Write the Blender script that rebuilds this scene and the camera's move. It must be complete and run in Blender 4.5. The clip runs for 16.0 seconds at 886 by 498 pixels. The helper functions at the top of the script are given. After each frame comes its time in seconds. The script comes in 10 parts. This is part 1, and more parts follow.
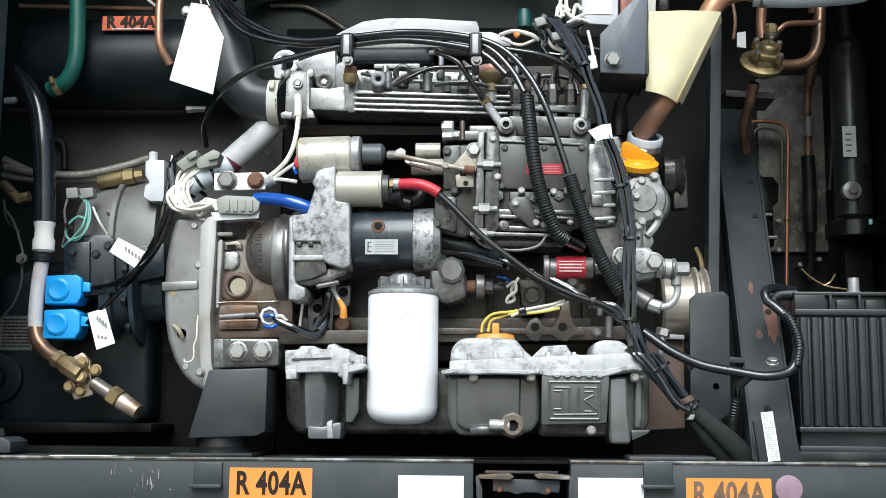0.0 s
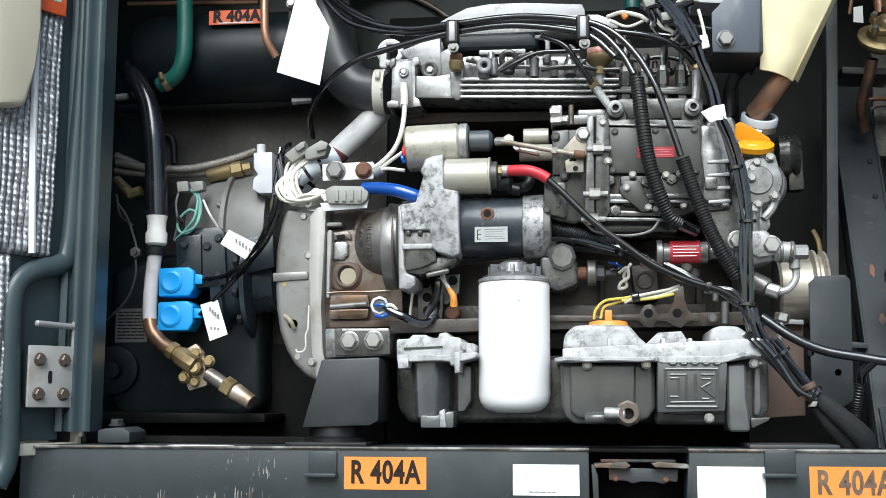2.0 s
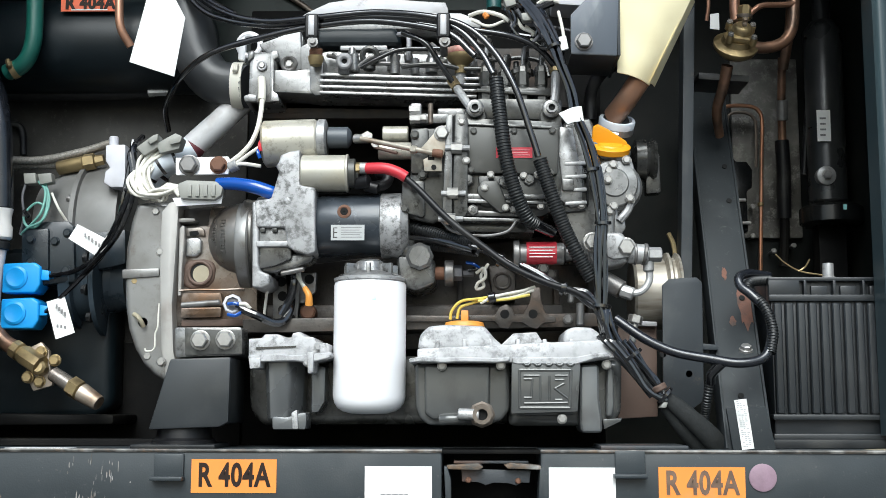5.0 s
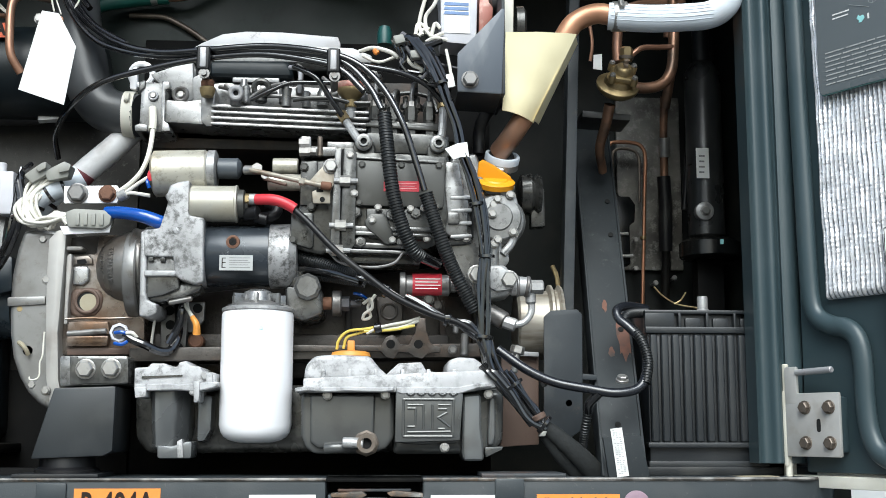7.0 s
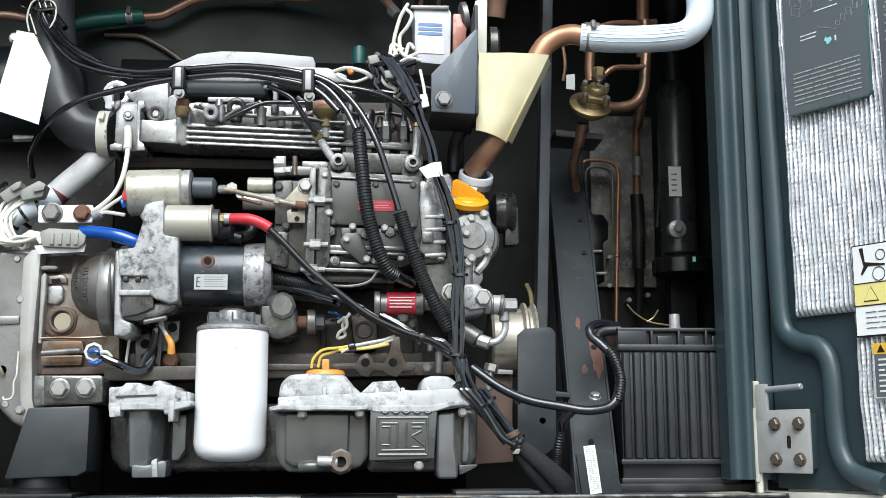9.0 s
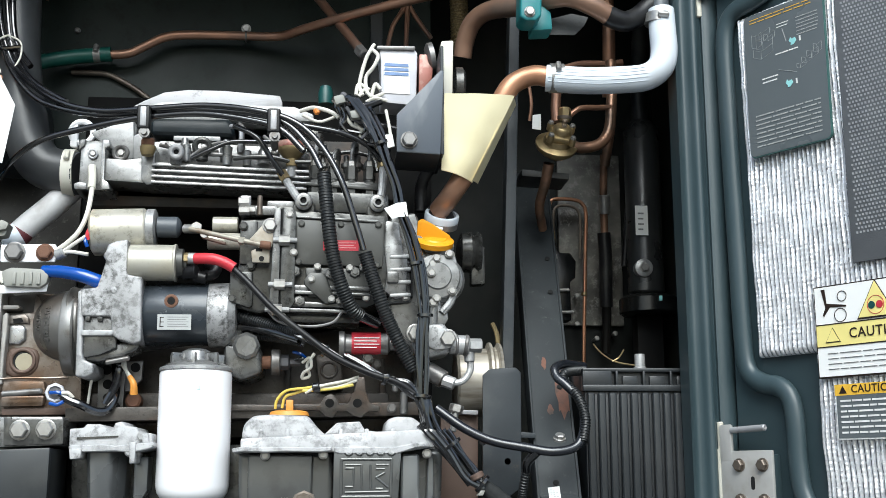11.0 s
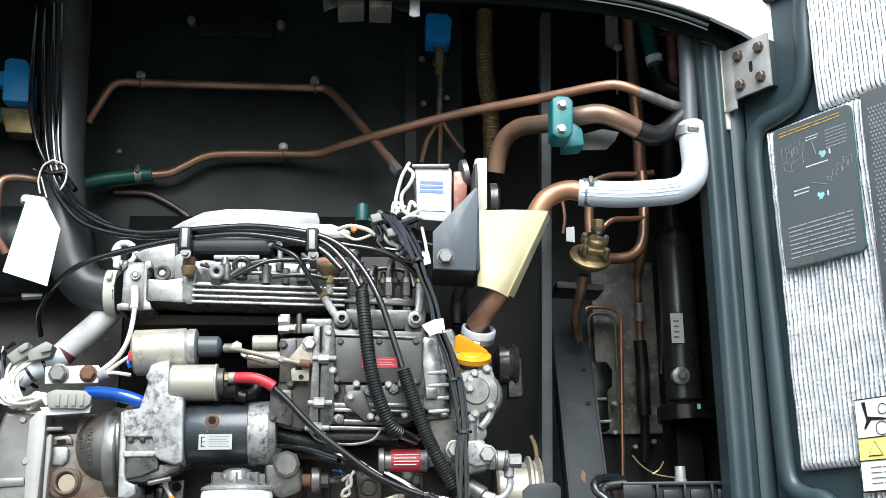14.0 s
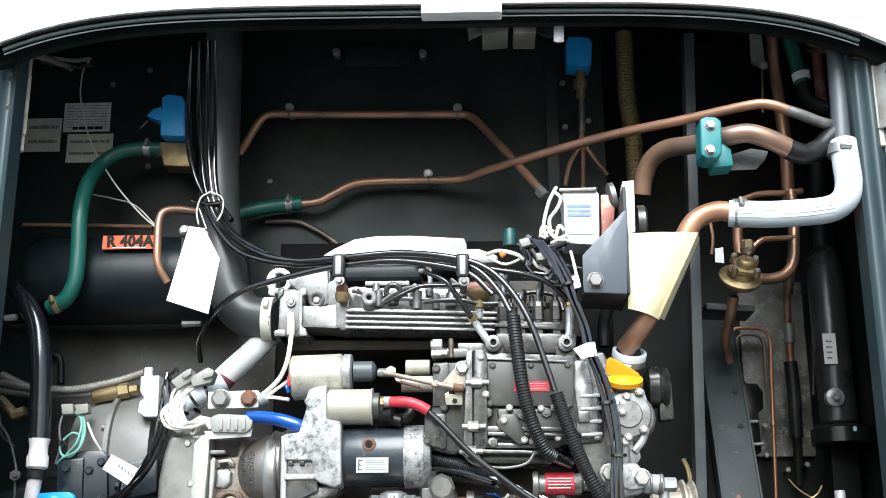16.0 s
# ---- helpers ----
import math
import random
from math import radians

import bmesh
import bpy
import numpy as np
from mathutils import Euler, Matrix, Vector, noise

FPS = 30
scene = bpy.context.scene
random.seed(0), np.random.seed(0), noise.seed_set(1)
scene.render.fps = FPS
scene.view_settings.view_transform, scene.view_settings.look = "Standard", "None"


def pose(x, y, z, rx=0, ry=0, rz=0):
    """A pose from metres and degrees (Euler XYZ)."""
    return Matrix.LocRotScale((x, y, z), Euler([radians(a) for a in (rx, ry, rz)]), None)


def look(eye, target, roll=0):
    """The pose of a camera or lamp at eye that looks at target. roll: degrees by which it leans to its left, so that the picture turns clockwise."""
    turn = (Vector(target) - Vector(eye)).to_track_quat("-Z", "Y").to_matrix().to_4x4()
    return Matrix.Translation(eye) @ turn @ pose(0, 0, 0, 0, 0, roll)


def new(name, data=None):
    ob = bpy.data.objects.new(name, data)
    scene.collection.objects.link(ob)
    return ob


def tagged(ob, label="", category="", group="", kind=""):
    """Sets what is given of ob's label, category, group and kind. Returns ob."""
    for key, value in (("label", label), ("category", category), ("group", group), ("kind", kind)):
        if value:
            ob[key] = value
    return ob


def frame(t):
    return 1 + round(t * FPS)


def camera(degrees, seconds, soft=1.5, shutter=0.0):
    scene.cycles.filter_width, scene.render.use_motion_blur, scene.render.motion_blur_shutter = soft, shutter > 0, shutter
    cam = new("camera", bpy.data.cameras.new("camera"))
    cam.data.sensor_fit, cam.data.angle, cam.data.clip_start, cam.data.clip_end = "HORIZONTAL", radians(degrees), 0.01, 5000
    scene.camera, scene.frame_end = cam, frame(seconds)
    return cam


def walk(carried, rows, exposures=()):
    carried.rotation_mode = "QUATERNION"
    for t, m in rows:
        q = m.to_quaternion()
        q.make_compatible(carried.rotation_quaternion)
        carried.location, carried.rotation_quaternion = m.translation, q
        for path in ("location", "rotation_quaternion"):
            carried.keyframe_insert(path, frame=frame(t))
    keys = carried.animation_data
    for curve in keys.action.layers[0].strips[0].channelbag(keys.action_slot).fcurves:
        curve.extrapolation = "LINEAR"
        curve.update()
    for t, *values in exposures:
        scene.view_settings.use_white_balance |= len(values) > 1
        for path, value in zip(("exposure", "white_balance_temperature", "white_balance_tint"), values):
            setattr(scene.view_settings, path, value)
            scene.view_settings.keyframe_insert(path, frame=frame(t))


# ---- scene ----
cam = camera(41.0, 16.0, soft=0.85)
PATH = [
    (0, (0.084, -0.259, 1.608), (0.0, 1.72, 1.886), 0.4),
    (0.5, (0.083, -0.256, 1.607), (-0.02, 1.724, 1.87), 0.3),
    (1, (0.072, -0.256, 1.609), (-0.08, 1.721, 1.872), -0.0),
    (1.5, (0.063, -0.251, 1.608), (-0.155, 1.719, 1.871), -0.1),
    (2, (0.057, -0.245, 1.605), (-0.183, 1.724, 1.867), 0.1),
    (2.5, (0.066, -0.238, 1.605), (-0.167, 1.731, 1.863), -0.1),
    (3, (0.065, -0.229, 1.602), (-0.149, 1.743, 1.859), -0.0),
    (3.5, (0.071, -0.222, 1.602), (-0.11, 1.754, 1.855), 0.1),
    (4, (0.073, -0.211, 1.599), (-0.071, 1.768, 1.852), 0.2),
    (4.5, (0.084, -0.209, 1.603), (-0.01, 1.773, 1.852), 0.2),
    (5, (0.095, -0.217, 1.605), (0.051, 1.765, 1.869), 0.1),
    (7.5, (0.128, -0.265, 1.615), (0.257, 1.707, 1.924), -0.0),
    (8, (0.127, -0.271, 1.617), (0.264, 1.699, 1.934), -0.1),
    (10.5, (0.148, -0.268, 1.625), (0.32, 1.692, 1.979), -0.3),
    (11, (0.151, -0.273, 1.632), (0.335, 1.683, 2.009), -0.3),
    (11.5, (0.149, -0.279, 1.641), (0.335, 1.672, 2.042), -0.1),
    (12, (0.15, -0.288, 1.647), (0.337, 1.655, 2.085), -0.1),
    (12.5, (0.148, -0.292, 1.654), (0.328, 1.646, 2.115), -0.2),
    (13, (0.145, -0.291, 1.657), (0.319, 1.642, 2.138), -0.3),
    (13.5, (0.145, -0.295, 1.664), (0.309, 1.636, 2.16), -0.9),
    (14, (0.14, -0.3, 1.667), (0.271, 1.625, 2.192), -0.9),
    (14.5, (0.129, -0.306, 1.672), (0.225, 1.617, 2.214), -0.7),
    (15, (0.117, -0.312, 1.671), (0.168, 1.609, 2.224), -0.6),
    (15.5, (0.106, -0.315, 1.67), (0.097, 1.606, 2.226), -0.4),
    (16, (0.094, -0.319, 1.671), (0.022, 1.6, 2.229), -0.2),
]
walk(cam, [(t, look(eye, target, roll)) for t, eye, target, roll in PATH], [(0, 0.75, 6200, 2), (8, 0.75, 6200, 2), (11, 0.78, 6200, 2), (12.5, 0.89, 6200, 2), (13.5, 1.03, 6200, 2), (14.5, 1.18, 6200, 2), (16, 1.4, 6200, 2)])

# ---- light ----
world = bpy.data.worlds.new("overcast")
scene.world = world
world.use_nodes = True
wn = world.node_tree.nodes
sky = wn.new("ShaderNodeTexSky")
sky.sky_type, sky.sun_disc = "NISHITA", False
sky.sun_elevation, sky.sun_rotation = radians(45), radians(185)
sky.air_density, sky.dust_density = 1.0, 3.0
wn["Background"].inputs["Strength"].default_value = 0.10
world.node_tree.links.new(sky.outputs[0], wn["Background"].inputs["Color"])
sun = bpy.data.lights.new("sun", "SUN")
sun.energy, sun.angle, sun.color = 2.55, radians(45), (0.955, 0.965, 1.0)
new("sun", sun).matrix_world = look((-0.20, -2.18, 2.17), (0, 0, 0))


# ---- materials ----
def mat(name, col, rough=0.5, metal=0.0, col2=None, grain=60.0, mix=0.5, bump=0.15, dirt=None, dirt_scale=9.0, dirt_amt=0.35, fine=400.0, coat=0.0, stretch=(1, 1, 1), spec=0.5, fleck=None, fleck_scale=130.0, fleck_cut=0.60):
    """A surface with two scales of colour change, grain and relief; dirt: a second tint in worn patches."""
    m = bpy.data.materials.new(name)
    m.use_nodes = True
    n, l = m.node_tree.nodes, m.node_tree.links
    b = n["Principled BSDF"]
    tc = n.new("ShaderNodeTexCoord")
    mp = n.new("ShaderNodeMapping")
    mp.inputs["Scale"].default_value = stretch
    l.new(tc.outputs["Object"], mp.inputs["Vector"])

    def noise_tex(scale, detail=4.0, rough_=0.5):
        t = n.new("ShaderNodeTexNoise")
        t.inputs["Scale"].default_value, t.inputs["Detail"].default_value = scale, detail
        t.inputs["Roughness"].default_value = rough_
        l.new(mp.outputs[0], t.inputs["Vector"])
        return t.outputs["Fac"]

    def ramp(src, a, z):
        r = n.new("ShaderNodeMapRange")
        r.inputs["From Min"].default_value, r.inputs["From Max"].default_value = a, z
        l.new(src, r.inputs["Value"])
        return r.outputs[0]

    def blend(fac, a, z):
        x = n.new("ShaderNodeMix")
        x.data_type = "RGBA"
        l.new(fac, x.inputs["Factor"])
        for sock, v in ((x.inputs[6], a), (x.inputs[7], z)):
            if isinstance(v, tuple):
                sock.default_value = (*v, 1)
            else:
                l.new(v, sock)
        return x.outputs[2]

    col2 = col2 or tuple(min(1.0, c * 0.72) for c in col)
    g = noise_tex(grain)
    out = blend(ramp(g, 0.5 - mix * 0.5, 0.5 + mix * 0.5), col2, col)
    if dirt:
        d = noise_tex(dirt_scale, 6.0)
        out = blend(ramp(d, 0.58 - dirt_amt * 0.4, 0.78 - dirt_amt * 0.2), out, dirt)
    if fleck:
        fm = n.new("ShaderNodeMath")
        fm.operation = "MULTIPLY"
        l.new(ramp(noise_tex(fleck_scale, 9.0, 0.74), fleck_cut - 0.05, fleck_cut + 0.09), fm.inputs[0])
        l.new(ramp(noise_tex(fleck_scale * 0.22, 4.0), 0.26, 0.62), fm.inputs[1])
        out = blend(fm.outputs[0], out, fleck)
    l.new(out, b.inputs["Base Color"])
    r = n.new("ShaderNodeMapRange")
    r.inputs["To Min"].default_value, r.inputs["To Max"].default_value = max(0.05, rough - 0.12), min(1.0, rough + 0.12)
    l.new(g, r.inputs["Value"])
    l.new(r.outputs[0], b.inputs["Roughness"])
    b.inputs["Metallic"].default_value = metal
    b.inputs["Coat Weight"].default_value = coat
    b.inputs["Specular IOR Level"].default_value = spec
    if bump:
        bp = n.new("ShaderNodeBump")
        bp.inputs["Strength"].default_value, bp.inputs["Distance"].default_value = bump, 0.002
        l.new(noise_tex(fine, 3.0), bp.inputs["Height"])
        l.new(bp.outputs[0], b.inputs["Normal"])
    return m


M = dict(
    cast=mat("cast_aluminium", (0.26, 0.26, 0.256), 0.30, 0.55, (0.185, 0.185, 0.183), 30, 0.7, 0.10, (0.40, 0.40, 0.395), 34, 0.08, 500, fleck=(0.055, 0.053, 0.050), fleck_scale=90, fleck_cut=0.55),
    castlight=mat("oxidised_aluminium", (0.41, 0.41, 0.407), 0.42, 0.35, (0.32, 0.32, 0.32), 30, 0.7, 0.12, (0.60, 0.60, 0.595), 34, 0.12, 500, fleck=(0.10, 0.10, 0.097), fleck_scale=90, fleck_cut=0.55),
    castdark=mat("grey_engine_paint", (0.098, 0.098, 0.093), 0.24, 0.4, (0.058, 0.058, 0.055), 30, 0.7, 0.08, (0.17, 0.17, 0.16), 40, 0.05, 500, fleck=(0.018, 0.018, 0.016), fleck_scale=85, fleck_cut=0.555),
    block=mat("grimy_cast_iron", (0.05, 0.046, 0.042), 0.55, 0.2, (0.02, 0.018, 0.016), 40, 0.5, 0.2, (0.085, 0.058, 0.042), 16, 0.25),
    pan=mat("grey_pan_paint", (0.115, 0.118, 0.115), 0.24, 0.3, (0.080, 0.082, 0.080), 9, 0.8, 0.03, (0.055, 0.055, 0.053), 18, 0.16, fleck=(0.22, 0.22, 0.215), fleck_scale=90, fleck_cut=0.68),
    bell=mat("bell_aluminium", (0.262, 0.262, 0.256), 0.36, 0.5, (0.185, 0.184, 0.178), 16, 0.8, 0.05, (0.125, 0.115, 0.105), 12, 0.18, fleck=(0.12, 0.105, 0.09), fleck_scale=60, fleck_cut=0.58),
    black=mat("black_paint", (0.022, 0.024, 0.026), 0.42, 0.0, (0.012, 0.013, 0.014), 20, 0.6, 0.1, (0.06, 0.058, 0.052), 7, 0.2, spec=0.25),
    backwall=mat("black_bulkhead", (0.0105, 0.019, 0.016), 0.42, 0.0, (0.006, 0.011, 0.0092), 10, 0.6, 0.05, (0.020, 0.031, 0.026), 4, 0.30, spec=0.25, fleck=(0.005, 0.0065, 0.006), fleck_scale=30, fleck_cut=0.56),
    dirtygrey=mat("grimy_liner", (0.075, 0.073, 0.066), 0.55, 0.0, (0.042, 0.040, 0.035), 18, 0.5, 0.2, (0.016, 0.014, 0.012), 6, 0.50, spec=0.3, fleck=(0.11, 0.105, 0.092), fleck_scale=90, fleck_cut=0.60),
    frame=mat("worn_grey_frame_paint", (0.036, 0.042, 0.047), 0.50, 0.05, (0.024, 0.028, 0.032), 16, 0.7, 0.05, (0.062, 0.066, 0.067), 12, 0.16, spec=0.35, fleck=(0.09, 0.07, 0.055), fleck_scale=40, fleck_cut=0.64),
    rustframe=mat("rusting_frame_paint", (0.050, 0.055, 0.060), 0.5, 0.05, (0.034, 0.038, 0.042), 22, 0.6, 0.2, (0.15, 0.075, 0.045), 8, 0.28),
    door=mat("dark_green_grey_moulding", (0.038, 0.060, 0.068), 0.36, 0.0, (0.029, 0.047, 0.054), 6, 0.7, 0.03, (0.054, 0.073, 0.080), 4, 0.2),
    rubber=mat("black_rubber", (0.011, 0.011, 0.012), 0.40, 0.0, (0.006, 0.006, 0.007), 40, 0.6, 0.06, (0.03, 0.03, 0.028), 20, 0.12, spec=0.35),
    cable=mat("black_cable_jacket", (0.008, 0.008, 0.009), 0.13, 0.0, (0.005, 0.005, 0.006), 60, 0.6, 0.0, (0.016, 0.015, 0.014), 30, 0.10, coat=1.0, spec=0.7),
    hoseblack=mat("glossy_black_hose", (0.014, 0.016, 0.021), 0.24, 0.0, (0.008, 0.009, 0.012), 20, 0.7, 0.05, (0.028, 0.030, 0.034), 16, 0.15, coat=0.5),
    loom=mat("black_loom_tube", (0.013, 0.014, 0.015), 0.40, 0.0, (0.008, 0.009, 0.009), 60, 0.6, 0.03, spec=0.5),
    white=mat("white_enamel", (0.90, 0.90, 0.91), 0.35, 0.0, (0.86, 0.86, 0.88), 8, 0.7, 0.02),
    shell=mat("white_gelcoat", (0.88, 0.88, 0.87), 0.3, 0.0, (0.84, 0.84, 0.82), 4, 0.7, 0.03),
    creamedge=mat("cream_moulding_edge", (0.70, 0.68, 0.60), 0.5, 0.0, (0.55, 0.53, 0.45), 12, 0.7, 0.1, (0.3, 0.27, 0.2), 10, 0.2),
    paper=mat("white_tag_card", (0.84, 0.84, 0.82), 0.7, 0.0, (0.78, 0.78, 0.76), 12, 0.6, 0.04),
    cream=mat("cream_foam_sheet", (0.87, 0.79, 0.53), 0.7, 0.0, (0.82, 0.74, 0.47), 8, 0.6, 0.06, (0.70, 0.60, 0.36), 7, 0.12),
    wire=mat("off_white_wire", (0.74, 0.72, 0.65), 0.45, 0.0, (0.58, 0.56, 0.49), 40, 0.6, 0.05),
    greycon=mat("grey_connector", (0.30, 0.30, 0.27), 0.5, 0.0, (0.22, 0.22, 0.20), 40, 0.6, 0.08),
    lightplastic=mat("pale_grey_plastic", (0.62, 0.62, 0.66), 0.45, 0.0, (0.5, 0.5, 0.53), 30, 0.6, 0.08),
    copper=mat("copper_tube", (0.50, 0.27, 0.175), 0.36, 0.6, (0.32, 0.175, 0.115), 22, 0.7, 0.06, (0.17, 0.12, 0.095), 11, 0.26),
    bigcopper=mat("dull_copper_pipe", (0.36, 0.215, 0.145), 0.34, 0.45, (0.25, 0.15, 0.105), 14, 0.7, 0.05, (0.15, 0.125, 0.105), 9, 0.34),
    brass=mat("brass_fitting", (0.46, 0.36, 0.19), 0.40, 0.7, (0.27, 0.20, 0.10), 40, 0.6, 0.15, (0.12, 0.09, 0.05), 20, 0.3),
    steel=mat("zinc_plated_steel", (0.46, 0.455, 0.44), 0.36, 0.7, (0.30, 0.29, 0.275), 60, 0.5, 0.1, (0.12, 0.10, 0.08), 60, 0.12),
    dullsteel=mat("dull_grey_steel", (0.26, 0.255, 0.25), 0.42, 0.6, (0.15, 0.145, 0.14), 45, 0.5, 0.12, (0.08, 0.065, 0.05), 40, 0.18),
    rust=mat("rusty_steel", (0.20, 0.095, 0.055), 0.75, 0.1, (0.11, 0.055, 0.035), 40, 0.6, 0.35),
    solenoid=mat("yellowed_plated_steel", (0.50, 0.485, 0.43), 0.36, 0.3, (0.42, 0.40, 0.33), 24, 0.7, 0.05, (0.42, 0.35, 0.21), 12, 0.22, fleck=(0.22, 0.20, 0.16), fleck_scale=60, fleck_cut=0.57),
    starter=mat("dark_slate_paint", (0.042, 0.050, 0.060), 0.26, 0.1, (0.028, 0.034, 0.041), 18, 0.7, 0.04, (0.095, 0.112, 0.135), 12, 0.14, fleck=(0.30, 0.32, 0.34), fleck_scale=80, fleck_cut=0.65),
    pump=mat("dark_olive_grey_paint", (0.068, 0.068, 0.062), 0.36, 0.15, (0.052, 0.052, 0.048), 18, 0.7, 0.04, (0.09, 0.09, 0.085), 26, 0.04),
    green=mat("green_hose", (0.012, 0.11, 0.085), 0.42, 0.0, (0.008, 0.075, 0.058), 20, 0.7, 0.08),
    teal=mat("teal_clamp_plastic", (0.018, 0.20, 0.21), 0.42, 0.0, (0.013, 0.15, 0.16), 20, 0.7, 0.06, (0.05, 0.22, 0.22), 30, 0.1),
    blue=mat("blue_coil_plastic", (0.025, 0.36, 0.84), 0.38, 0.0, (0.02, 0.31, 0.76), 20, 0.7, 0.05),
    bluewire=mat("blue_sleeve", (0.005, 0.075, 0.37), 0.18, 0.0, (0.004, 0.055, 0.29), 20, 0.7, 0.02, coat=0.5),
    redwire=mat("red_sleeve", (0.60, 0.035, 0.055), 0.4, 0.0, (0.45, 0.03, 0.04), 20, 0.7, 0.05),
    yellow=mat("orange_yellow_cap", (0.85, 0.36, 0.01), 0.4, 0.0, (0.76, 0.30, 0.01), 20, 0.7, 0.05),
    yelwire=mat("yellow_wire", (0.72, 0.58, 0.12), 0.45, 0.0),
    palecap=mat("orange_plug", (0.72, 0.30, 0.05), 0.45, 0.0, (0.6, 0.25, 0.05), 30, 0.6, 0.05),
    orange=mat("orange_label", (0.80, 0.27, 0.045), 0.5, 0.0, (0.74, 0.24, 0.04), 8, 0.7, 0.02, (0.55, 0.25, 0.1), 20, 0.08),
    redlabel=mat("red_label", (0.55, 0.03, 0.05), 0.45, 0.0),
    redprint=mat("pink_print", (0.72, 0.34, 0.36), 0.5, 0.0, bump=0),
    redorange=mat("red_orange_label", (0.78, 0.12, 0.03), 0.5, 0.0),
    ink=mat("black_ink", (0.026, 0.016, 0.012), 0.6, 0.0, bump=0, spec=0.2),
    fadedink=mat("faded_brown_ink", (0.085, 0.060, 0.048), 0.6, 0.0, (0.20, 0.13, 0.09), 60, 0.5, bump=0, spec=0.2),
    sleevecloth=mat("dusty_woven_sleeve", (0.024, 0.026, 0.026), 0.7, 0.0, (0.012, 0.013, 0.013), 240, 0.5, 0.25, (0.042, 0.043, 0.040), 14, 0.25, 500, spec=0.3),
    labelprint=mat("small_grey_print", (0.46, 0.47, 0.46), 0.6, 0.0, (0.20, 0.21, 0.21), 700, 0.35, bump=0),
    greyink=mat("grey_ink", (0.25, 0.25, 0.25), 0.6, 0.0, bump=0),
    whiteink=mat("white_ink", (0.8, 0.8, 0.78), 0.55, 0.0, bump=0),
    yellowlabel=mat("yellow_label", (0.82, 0.72, 0.27), 0.5, 0.0, (0.78, 0.67, 0.23), 10, 0.6, 0.02),
    goldlabel=mat("gold_label", (0.85, 0.50, 0.05), 0.5, 0.0),
    darklabel=mat("greyed_dark_label", (0.110, 0.124, 0.131), 0.30, 0.0, (0.096, 0.109, 0.115), 10, 0.6, 0.02),
    whitehose=mat("pale_blue_white_hose", (0.66, 0.71, 0.76), 0.5, 0.0, (0.58, 0.63, 0.69), 14, 0.7, 0.06, (0.45, 0.47, 0.49), 9, 0.12),
    greyhose=mat("pale_grey_hose", (0.58, 0.58, 0.585), 0.5, 0.0, (0.48, 0.48, 0.485), 14, 0.7, 0.05, (0.25, 0.235, 0.22), 22, 0.12),
    slatehose=mat("slate_hose", (0.085, 0.095, 0.11), 0.45, 0.0, (0.06, 0.07, 0.08), 14, 0.7, 0.08),
    battery=mat("black_battery_case", (0.019, 0.022, 0.025), 0.33, 0.0, (0.013, 0.015, 0.017), 14, 0.7, 0.05, (0.033, 0.035, 0.037), 8, 0.12),
    braid=mat("steel_braid", (0.40, 0.38, 0.35), 0.45, 0.5, (0.2, 0.19, 0.17), 300, 0.4, 0.6, (0.15, 0.13, 0.1), 10, 0.2),
    brassbraid=mat("brass_braid", (0.40, 0.31, 0.16), 0.42, 0.6, (0.14, 0.10, 0.05), 260, 0.4, 0.5),
    silvertube=mat("silver_lacquer_tube", (0.86, 0.83, 0.84), 0.5, 0.05, (0.66, 0.63, 0.64), 40, 0.6, 0.1, (0.42, 0.34, 0.30), 16, 0.12),
    mesh=mat("dark_grille", (0.13, 0.136, 0.145), 0.5, 0.1, (0.095, 0.10, 0.108), 30, 0.6, 0.1),
    concrete=mat("yard_asphalt", (0.085, 0.085, 0.085), 0.9, 0.0, (0.06, 0.06, 0.06), 3, 0.7, 0.3, (0.11, 0.11, 0.105), 0.6, 0.3, 60),
    dullpurple=mat("faded_purple_lens", (0.30, 0.20, 0.25), 0.5, 0.0),
    foil=mat("crinkled_foil", (0.88, 0.88, 0.89), 0.32, 0.65, (0.72, 0.72, 0.74), 60, 0.7, 0.5, (0.90, 0.90, 0.91), 24, 0.25, 160, stretch=(0.6, 0.6, 1.5), fleck=(0.55, 0.55, 0.57), fleck_scale=190, fleck_cut=0.60),
    # copy of the foil with the stronger light put into its colour
    foillit=mat("lit_foil_copy", (0.93, 0.93, 0.94), 0.42, 0.25, (0.80, 0.80, 0.82), 60, 0.7, 0.5, (0.95, 0.95, 0.96), 24, 0.25, 160, stretch=(0.6, 0.6, 1.5), fleck=(0.55, 0.55, 0.57), fleck_scale=190, fleck_cut=0.58),
    castpale=mat("pale_cast_aluminium", (0.38, 0.38, 0.393), 0.42, 0.35, (0.34, 0.34, 0.35), 22, 0.7, 0.06, (0.26, 0.255, 0.25), 18, 0.14, fleck=(0.16, 0.155, 0.15), fleck_scale=60, fleck_cut=0.60),
    oxide=mat("chalky_oxidised_aluminium", (0.50, 0.50, 0.505), 0.5, 0.1, (0.37, 0.37, 0.375), 34, 0.6, 0.15, (0.66, 0.66, 0.665), 16, 0.16, 500, fleck=(0.085, 0.085, 0.082), fleck_scale=60, fleck_cut=0.53),
    drivecast=mat("grimy_oxidised_housing", (0.40, 0.40, 0.405), 0.46, 0.3, (0.30, 0.30, 0.30), 40, 0.6, 0.12, (0.50, 0.50, 0.505), 20, 0.14, 500, fleck=(0.085, 0.085, 0.082), fleck_scale=70, fleck_cut=0.52),
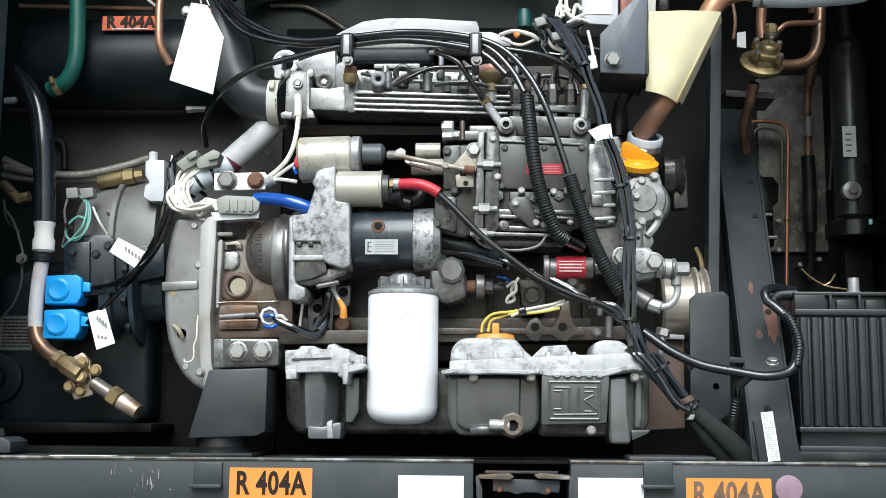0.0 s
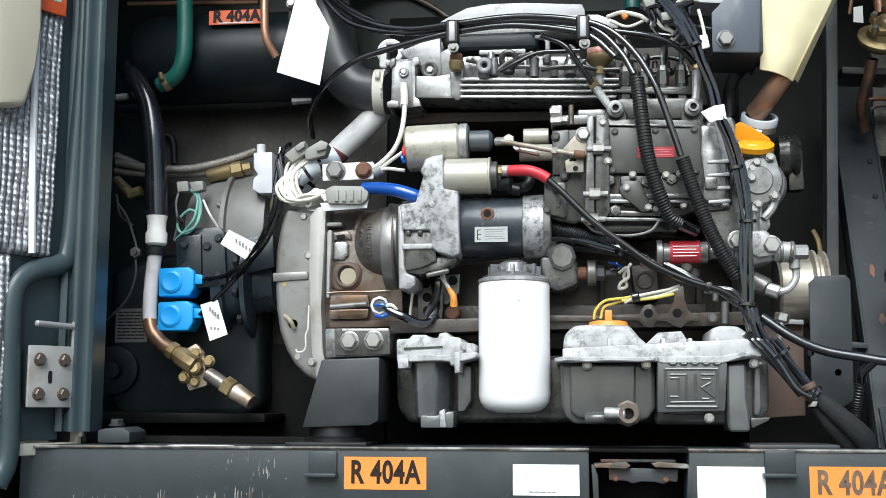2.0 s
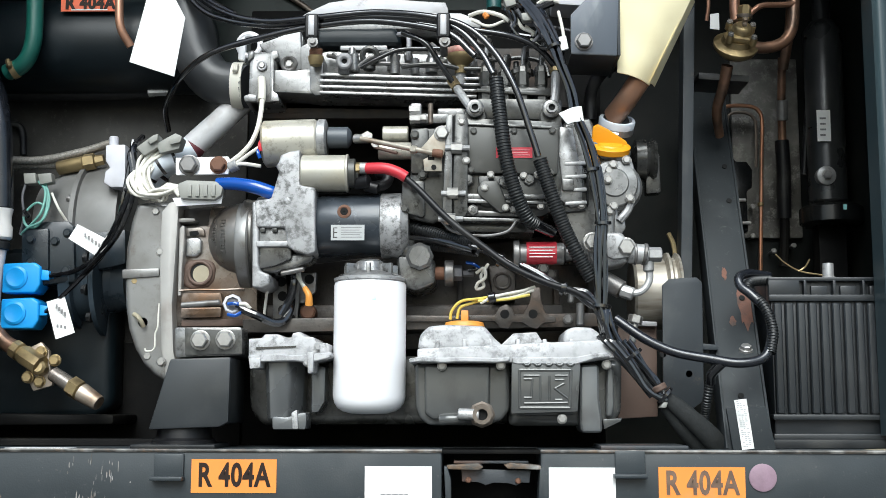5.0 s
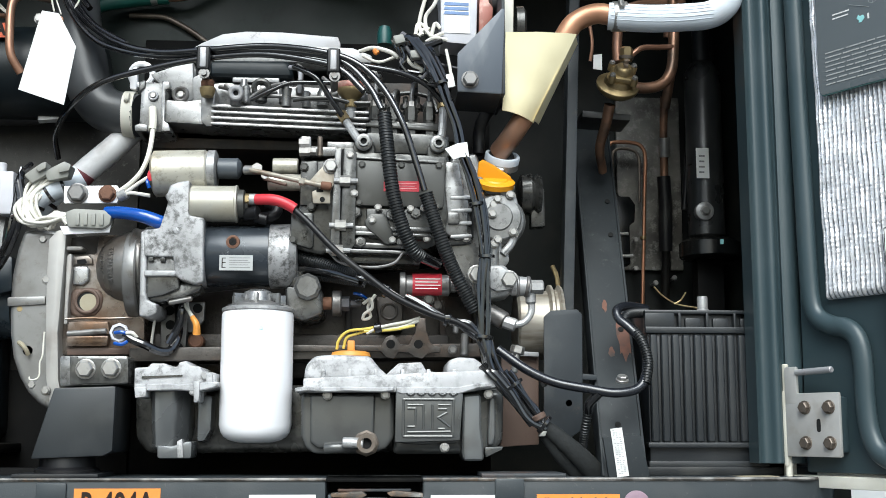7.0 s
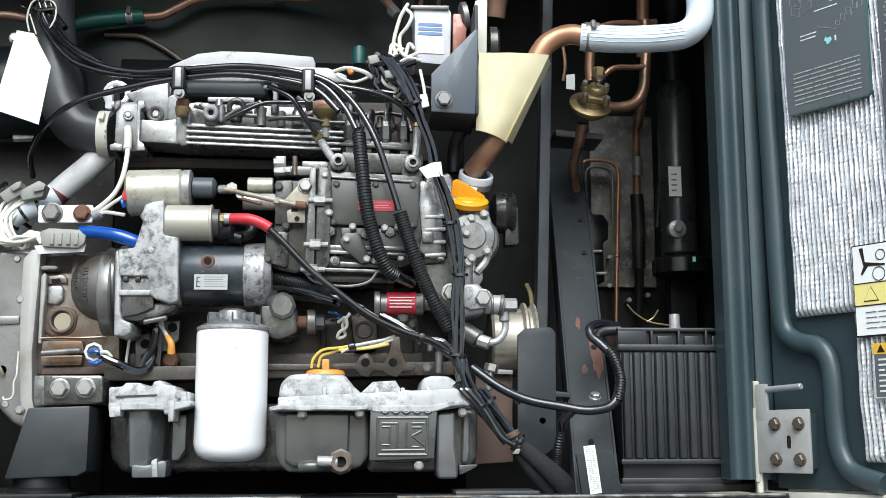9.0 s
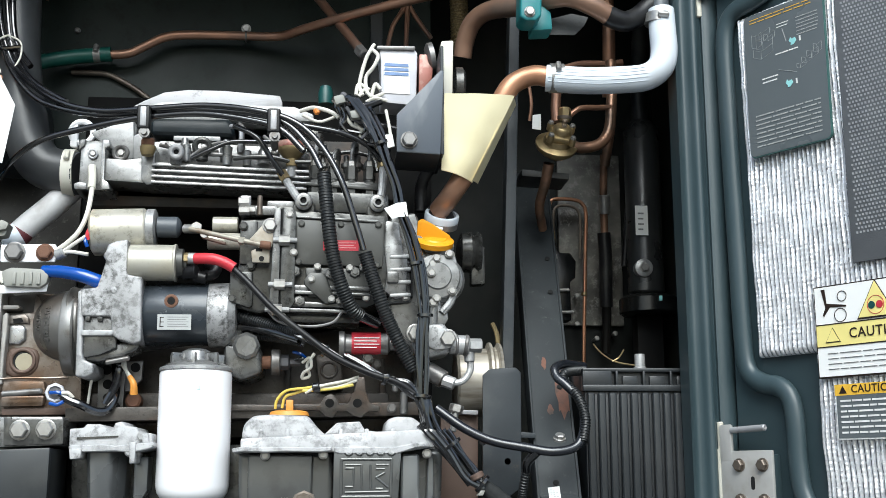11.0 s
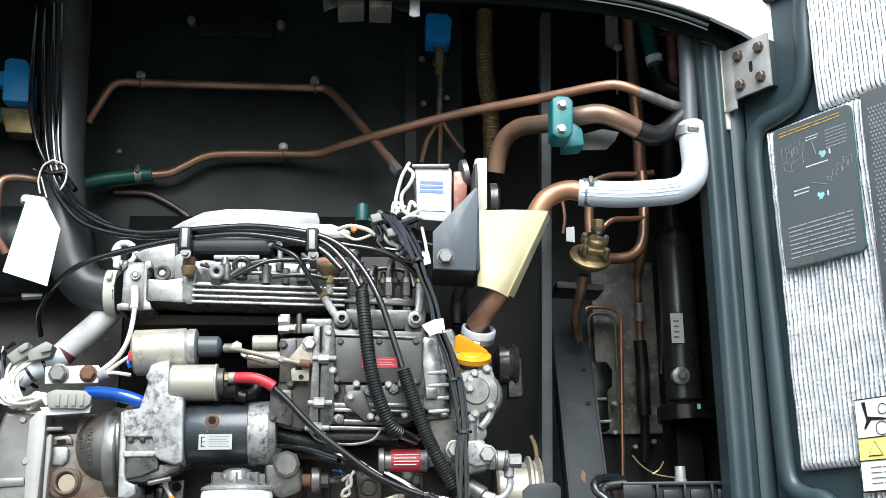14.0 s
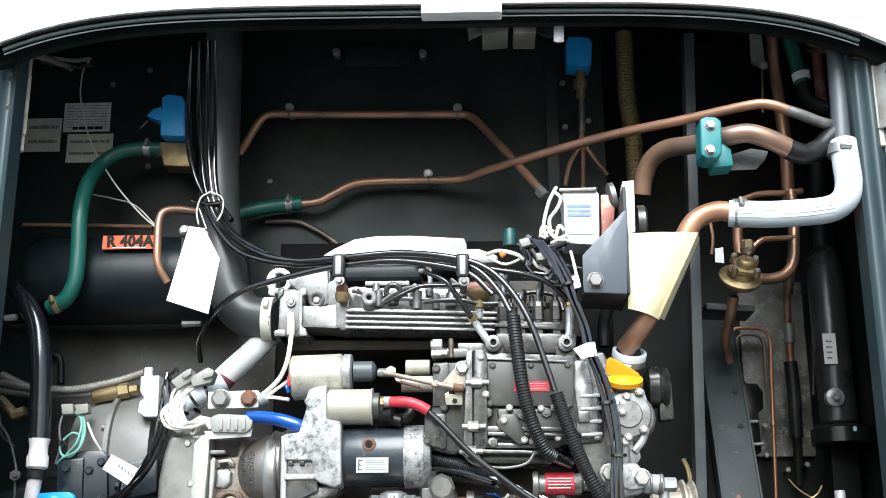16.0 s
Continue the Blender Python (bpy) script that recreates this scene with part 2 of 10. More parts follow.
    nosecast=mat("oily_dark_nose_casting", (0.235, 0.228, 0.215), 0.30, 0.6, (0.15, 0.142, 0.132), 30, 0.6, 0.10, (0.10, 0.065, 0.040), 11, 0.20, 250),
    lipgrey=mat("grey_green_lip", (0.10, 0.125, 0.115), 0.4, 0.0, (0.07, 0.09, 0.083), 20, 0.6, 0.05),
    castlight2=mat("worn_rib_aluminium", (0.42, 0.42, 0.415), 0.28, 0.7, (0.30, 0.30, 0.30), 60, 0.7, 0.06, (0.16, 0.16, 0.16), 40, 0.10),
    greyconn2=mat("grey_plug_plastic", (0.12, 0.12, 0.13), 0.5, 0.0),
    markteal=mat("turquoise_print", (0.35, 0.72, 0.72), 0.5, 0.0),
    void=mat("black_hole", (0.004, 0.004, 0.004), 0.9, 0.0, bump=0),
    dirtypale=mat("dirty_cream_metal", (0.36, 0.33, 0.24), 0.6, 0.2, (0.26, 0.22, 0.15), 30, 0.6, 0.15),
    leverpale=mat("dull_plated_lever", (0.42, 0.39, 0.33), 0.42, 0.4, (0.28, 0.25, 0.20), 40, 0.6, 0.1, (0.17, 0.12, 0.08), 30, 0.14),
    copperred=mat("red_brown_cap", (0.34, 0.115, 0.09), 0.35, 0.15, (0.22, 0.09, 0.065), 30, 0.6, 0.06, (0.5, 0.36, 0.30), 40, 0.08),
    plastic=mat("cloudy_plastic_film", (0.07, 0.074, 0.074), 0.55, 0.0, (0.03, 0.032, 0.032), 30, 0.6, 0.5, None, 9, 0.3, 60, spec=0.3),
    paperdim=mat("dusty_white_plate", (0.78, 0.78, 0.76), 0.6, 0.0),
    creamdim=mat("dusty_cream_plate", (0.68, 0.66, 0.55), 0.6, 0.0),
    rustplate=mat("rust_brown_plate", (0.13, 0.085, 0.065), 0.6, 0.1, (0.085, 0.055, 0.042), 14, 0.7, 0.2),
    brassgrimy=mat("grimy_brass", (0.50, 0.385, 0.20), 0.34, 0.65, (0.30, 0.225, 0.115), 30, 0.6, 0.10, (0.12, 0.09, 0.05), 26, 0.22),
    copperdull=mat("tarnished_copper", (0.38, 0.21, 0.135), 0.36, 0.65, (0.22, 0.13, 0.085), 30, 0.6, 0.08, (0.08, 0.062, 0.048), 22, 0.30),
    copperbright=mat("thin_copper", (0.52, 0.26, 0.15), 0.32, 0.7, (0.36, 0.18, 0.105), 20, 0.7, 0.06, (0.12, 0.08, 0.055), 14, 0.24),
    framelight=mat("scuffed_blue_grey_paint", (0.085, 0.100, 0.122), 0.42, 0.05, (0.064, 0.076, 0.094), 14, 0.7, 0.04, (0.14, 0.155, 0.17), 26, 0.10, stretch=(1.0, 1.0, 0.4)),
    blacksoft=mat("blue_black_paint", (0.007, 0.012, 0.015), 0.40, 0.0, (0.004, 0.007, 0.009), 20, 0.6, 0.08, (0.016, 0.022, 0.026), 14, 0.15, spec=0.28),
    dullplate=mat("dull_metal_plate", (0.20, 0.20, 0.20), 0.5, 0.4),
    greydome=mat("satin_grey_paint", (0.23, 0.23, 0.225), 0.45, 0.1, (0.18, 0.18, 0.175), 8, 0.7, 0.05, (0.09, 0.087, 0.08), 6, 0.25),
    ferrule=mat("chalky_ferrule", (0.93, 0.92, 0.90), 0.6, 0.0, (0.74, 0.70, 0.66), 26, 0.6, 0.15),
    redtape=mat("faded_red_tape", (0.16, 0.04, 0.05), 0.6, 0.0),
    hingesteel=mat("brushed_hinge_steel", (0.52, 0.51, 0.49), 0.45, 0.4, (0.42, 0.41, 0.39), 30, 0.6, 0.1, (0.32, 0.26, 0.20), 18, 0.16),
    grilleface=mat("punched_slot_edge", (0.34, 0.35, 0.36), 0.5, 0.1),
    greenedge=mat("green_label_edge", (0.05, 0.13, 0.12), 0.5, 0.0),
    greyink2=mat("pale_grey_drawing", (0.30, 0.32, 0.32), 0.6, 0.0, bump=0),
    foilgrey=mat("netted_grey_foil", (0.52, 0.53, 0.55), 0.34, 0.55, (0.18, 0.185, 0.20), 200, 0.35, 0.3, (0.66, 0.66, 0.68), 60, 0.12, 300),
    palegreen=mat("pale_green_print", (0.45, 0.70, 0.60), 0.6, 0.0),
    creamdim2=mat("cream_plastic", (0.55, 0.51, 0.40), 0.45, 0.0, (0.48, 0.44, 0.34), 6, 0.7, 0.05),
    beam=mat("scuffed_beam_paint", (0.036, 0.044, 0.049), 0.40, 0.05, (0.025, 0.031, 0.035), 16, 0.7, 0.08, (0.055, 0.06, 0.062), 9, 0.12, fleck=(0.15, 0.145, 0.135), fleck_scale=110, fleck_cut=0.66),
    linerr=mat("oily_grey_liner", (0.25, 0.24, 0.212), 0.5, 0.0, (0.12, 0.112, 0.096), 30, 0.6, 0.2, (0.025, 0.023, 0.020), 11, 0.40, fleck=(0.34, 0.328, 0.30), fleck_scale=60, fleck_cut=0.56),
    glossblack=mat("gloss_black_enamel", (0.007, 0.008, 0.009), 0.24, 0.0, (0.004, 0.005, 0.005), 20, 0.6, 0.03, (0.016, 0.015, 0.013), 14, 0.15),
    plugbrown=mat("brown_steel_plug", (0.20, 0.17, 0.14), 0.45, 0.6, (0.10, 0.08, 0.065), 40, 0.6, 0.1),
    blackmount=mat("satin_black_mount_paint", (0.024, 0.028, 0.031), 0.38, 0.0, (0.017, 0.020, 0.022), 14, 0.7, 0.04, (0.045, 0.047, 0.048), 12, 0.12),
    platepaper=mat("greyed_rating_plate", (0.42, 0.43, 0.425), 0.5, 0.1, (0.33, 0.34, 0.335), 60, 0.6, 0.05),
    blueprint=mat("faded_blue_print", (0.18, 0.28, 0.50), 0.6, 0.0),
    ductgrey=mat("dark_grey_plastic_duct", (0.048, 0.051, 0.054), 0.40, 0.0, (0.034, 0.036, 0.038), 14, 0.7, 0.06, (0.075, 0.077, 0.078), 10, 0.15, spec=0.45),
    recesswall=mat("dim_recess_paint", (0.011, 0.014, 0.0125), 0.5, 0.0, (0.006, 0.0075, 0.007), 12, 0.6, 0.1, (0.024, 0.024, 0.020), 8, 0.25, spec=0.2),
    couplingblue=mat("worn_blue_black_coupling", (0.060, 0.085, 0.108), 0.30, 0.1, (0.032, 0.046, 0.060), 20, 0.6, 0.06, (0.12, 0.14, 0.16), 24, 0.12, spec=0.5),
    sidepan=mat("smooth_grey_pan_paint", (0.165, 0.172, 0.174), 0.30, 0.35, (0.12, 0.125, 0.126), 12, 0.8, 0.03, (0.085, 0.085, 0.083), 14, 0.14),
    ringalu=mat("warm_machined_flange", (0.39, 0.38, 0.362), 0.40, 0.2, (0.30, 0.29, 0.272), 26, 0.7, 0.05, (0.20, 0.17, 0.14), 14, 0.20),
    brownrust=mat("dark_brown_rust", (0.17, 0.072, 0.045), 0.7, 0.1, (0.085, 0.042, 0.030), 70, 0.6, 0.3, (0.045, 0.036, 0.032), 45, 0.30),
    accugrey=mat("satin_black_cylinder", (0.028, 0.030, 0.030), 0.30, 0.0, (0.018, 0.019, 0.019), 20, 0.6, 0.04, (0.05, 0.05, 0.047), 14, 0.15),
    braceblue=mat("worn_brace_paint", (0.026, 0.031, 0.034), 0.58, 0.0, (0.017, 0.020, 0.022), 16, 0.7, 0.06, (0.045, 0.05, 0.052), 10, 0.16, spec=0.25, fleck=(0.10, 0.10, 0.095), fleck_scale=90, fleck_cut=0.64),
    chip=mat("bare_primer_chip", (0.42, 0.41, 0.39), 0.6, 0.0, (0.22, 0.20, 0.18), 120, 0.5, 0.1, (0.12, 0.08, 0.055), 60, 0.2),
    markpale=mat("faded_turquoise_mark", (0.60, 0.82, 0.82), 0.5, 0.0),
    # near-black for the added shade sheets as well as for black parts
    pitblack=mat("dead_black_shade_and_parts", (0.005, 0.005, 0.005), 0.6, 0.0, (0.003, 0.003, 0.003), 12, 0.6, 0.1, (0.014, 0.013, 0.011), 9, 0.2, spec=0.1),
    thinlead=mat("dull_thin_lead", (0.10, 0.10, 0.10), 0.5, 0.0),
    blockface=mat("oily_block_casting", (0.078, 0.069, 0.060), 0.38, 0.25, (0.045, 0.039, 0.034), 34, 0.6, 0.25, (0.115, 0.070, 0.044), 13, 0.18, 260, fleck=(0.022, 0.019, 0.016), fleck_scale=110, fleck_cut=0.55),
    beamwear=mat("chipped_edge_paint", (0.075, 0.072, 0.066), 0.55, 0.05, (0.045, 0.042, 0.038), 30, 0.6, 0.3, (0.36, 0.35, 0.33), 34, 0.28, fleck=(0.15, 0.095, 0.055), fleck_scale=20, fleck_cut=0.54),
    castmid=mat("mid_grey_casting", (0.185, 0.185, 0.18), 0.26, 0.55, (0.11, 0.11, 0.107), 30, 0.7, 0.08, (0.28, 0.28, 0.275), 34, 0.08, 500, fleck=(0.04, 0.038, 0.035), fleck_scale=85, fleck_cut=0.55),
    foilgap=mat("dark_foil_backing", (0.17, 0.17, 0.18), 0.6, 0.2, (0.09, 0.09, 0.10), 120, 0.5, 0.1),
    greenwire=mat("pale_green_wire", (0.18, 0.42, 0.36), 0.5, 0.0),
    blueblack=mat("chipped_blue_black_paint", (0.012, 0.020, 0.027), 0.30, 0.0, (0.008, 0.013, 0.018), 24, 0.6, 0.06, (0.022, 0.030, 0.037), 30, 0.12, spec=0.5, fleck=(0.06, 0.075, 0.085), fleck_scale=120, fleck_cut=0.62),
    dimbrass=mat("worn_steel_and_brass_cap", (0.46, 0.40, 0.33), 0.38, 0.55, (0.33, 0.27, 0.21), 34, 0.6, 0.12, (0.20, 0.13, 0.08), 24, 0.18),
    oilsteel=mat("oil_filmed_steel", (0.30, 0.285, 0.265), 0.28, 0.6, (0.20, 0.175, 0.15), 14, 0.7, 0.06, (0.13, 0.075, 0.043), 11, 0.36, fleck=(0.10, 0.065, 0.042), fleck_scale=50, fleck_cut=0.54),
    lampgrey=mat("dusty_olive_plastic", (0.20, 0.20, 0.165), 0.5, 0.0, (0.13, 0.13, 0.105), 20, 0.6, 0.08, (0.36, 0.35, 0.31), 30, 0.12),
    warmalu=mat("yellowed_machined_metal", (0.42, 0.39, 0.335), 0.42, 0.4, (0.33, 0.30, 0.25), 40, 0.6, 0.06, (0.20, 0.17, 0.13), 16, 0.2, stretch=(1, 6, 6)),
    elbowcopper=mat("handled_copper_elbow", (0.48, 0.25, 0.145), 0.38, 0.45, (0.38, 0.195, 0.115), 14, 0.7, 0.05, (0.24, 0.165, 0.125), 9, 0.28),
    capgreen=mat("dark_green_cap", (0.01, 0.07, 0.065), 0.4, 0.0),
)


# ---- mesh helpers ----
def group(name, base, label, category, grp="", kind=""):
    ob = new(name)
    ob.location = base
    ob.empty_display_size = 0.02
    return tagged(ob, label, category, grp, kind)


def finish(bm, sharp=0.62):
    bmesh.ops.recalc_face_normals(bm, faces=bm.faces)
    for f in bm.faces:
        f.smooth = True
    for e in bm.edges:
        if len(e.link_faces) == 2 and e.calc_face_angle(0) > sharp:
            e.smooth = False
    return bm


def part(name, bm, material, parent=None, label="", done=False):
    if not done:
        finish(bm)
    me = bpy.data.meshes.new(name)
    bm.to_mesh(me)
    bm.free()
    me.materials.append(M[material])
    ob = new(name, me)
    if parent:
        ob.parent = parent
        if parent.parent is None and parent.type == "EMPTY":
            ob.matrix_parent_inverse = Matrix.Translation(parent.location).inverted()
    return tagged(ob, label)


def thing(name, bm, material, label, category, grp="", kind=""):
    return tagged(part(name, bm, material), label, category, grp, kind)


def merge(*bms):
    a = bms[0]
    for b in bms[1:]:
        me = bpy.data.meshes.new("join")
        b.to_mesh(me)
        b.free()
        a.from_mesh(me)
        bpy.data.meshes.remove(me)
    return a


def bevel(bm, off, seg=2, min_angle=0.5):
    if off > 0:
        es = [e for e in bm.edges if len(e.link_faces) == 2 and e.calc_face_angle(0) > min_angle]
        bmesh.ops.bevel(bm, geom=es, offset=off, segments=seg, profile=0.6, affect="EDGES", clamp_overlap=True)
    return bm


def box(x0, x1, y0, y1, z0, z1, bev=0.003, seg=2):
    bm = bmesh.new()
    bmesh.ops.create_cube(bm, size=1, matrix=Matrix.LocRotScale(((x0 + x1) / 2, (y0 + y1) / 2, (z0 + z1) / 2), None, (abs(x1 - x0), abs(y1 - y0), abs(z1 - z0))))
    return bevel(bm, bev, seg)


def extr(poly, y0, y1, bev=0.003, seg=2):
    """A plate or casting: an outline in x and z, from depth y0 to y1, with rounded edges."""
    bm = bmesh.new()
    f = bm.faces.new([bm.verts.new((x, y0, z)) for x, z in poly])
    bmesh.ops.recalc_face_normals(bm, faces=[f])
    r = bmesh.ops.extrude_face_region(bm, geom=[f])
    for v in r["geom"]:
        if isinstance(v, bmesh.types.BMVert):
            v.co.y = y1
    bmesh.ops.recalc_face_normals(bm, faces=bm.faces)
    return bevel(bm, bev, seg, 0.35)


def spline(pts, sub):
    p = [Vector(q) for q in pts]
    if len(p) < 3:
        return [p[0].lerp(p[-1], i / sub) for i in range(sub + 1)]
    p = [p[0] * 2 - p[1]] + p + [p[-1] * 2 - p[-2]]
    out = []
    for i in range(1, len(p) - 2):
        a, b, c, d = p[i - 1:i + 3]
        for k in range(sub):
            t = k / sub
            out.append(0.5 * (2 * b + (c - a) * t + (2 * a - 5 * b + 4 * c - d) * t * t + (3 * b - a - 3 * c + d) * t ** 3))
    return out + [p[-2]]


def rings(path, radii, seg, flat=1.0):
    """A closed tube along a path with a radius for each point."""
    bm = bmesh.new()
    tang = [(path[min(i + 1, len(path) - 1)] - path[max(i - 1, 0)]).normalized() for i in range(len(path))]
    ref = Vector((0, 1, 0)) if abs(tang[0].y) < 0.9 else Vector((1, 0, 0))
    n = (ref - tang[0] * ref.dot(tang[0])).normalized()
    loops = []
    for c, t, r in zip(path, tang, radii):
        n = (n - t * n.dot(t)).normalized()
        b = t.cross(n)
        loops.append([bm.verts.new(c + (n * math.cos(a) * flat + b * math.sin(a)) * r) for a in (2 * math.pi * k / seg for k in range(seg))])
    for u, v in zip(loops, loops[1:]):
        for k in range(seg):
            bm.faces.new((u[k], u[(k + 1) % seg], v[(k + 1) % seg], v[k]))
    bm.faces.new(loops[0])
    bm.faces.new(loops[-1][::-1])
    return bm


def tube(pts, r, seg=12, sub=6, flat=1.0):
    path = spline(pts, sub)
    r0, r1 = r if isinstance(r, tuple) else (r, r)
    k = max(1, len(path) - 1)
    return rings(path, [r0 + (r1 - r0) * i / k for i in range(len(path))], seg, flat)


def loom(pts, r, pitch=0.0038, depth=0.0011, seg=14):
    """A corrugated tube."""
    fine = spline(pts, 200)
    out, acc, step = [fine[0]], 0.0, pitch / 4
    for a, b in zip(fine, fine[1:]):
        acc += (b - a).length
        if acc >= step:
            out.append(b)
            acc = 0.0
    return rings(out, [r if i % 4 < 2 else r - depth for i in range(len(out))], seg)


def lathe(p, d, prof, seg=24):
    """Turned work: prof holds (distance along d from p, radius)."""
    d = Vector(d).normalized()
    ref = Vector((0, 0, 1)) if abs(d.z) < 0.9 else Vector((1, 0, 0))
    n = (ref - d * ref.dot(d)).normalized()
    b = d.cross(n)
    bm = bmesh.new()
    loops = []
    for s, r in prof:
        c = Vector(p) + d * s
        r = max(r, 0.0002)
        loops.append([bm.verts.new(c + (n * math.cos(a) + b * math.sin(a)) * r) for a in (2 * math.pi * k / seg for k in range(seg))])
    for u, v in zip(loops, loops[1:]):
        for k in range(seg):
            bm.faces.new((u[k], u[(k + 1) % seg], v[(k + 1) % seg], v[k]))
    bm.faces.new(loops[0])
    bm.faces.new(loops[-1][::-1])
    return bm


def rod(a, b, r, seg=16, bev=0.0015):
    a, b = Vector(a), Vector(b)
    ln = (b - a).length
    bev = min(bev, r * 0.5, ln * 0.3)
    return lathe(a, b - a, [(0, r - bev), (bev, r), (ln - bev, r), (ln, r - bev)], seg)


def torus(c, d, R0, r, seg=28, sub=8):
    d = Vector(d).normalized()
    bm = bmesh.new()
    prof = [(math.sin(2 * math.pi * k / sub) * r, R0 + math.cos(2 * math.pi * k / sub) * r) for k in range(sub + 1)]
    bm.free()
    ref = Vector((0, 0, 1)) if abs(d.z) < 0.9 else Vector((1, 0, 0))
    n = (ref - d * ref.dot(d)).normalized()
    b = d.cross(n)
    bm = bmesh.new()
    loops = [[bm.verts.new(Vector(c) + d * s + (n * math.cos(a) + b * math.sin(a)) * q) for a in (2 * math.pi * k / seg for k in range(seg))] for s, q in prof[:-1]]
    for i in range(sub):
        u, v = loops[i], loops[(i + 1) % sub]
        for k in range(seg):
            bm.faces.new((u[k], u[(k + 1) % seg], v[(k + 1) % seg], v[k]))
    return bm


BOLTS = {}


def bolt(parent, p, r=0.008, d=(0, -1, 0), material="steel", name="bolt", h=None, label=""):
    """A hexagon head on its washer; alike bolts share a mesh."""
    key = (round(r, 4), material, h)
    if key not in BOLTS:
        h = h or r * 0.9
        bm = merge(lathe((0, 0, -0.002), (0, 0, 1), [(0, r * 1.2), (0.003, r * 1.2), (0.0036, r * 1.1)], 16),
                   lathe((0, 0, 0), (0, 0, 1), [(0, r), (h * 0.85, r), (h, r * 0.82)], 6))
        finish(bm, 0.4)
        me = bpy.data.meshes.new(name)
        bm.to_mesh(me)
        bm.free()
        me.materials.append(M[material])
        BOLTS[key] = me
    ob = new(name, BOLTS[key])
    ob.parent = parent
    if parent.parent is None and parent.type == "EMPTY":
        ob.matrix_parent_inverse = Matrix.Translation(parent.location).inverted()
    ob.matrix_basis = Matrix.Translation(p) @ Vector(d).to_track_quat("Z", "Y").to_matrix().to_4x4()
    return tagged(ob, label)


def text_mesh(s, size, centre, turn=(90, 0, 0), squeeze=1.0, thick=0.0003, bold=0.014, space=1.08):
    """Letters of the built-in font as a mesh, centred, upright on a front face."""
    cu = bpy.data.curves.new("letters", "FONT")
    cu.body, cu.size, cu.align_x, cu.align_y, cu.extrude, cu.resolution_u, cu.offset = s, size, "CENTER", "CENTER", thick, 3, size * bold
    cu.space_character = space
    tmp = bpy.data.objects.new("letters", cu)
    scene.collection.objects.link(tmp)
    me = bpy.data.meshes.new_from_object(tmp.evaluated_get(bpy.context.evaluated_depsgraph_get()))
    bpy.data.objects.remove(tmp)
    bpy.data.curves.remove(cu)
    bm = bmesh.new()
    bm.from_mesh(me)
    bpy.data.meshes.remove(me)
    bm.transform(pose(*centre, *turn) @ Matrix.Diagonal((squeeze, 1, 1, 1)))
    return bm


def card(x0, x1, z0, z1, y, thick=0.0008):
    return box(x0, x1, y - thick, y, z0, z1, 0)


def bars(parent, x0, x1, z0, z1, y, rows, material="ink", fill=0.5, seed=1, name="print"):
    """Lines of unreadable print as plain bars, one mesh."""
    rnd = random.Random(seed)
    bm = bmesh.new()
    hgt = (z1 - z0) / rows
    for i in range(rows):
        z = z1 - hgt * (i + 0.5)
        x = x0
        while x < x1 - 0.002:
            w = min(x1 - x, (x1 - x0) * rnd.uniform(0.12, 0.35))
            bm = merge(bm, box(x, x + w, y - 0.0006, y, z - hgt * fill / 2, z + hgt * fill / 2, 0))
            x += w + (x1 - x0) * 0.03
    return part(name, bm, material, parent)


def warp(bm, m):
    bm.transform(m)
    return bm


def wedge_tag(poly, y, lean=0.0, thick=0.0012):
    """A card of the given outline that leans back by lean metres of depth for a metre of height."""
    zc = sum(z for _, z in poly) / len(poly)
    bm = extr(poly, y, y + thick, 0)
    for v in bm.verts:
        v.co.y += (v.co.z - zc) * lean
    return bm


def clamp_band(parent, c, d, r, w=0.012, material="steel", name="hose_clamp"):
    d = Vector(d).normalized()
    bm = lathe(Vector(c) - d * w / 2, d, [(0, r), (0, r + 0.0015), (w, r + 0.0015), (w, r)], 24)
    screw = Vector((0, -1, 0.6)).normalized()
    s = Vector(c) + (screw - d * screw.dot(d)).normalized() * (r + 0.004)
    side = d.cross(screw).normalized()
    bm = merge(bm, rod(s - side * 0.008, s + side * 0.010, 0.0045, 8))
    return part(name, bm, material, parent)

# ---- ground and housing ----
gm = bmesh.new()
bmesh.ops.create_grid(gm, x_segments=8, y_segments=8, size=600)
thing("ground", gm, "concrete", "dark asphalt yard under an overcast sky", "ground", kind="structure")

XL, XR = -0.70, 0.70
thing("wall_back", box(-0.92, 0.33, 1.86, 1.90, 1.40, 2.80, 0), "backwall", "black bulkhead behind the engine", "wall", kind="structure")
thing("wall_back_right", box(0.33, 0.80, 2.02, 2.06, 1.40, 2.80, 0), "recesswall", "black recess behind the tubing", "wall", kind="structure")
thing("wall_step", box(0.315, 0.33, 1.90, 2.06, 1.40, 2.80, 0), "recesswall", "return of the bulkhead beside the recess", "wall", kind="structure")
thing("wall_left", box(-0.92, -0.88, 1.52, 1.86, 1.40, 2.80, 0), "backwall", "black side wall of the compartment", "wall", kind="structure")
thing("wall_right", box(0.80, 0.84, 1.52, 2.06, 1.40, 2.80, 0), "recesswall", "black side wall of the compartment", "wall", kind="structure")
thing("floor", box(-0.92, 0.80, 1.50, 2.06, 1.36, 1.40, 0), "black", "black floor tray under the engine", "floor", kind="structure")
thing("ceiling", box(-0.92, 0.84, 1.50, 2.06, 2.80, 2.84, 0), "backwall", "black underside of the roof shell", "ceiling", kind="structure")
thing("liner_left", box(-0.74, -0.30, 1.845, 1.858, 1.70, 2.17, 0.004), "dirtygrey", "grimy grey liner sheet behind the compressor", "wall", kind="structure")
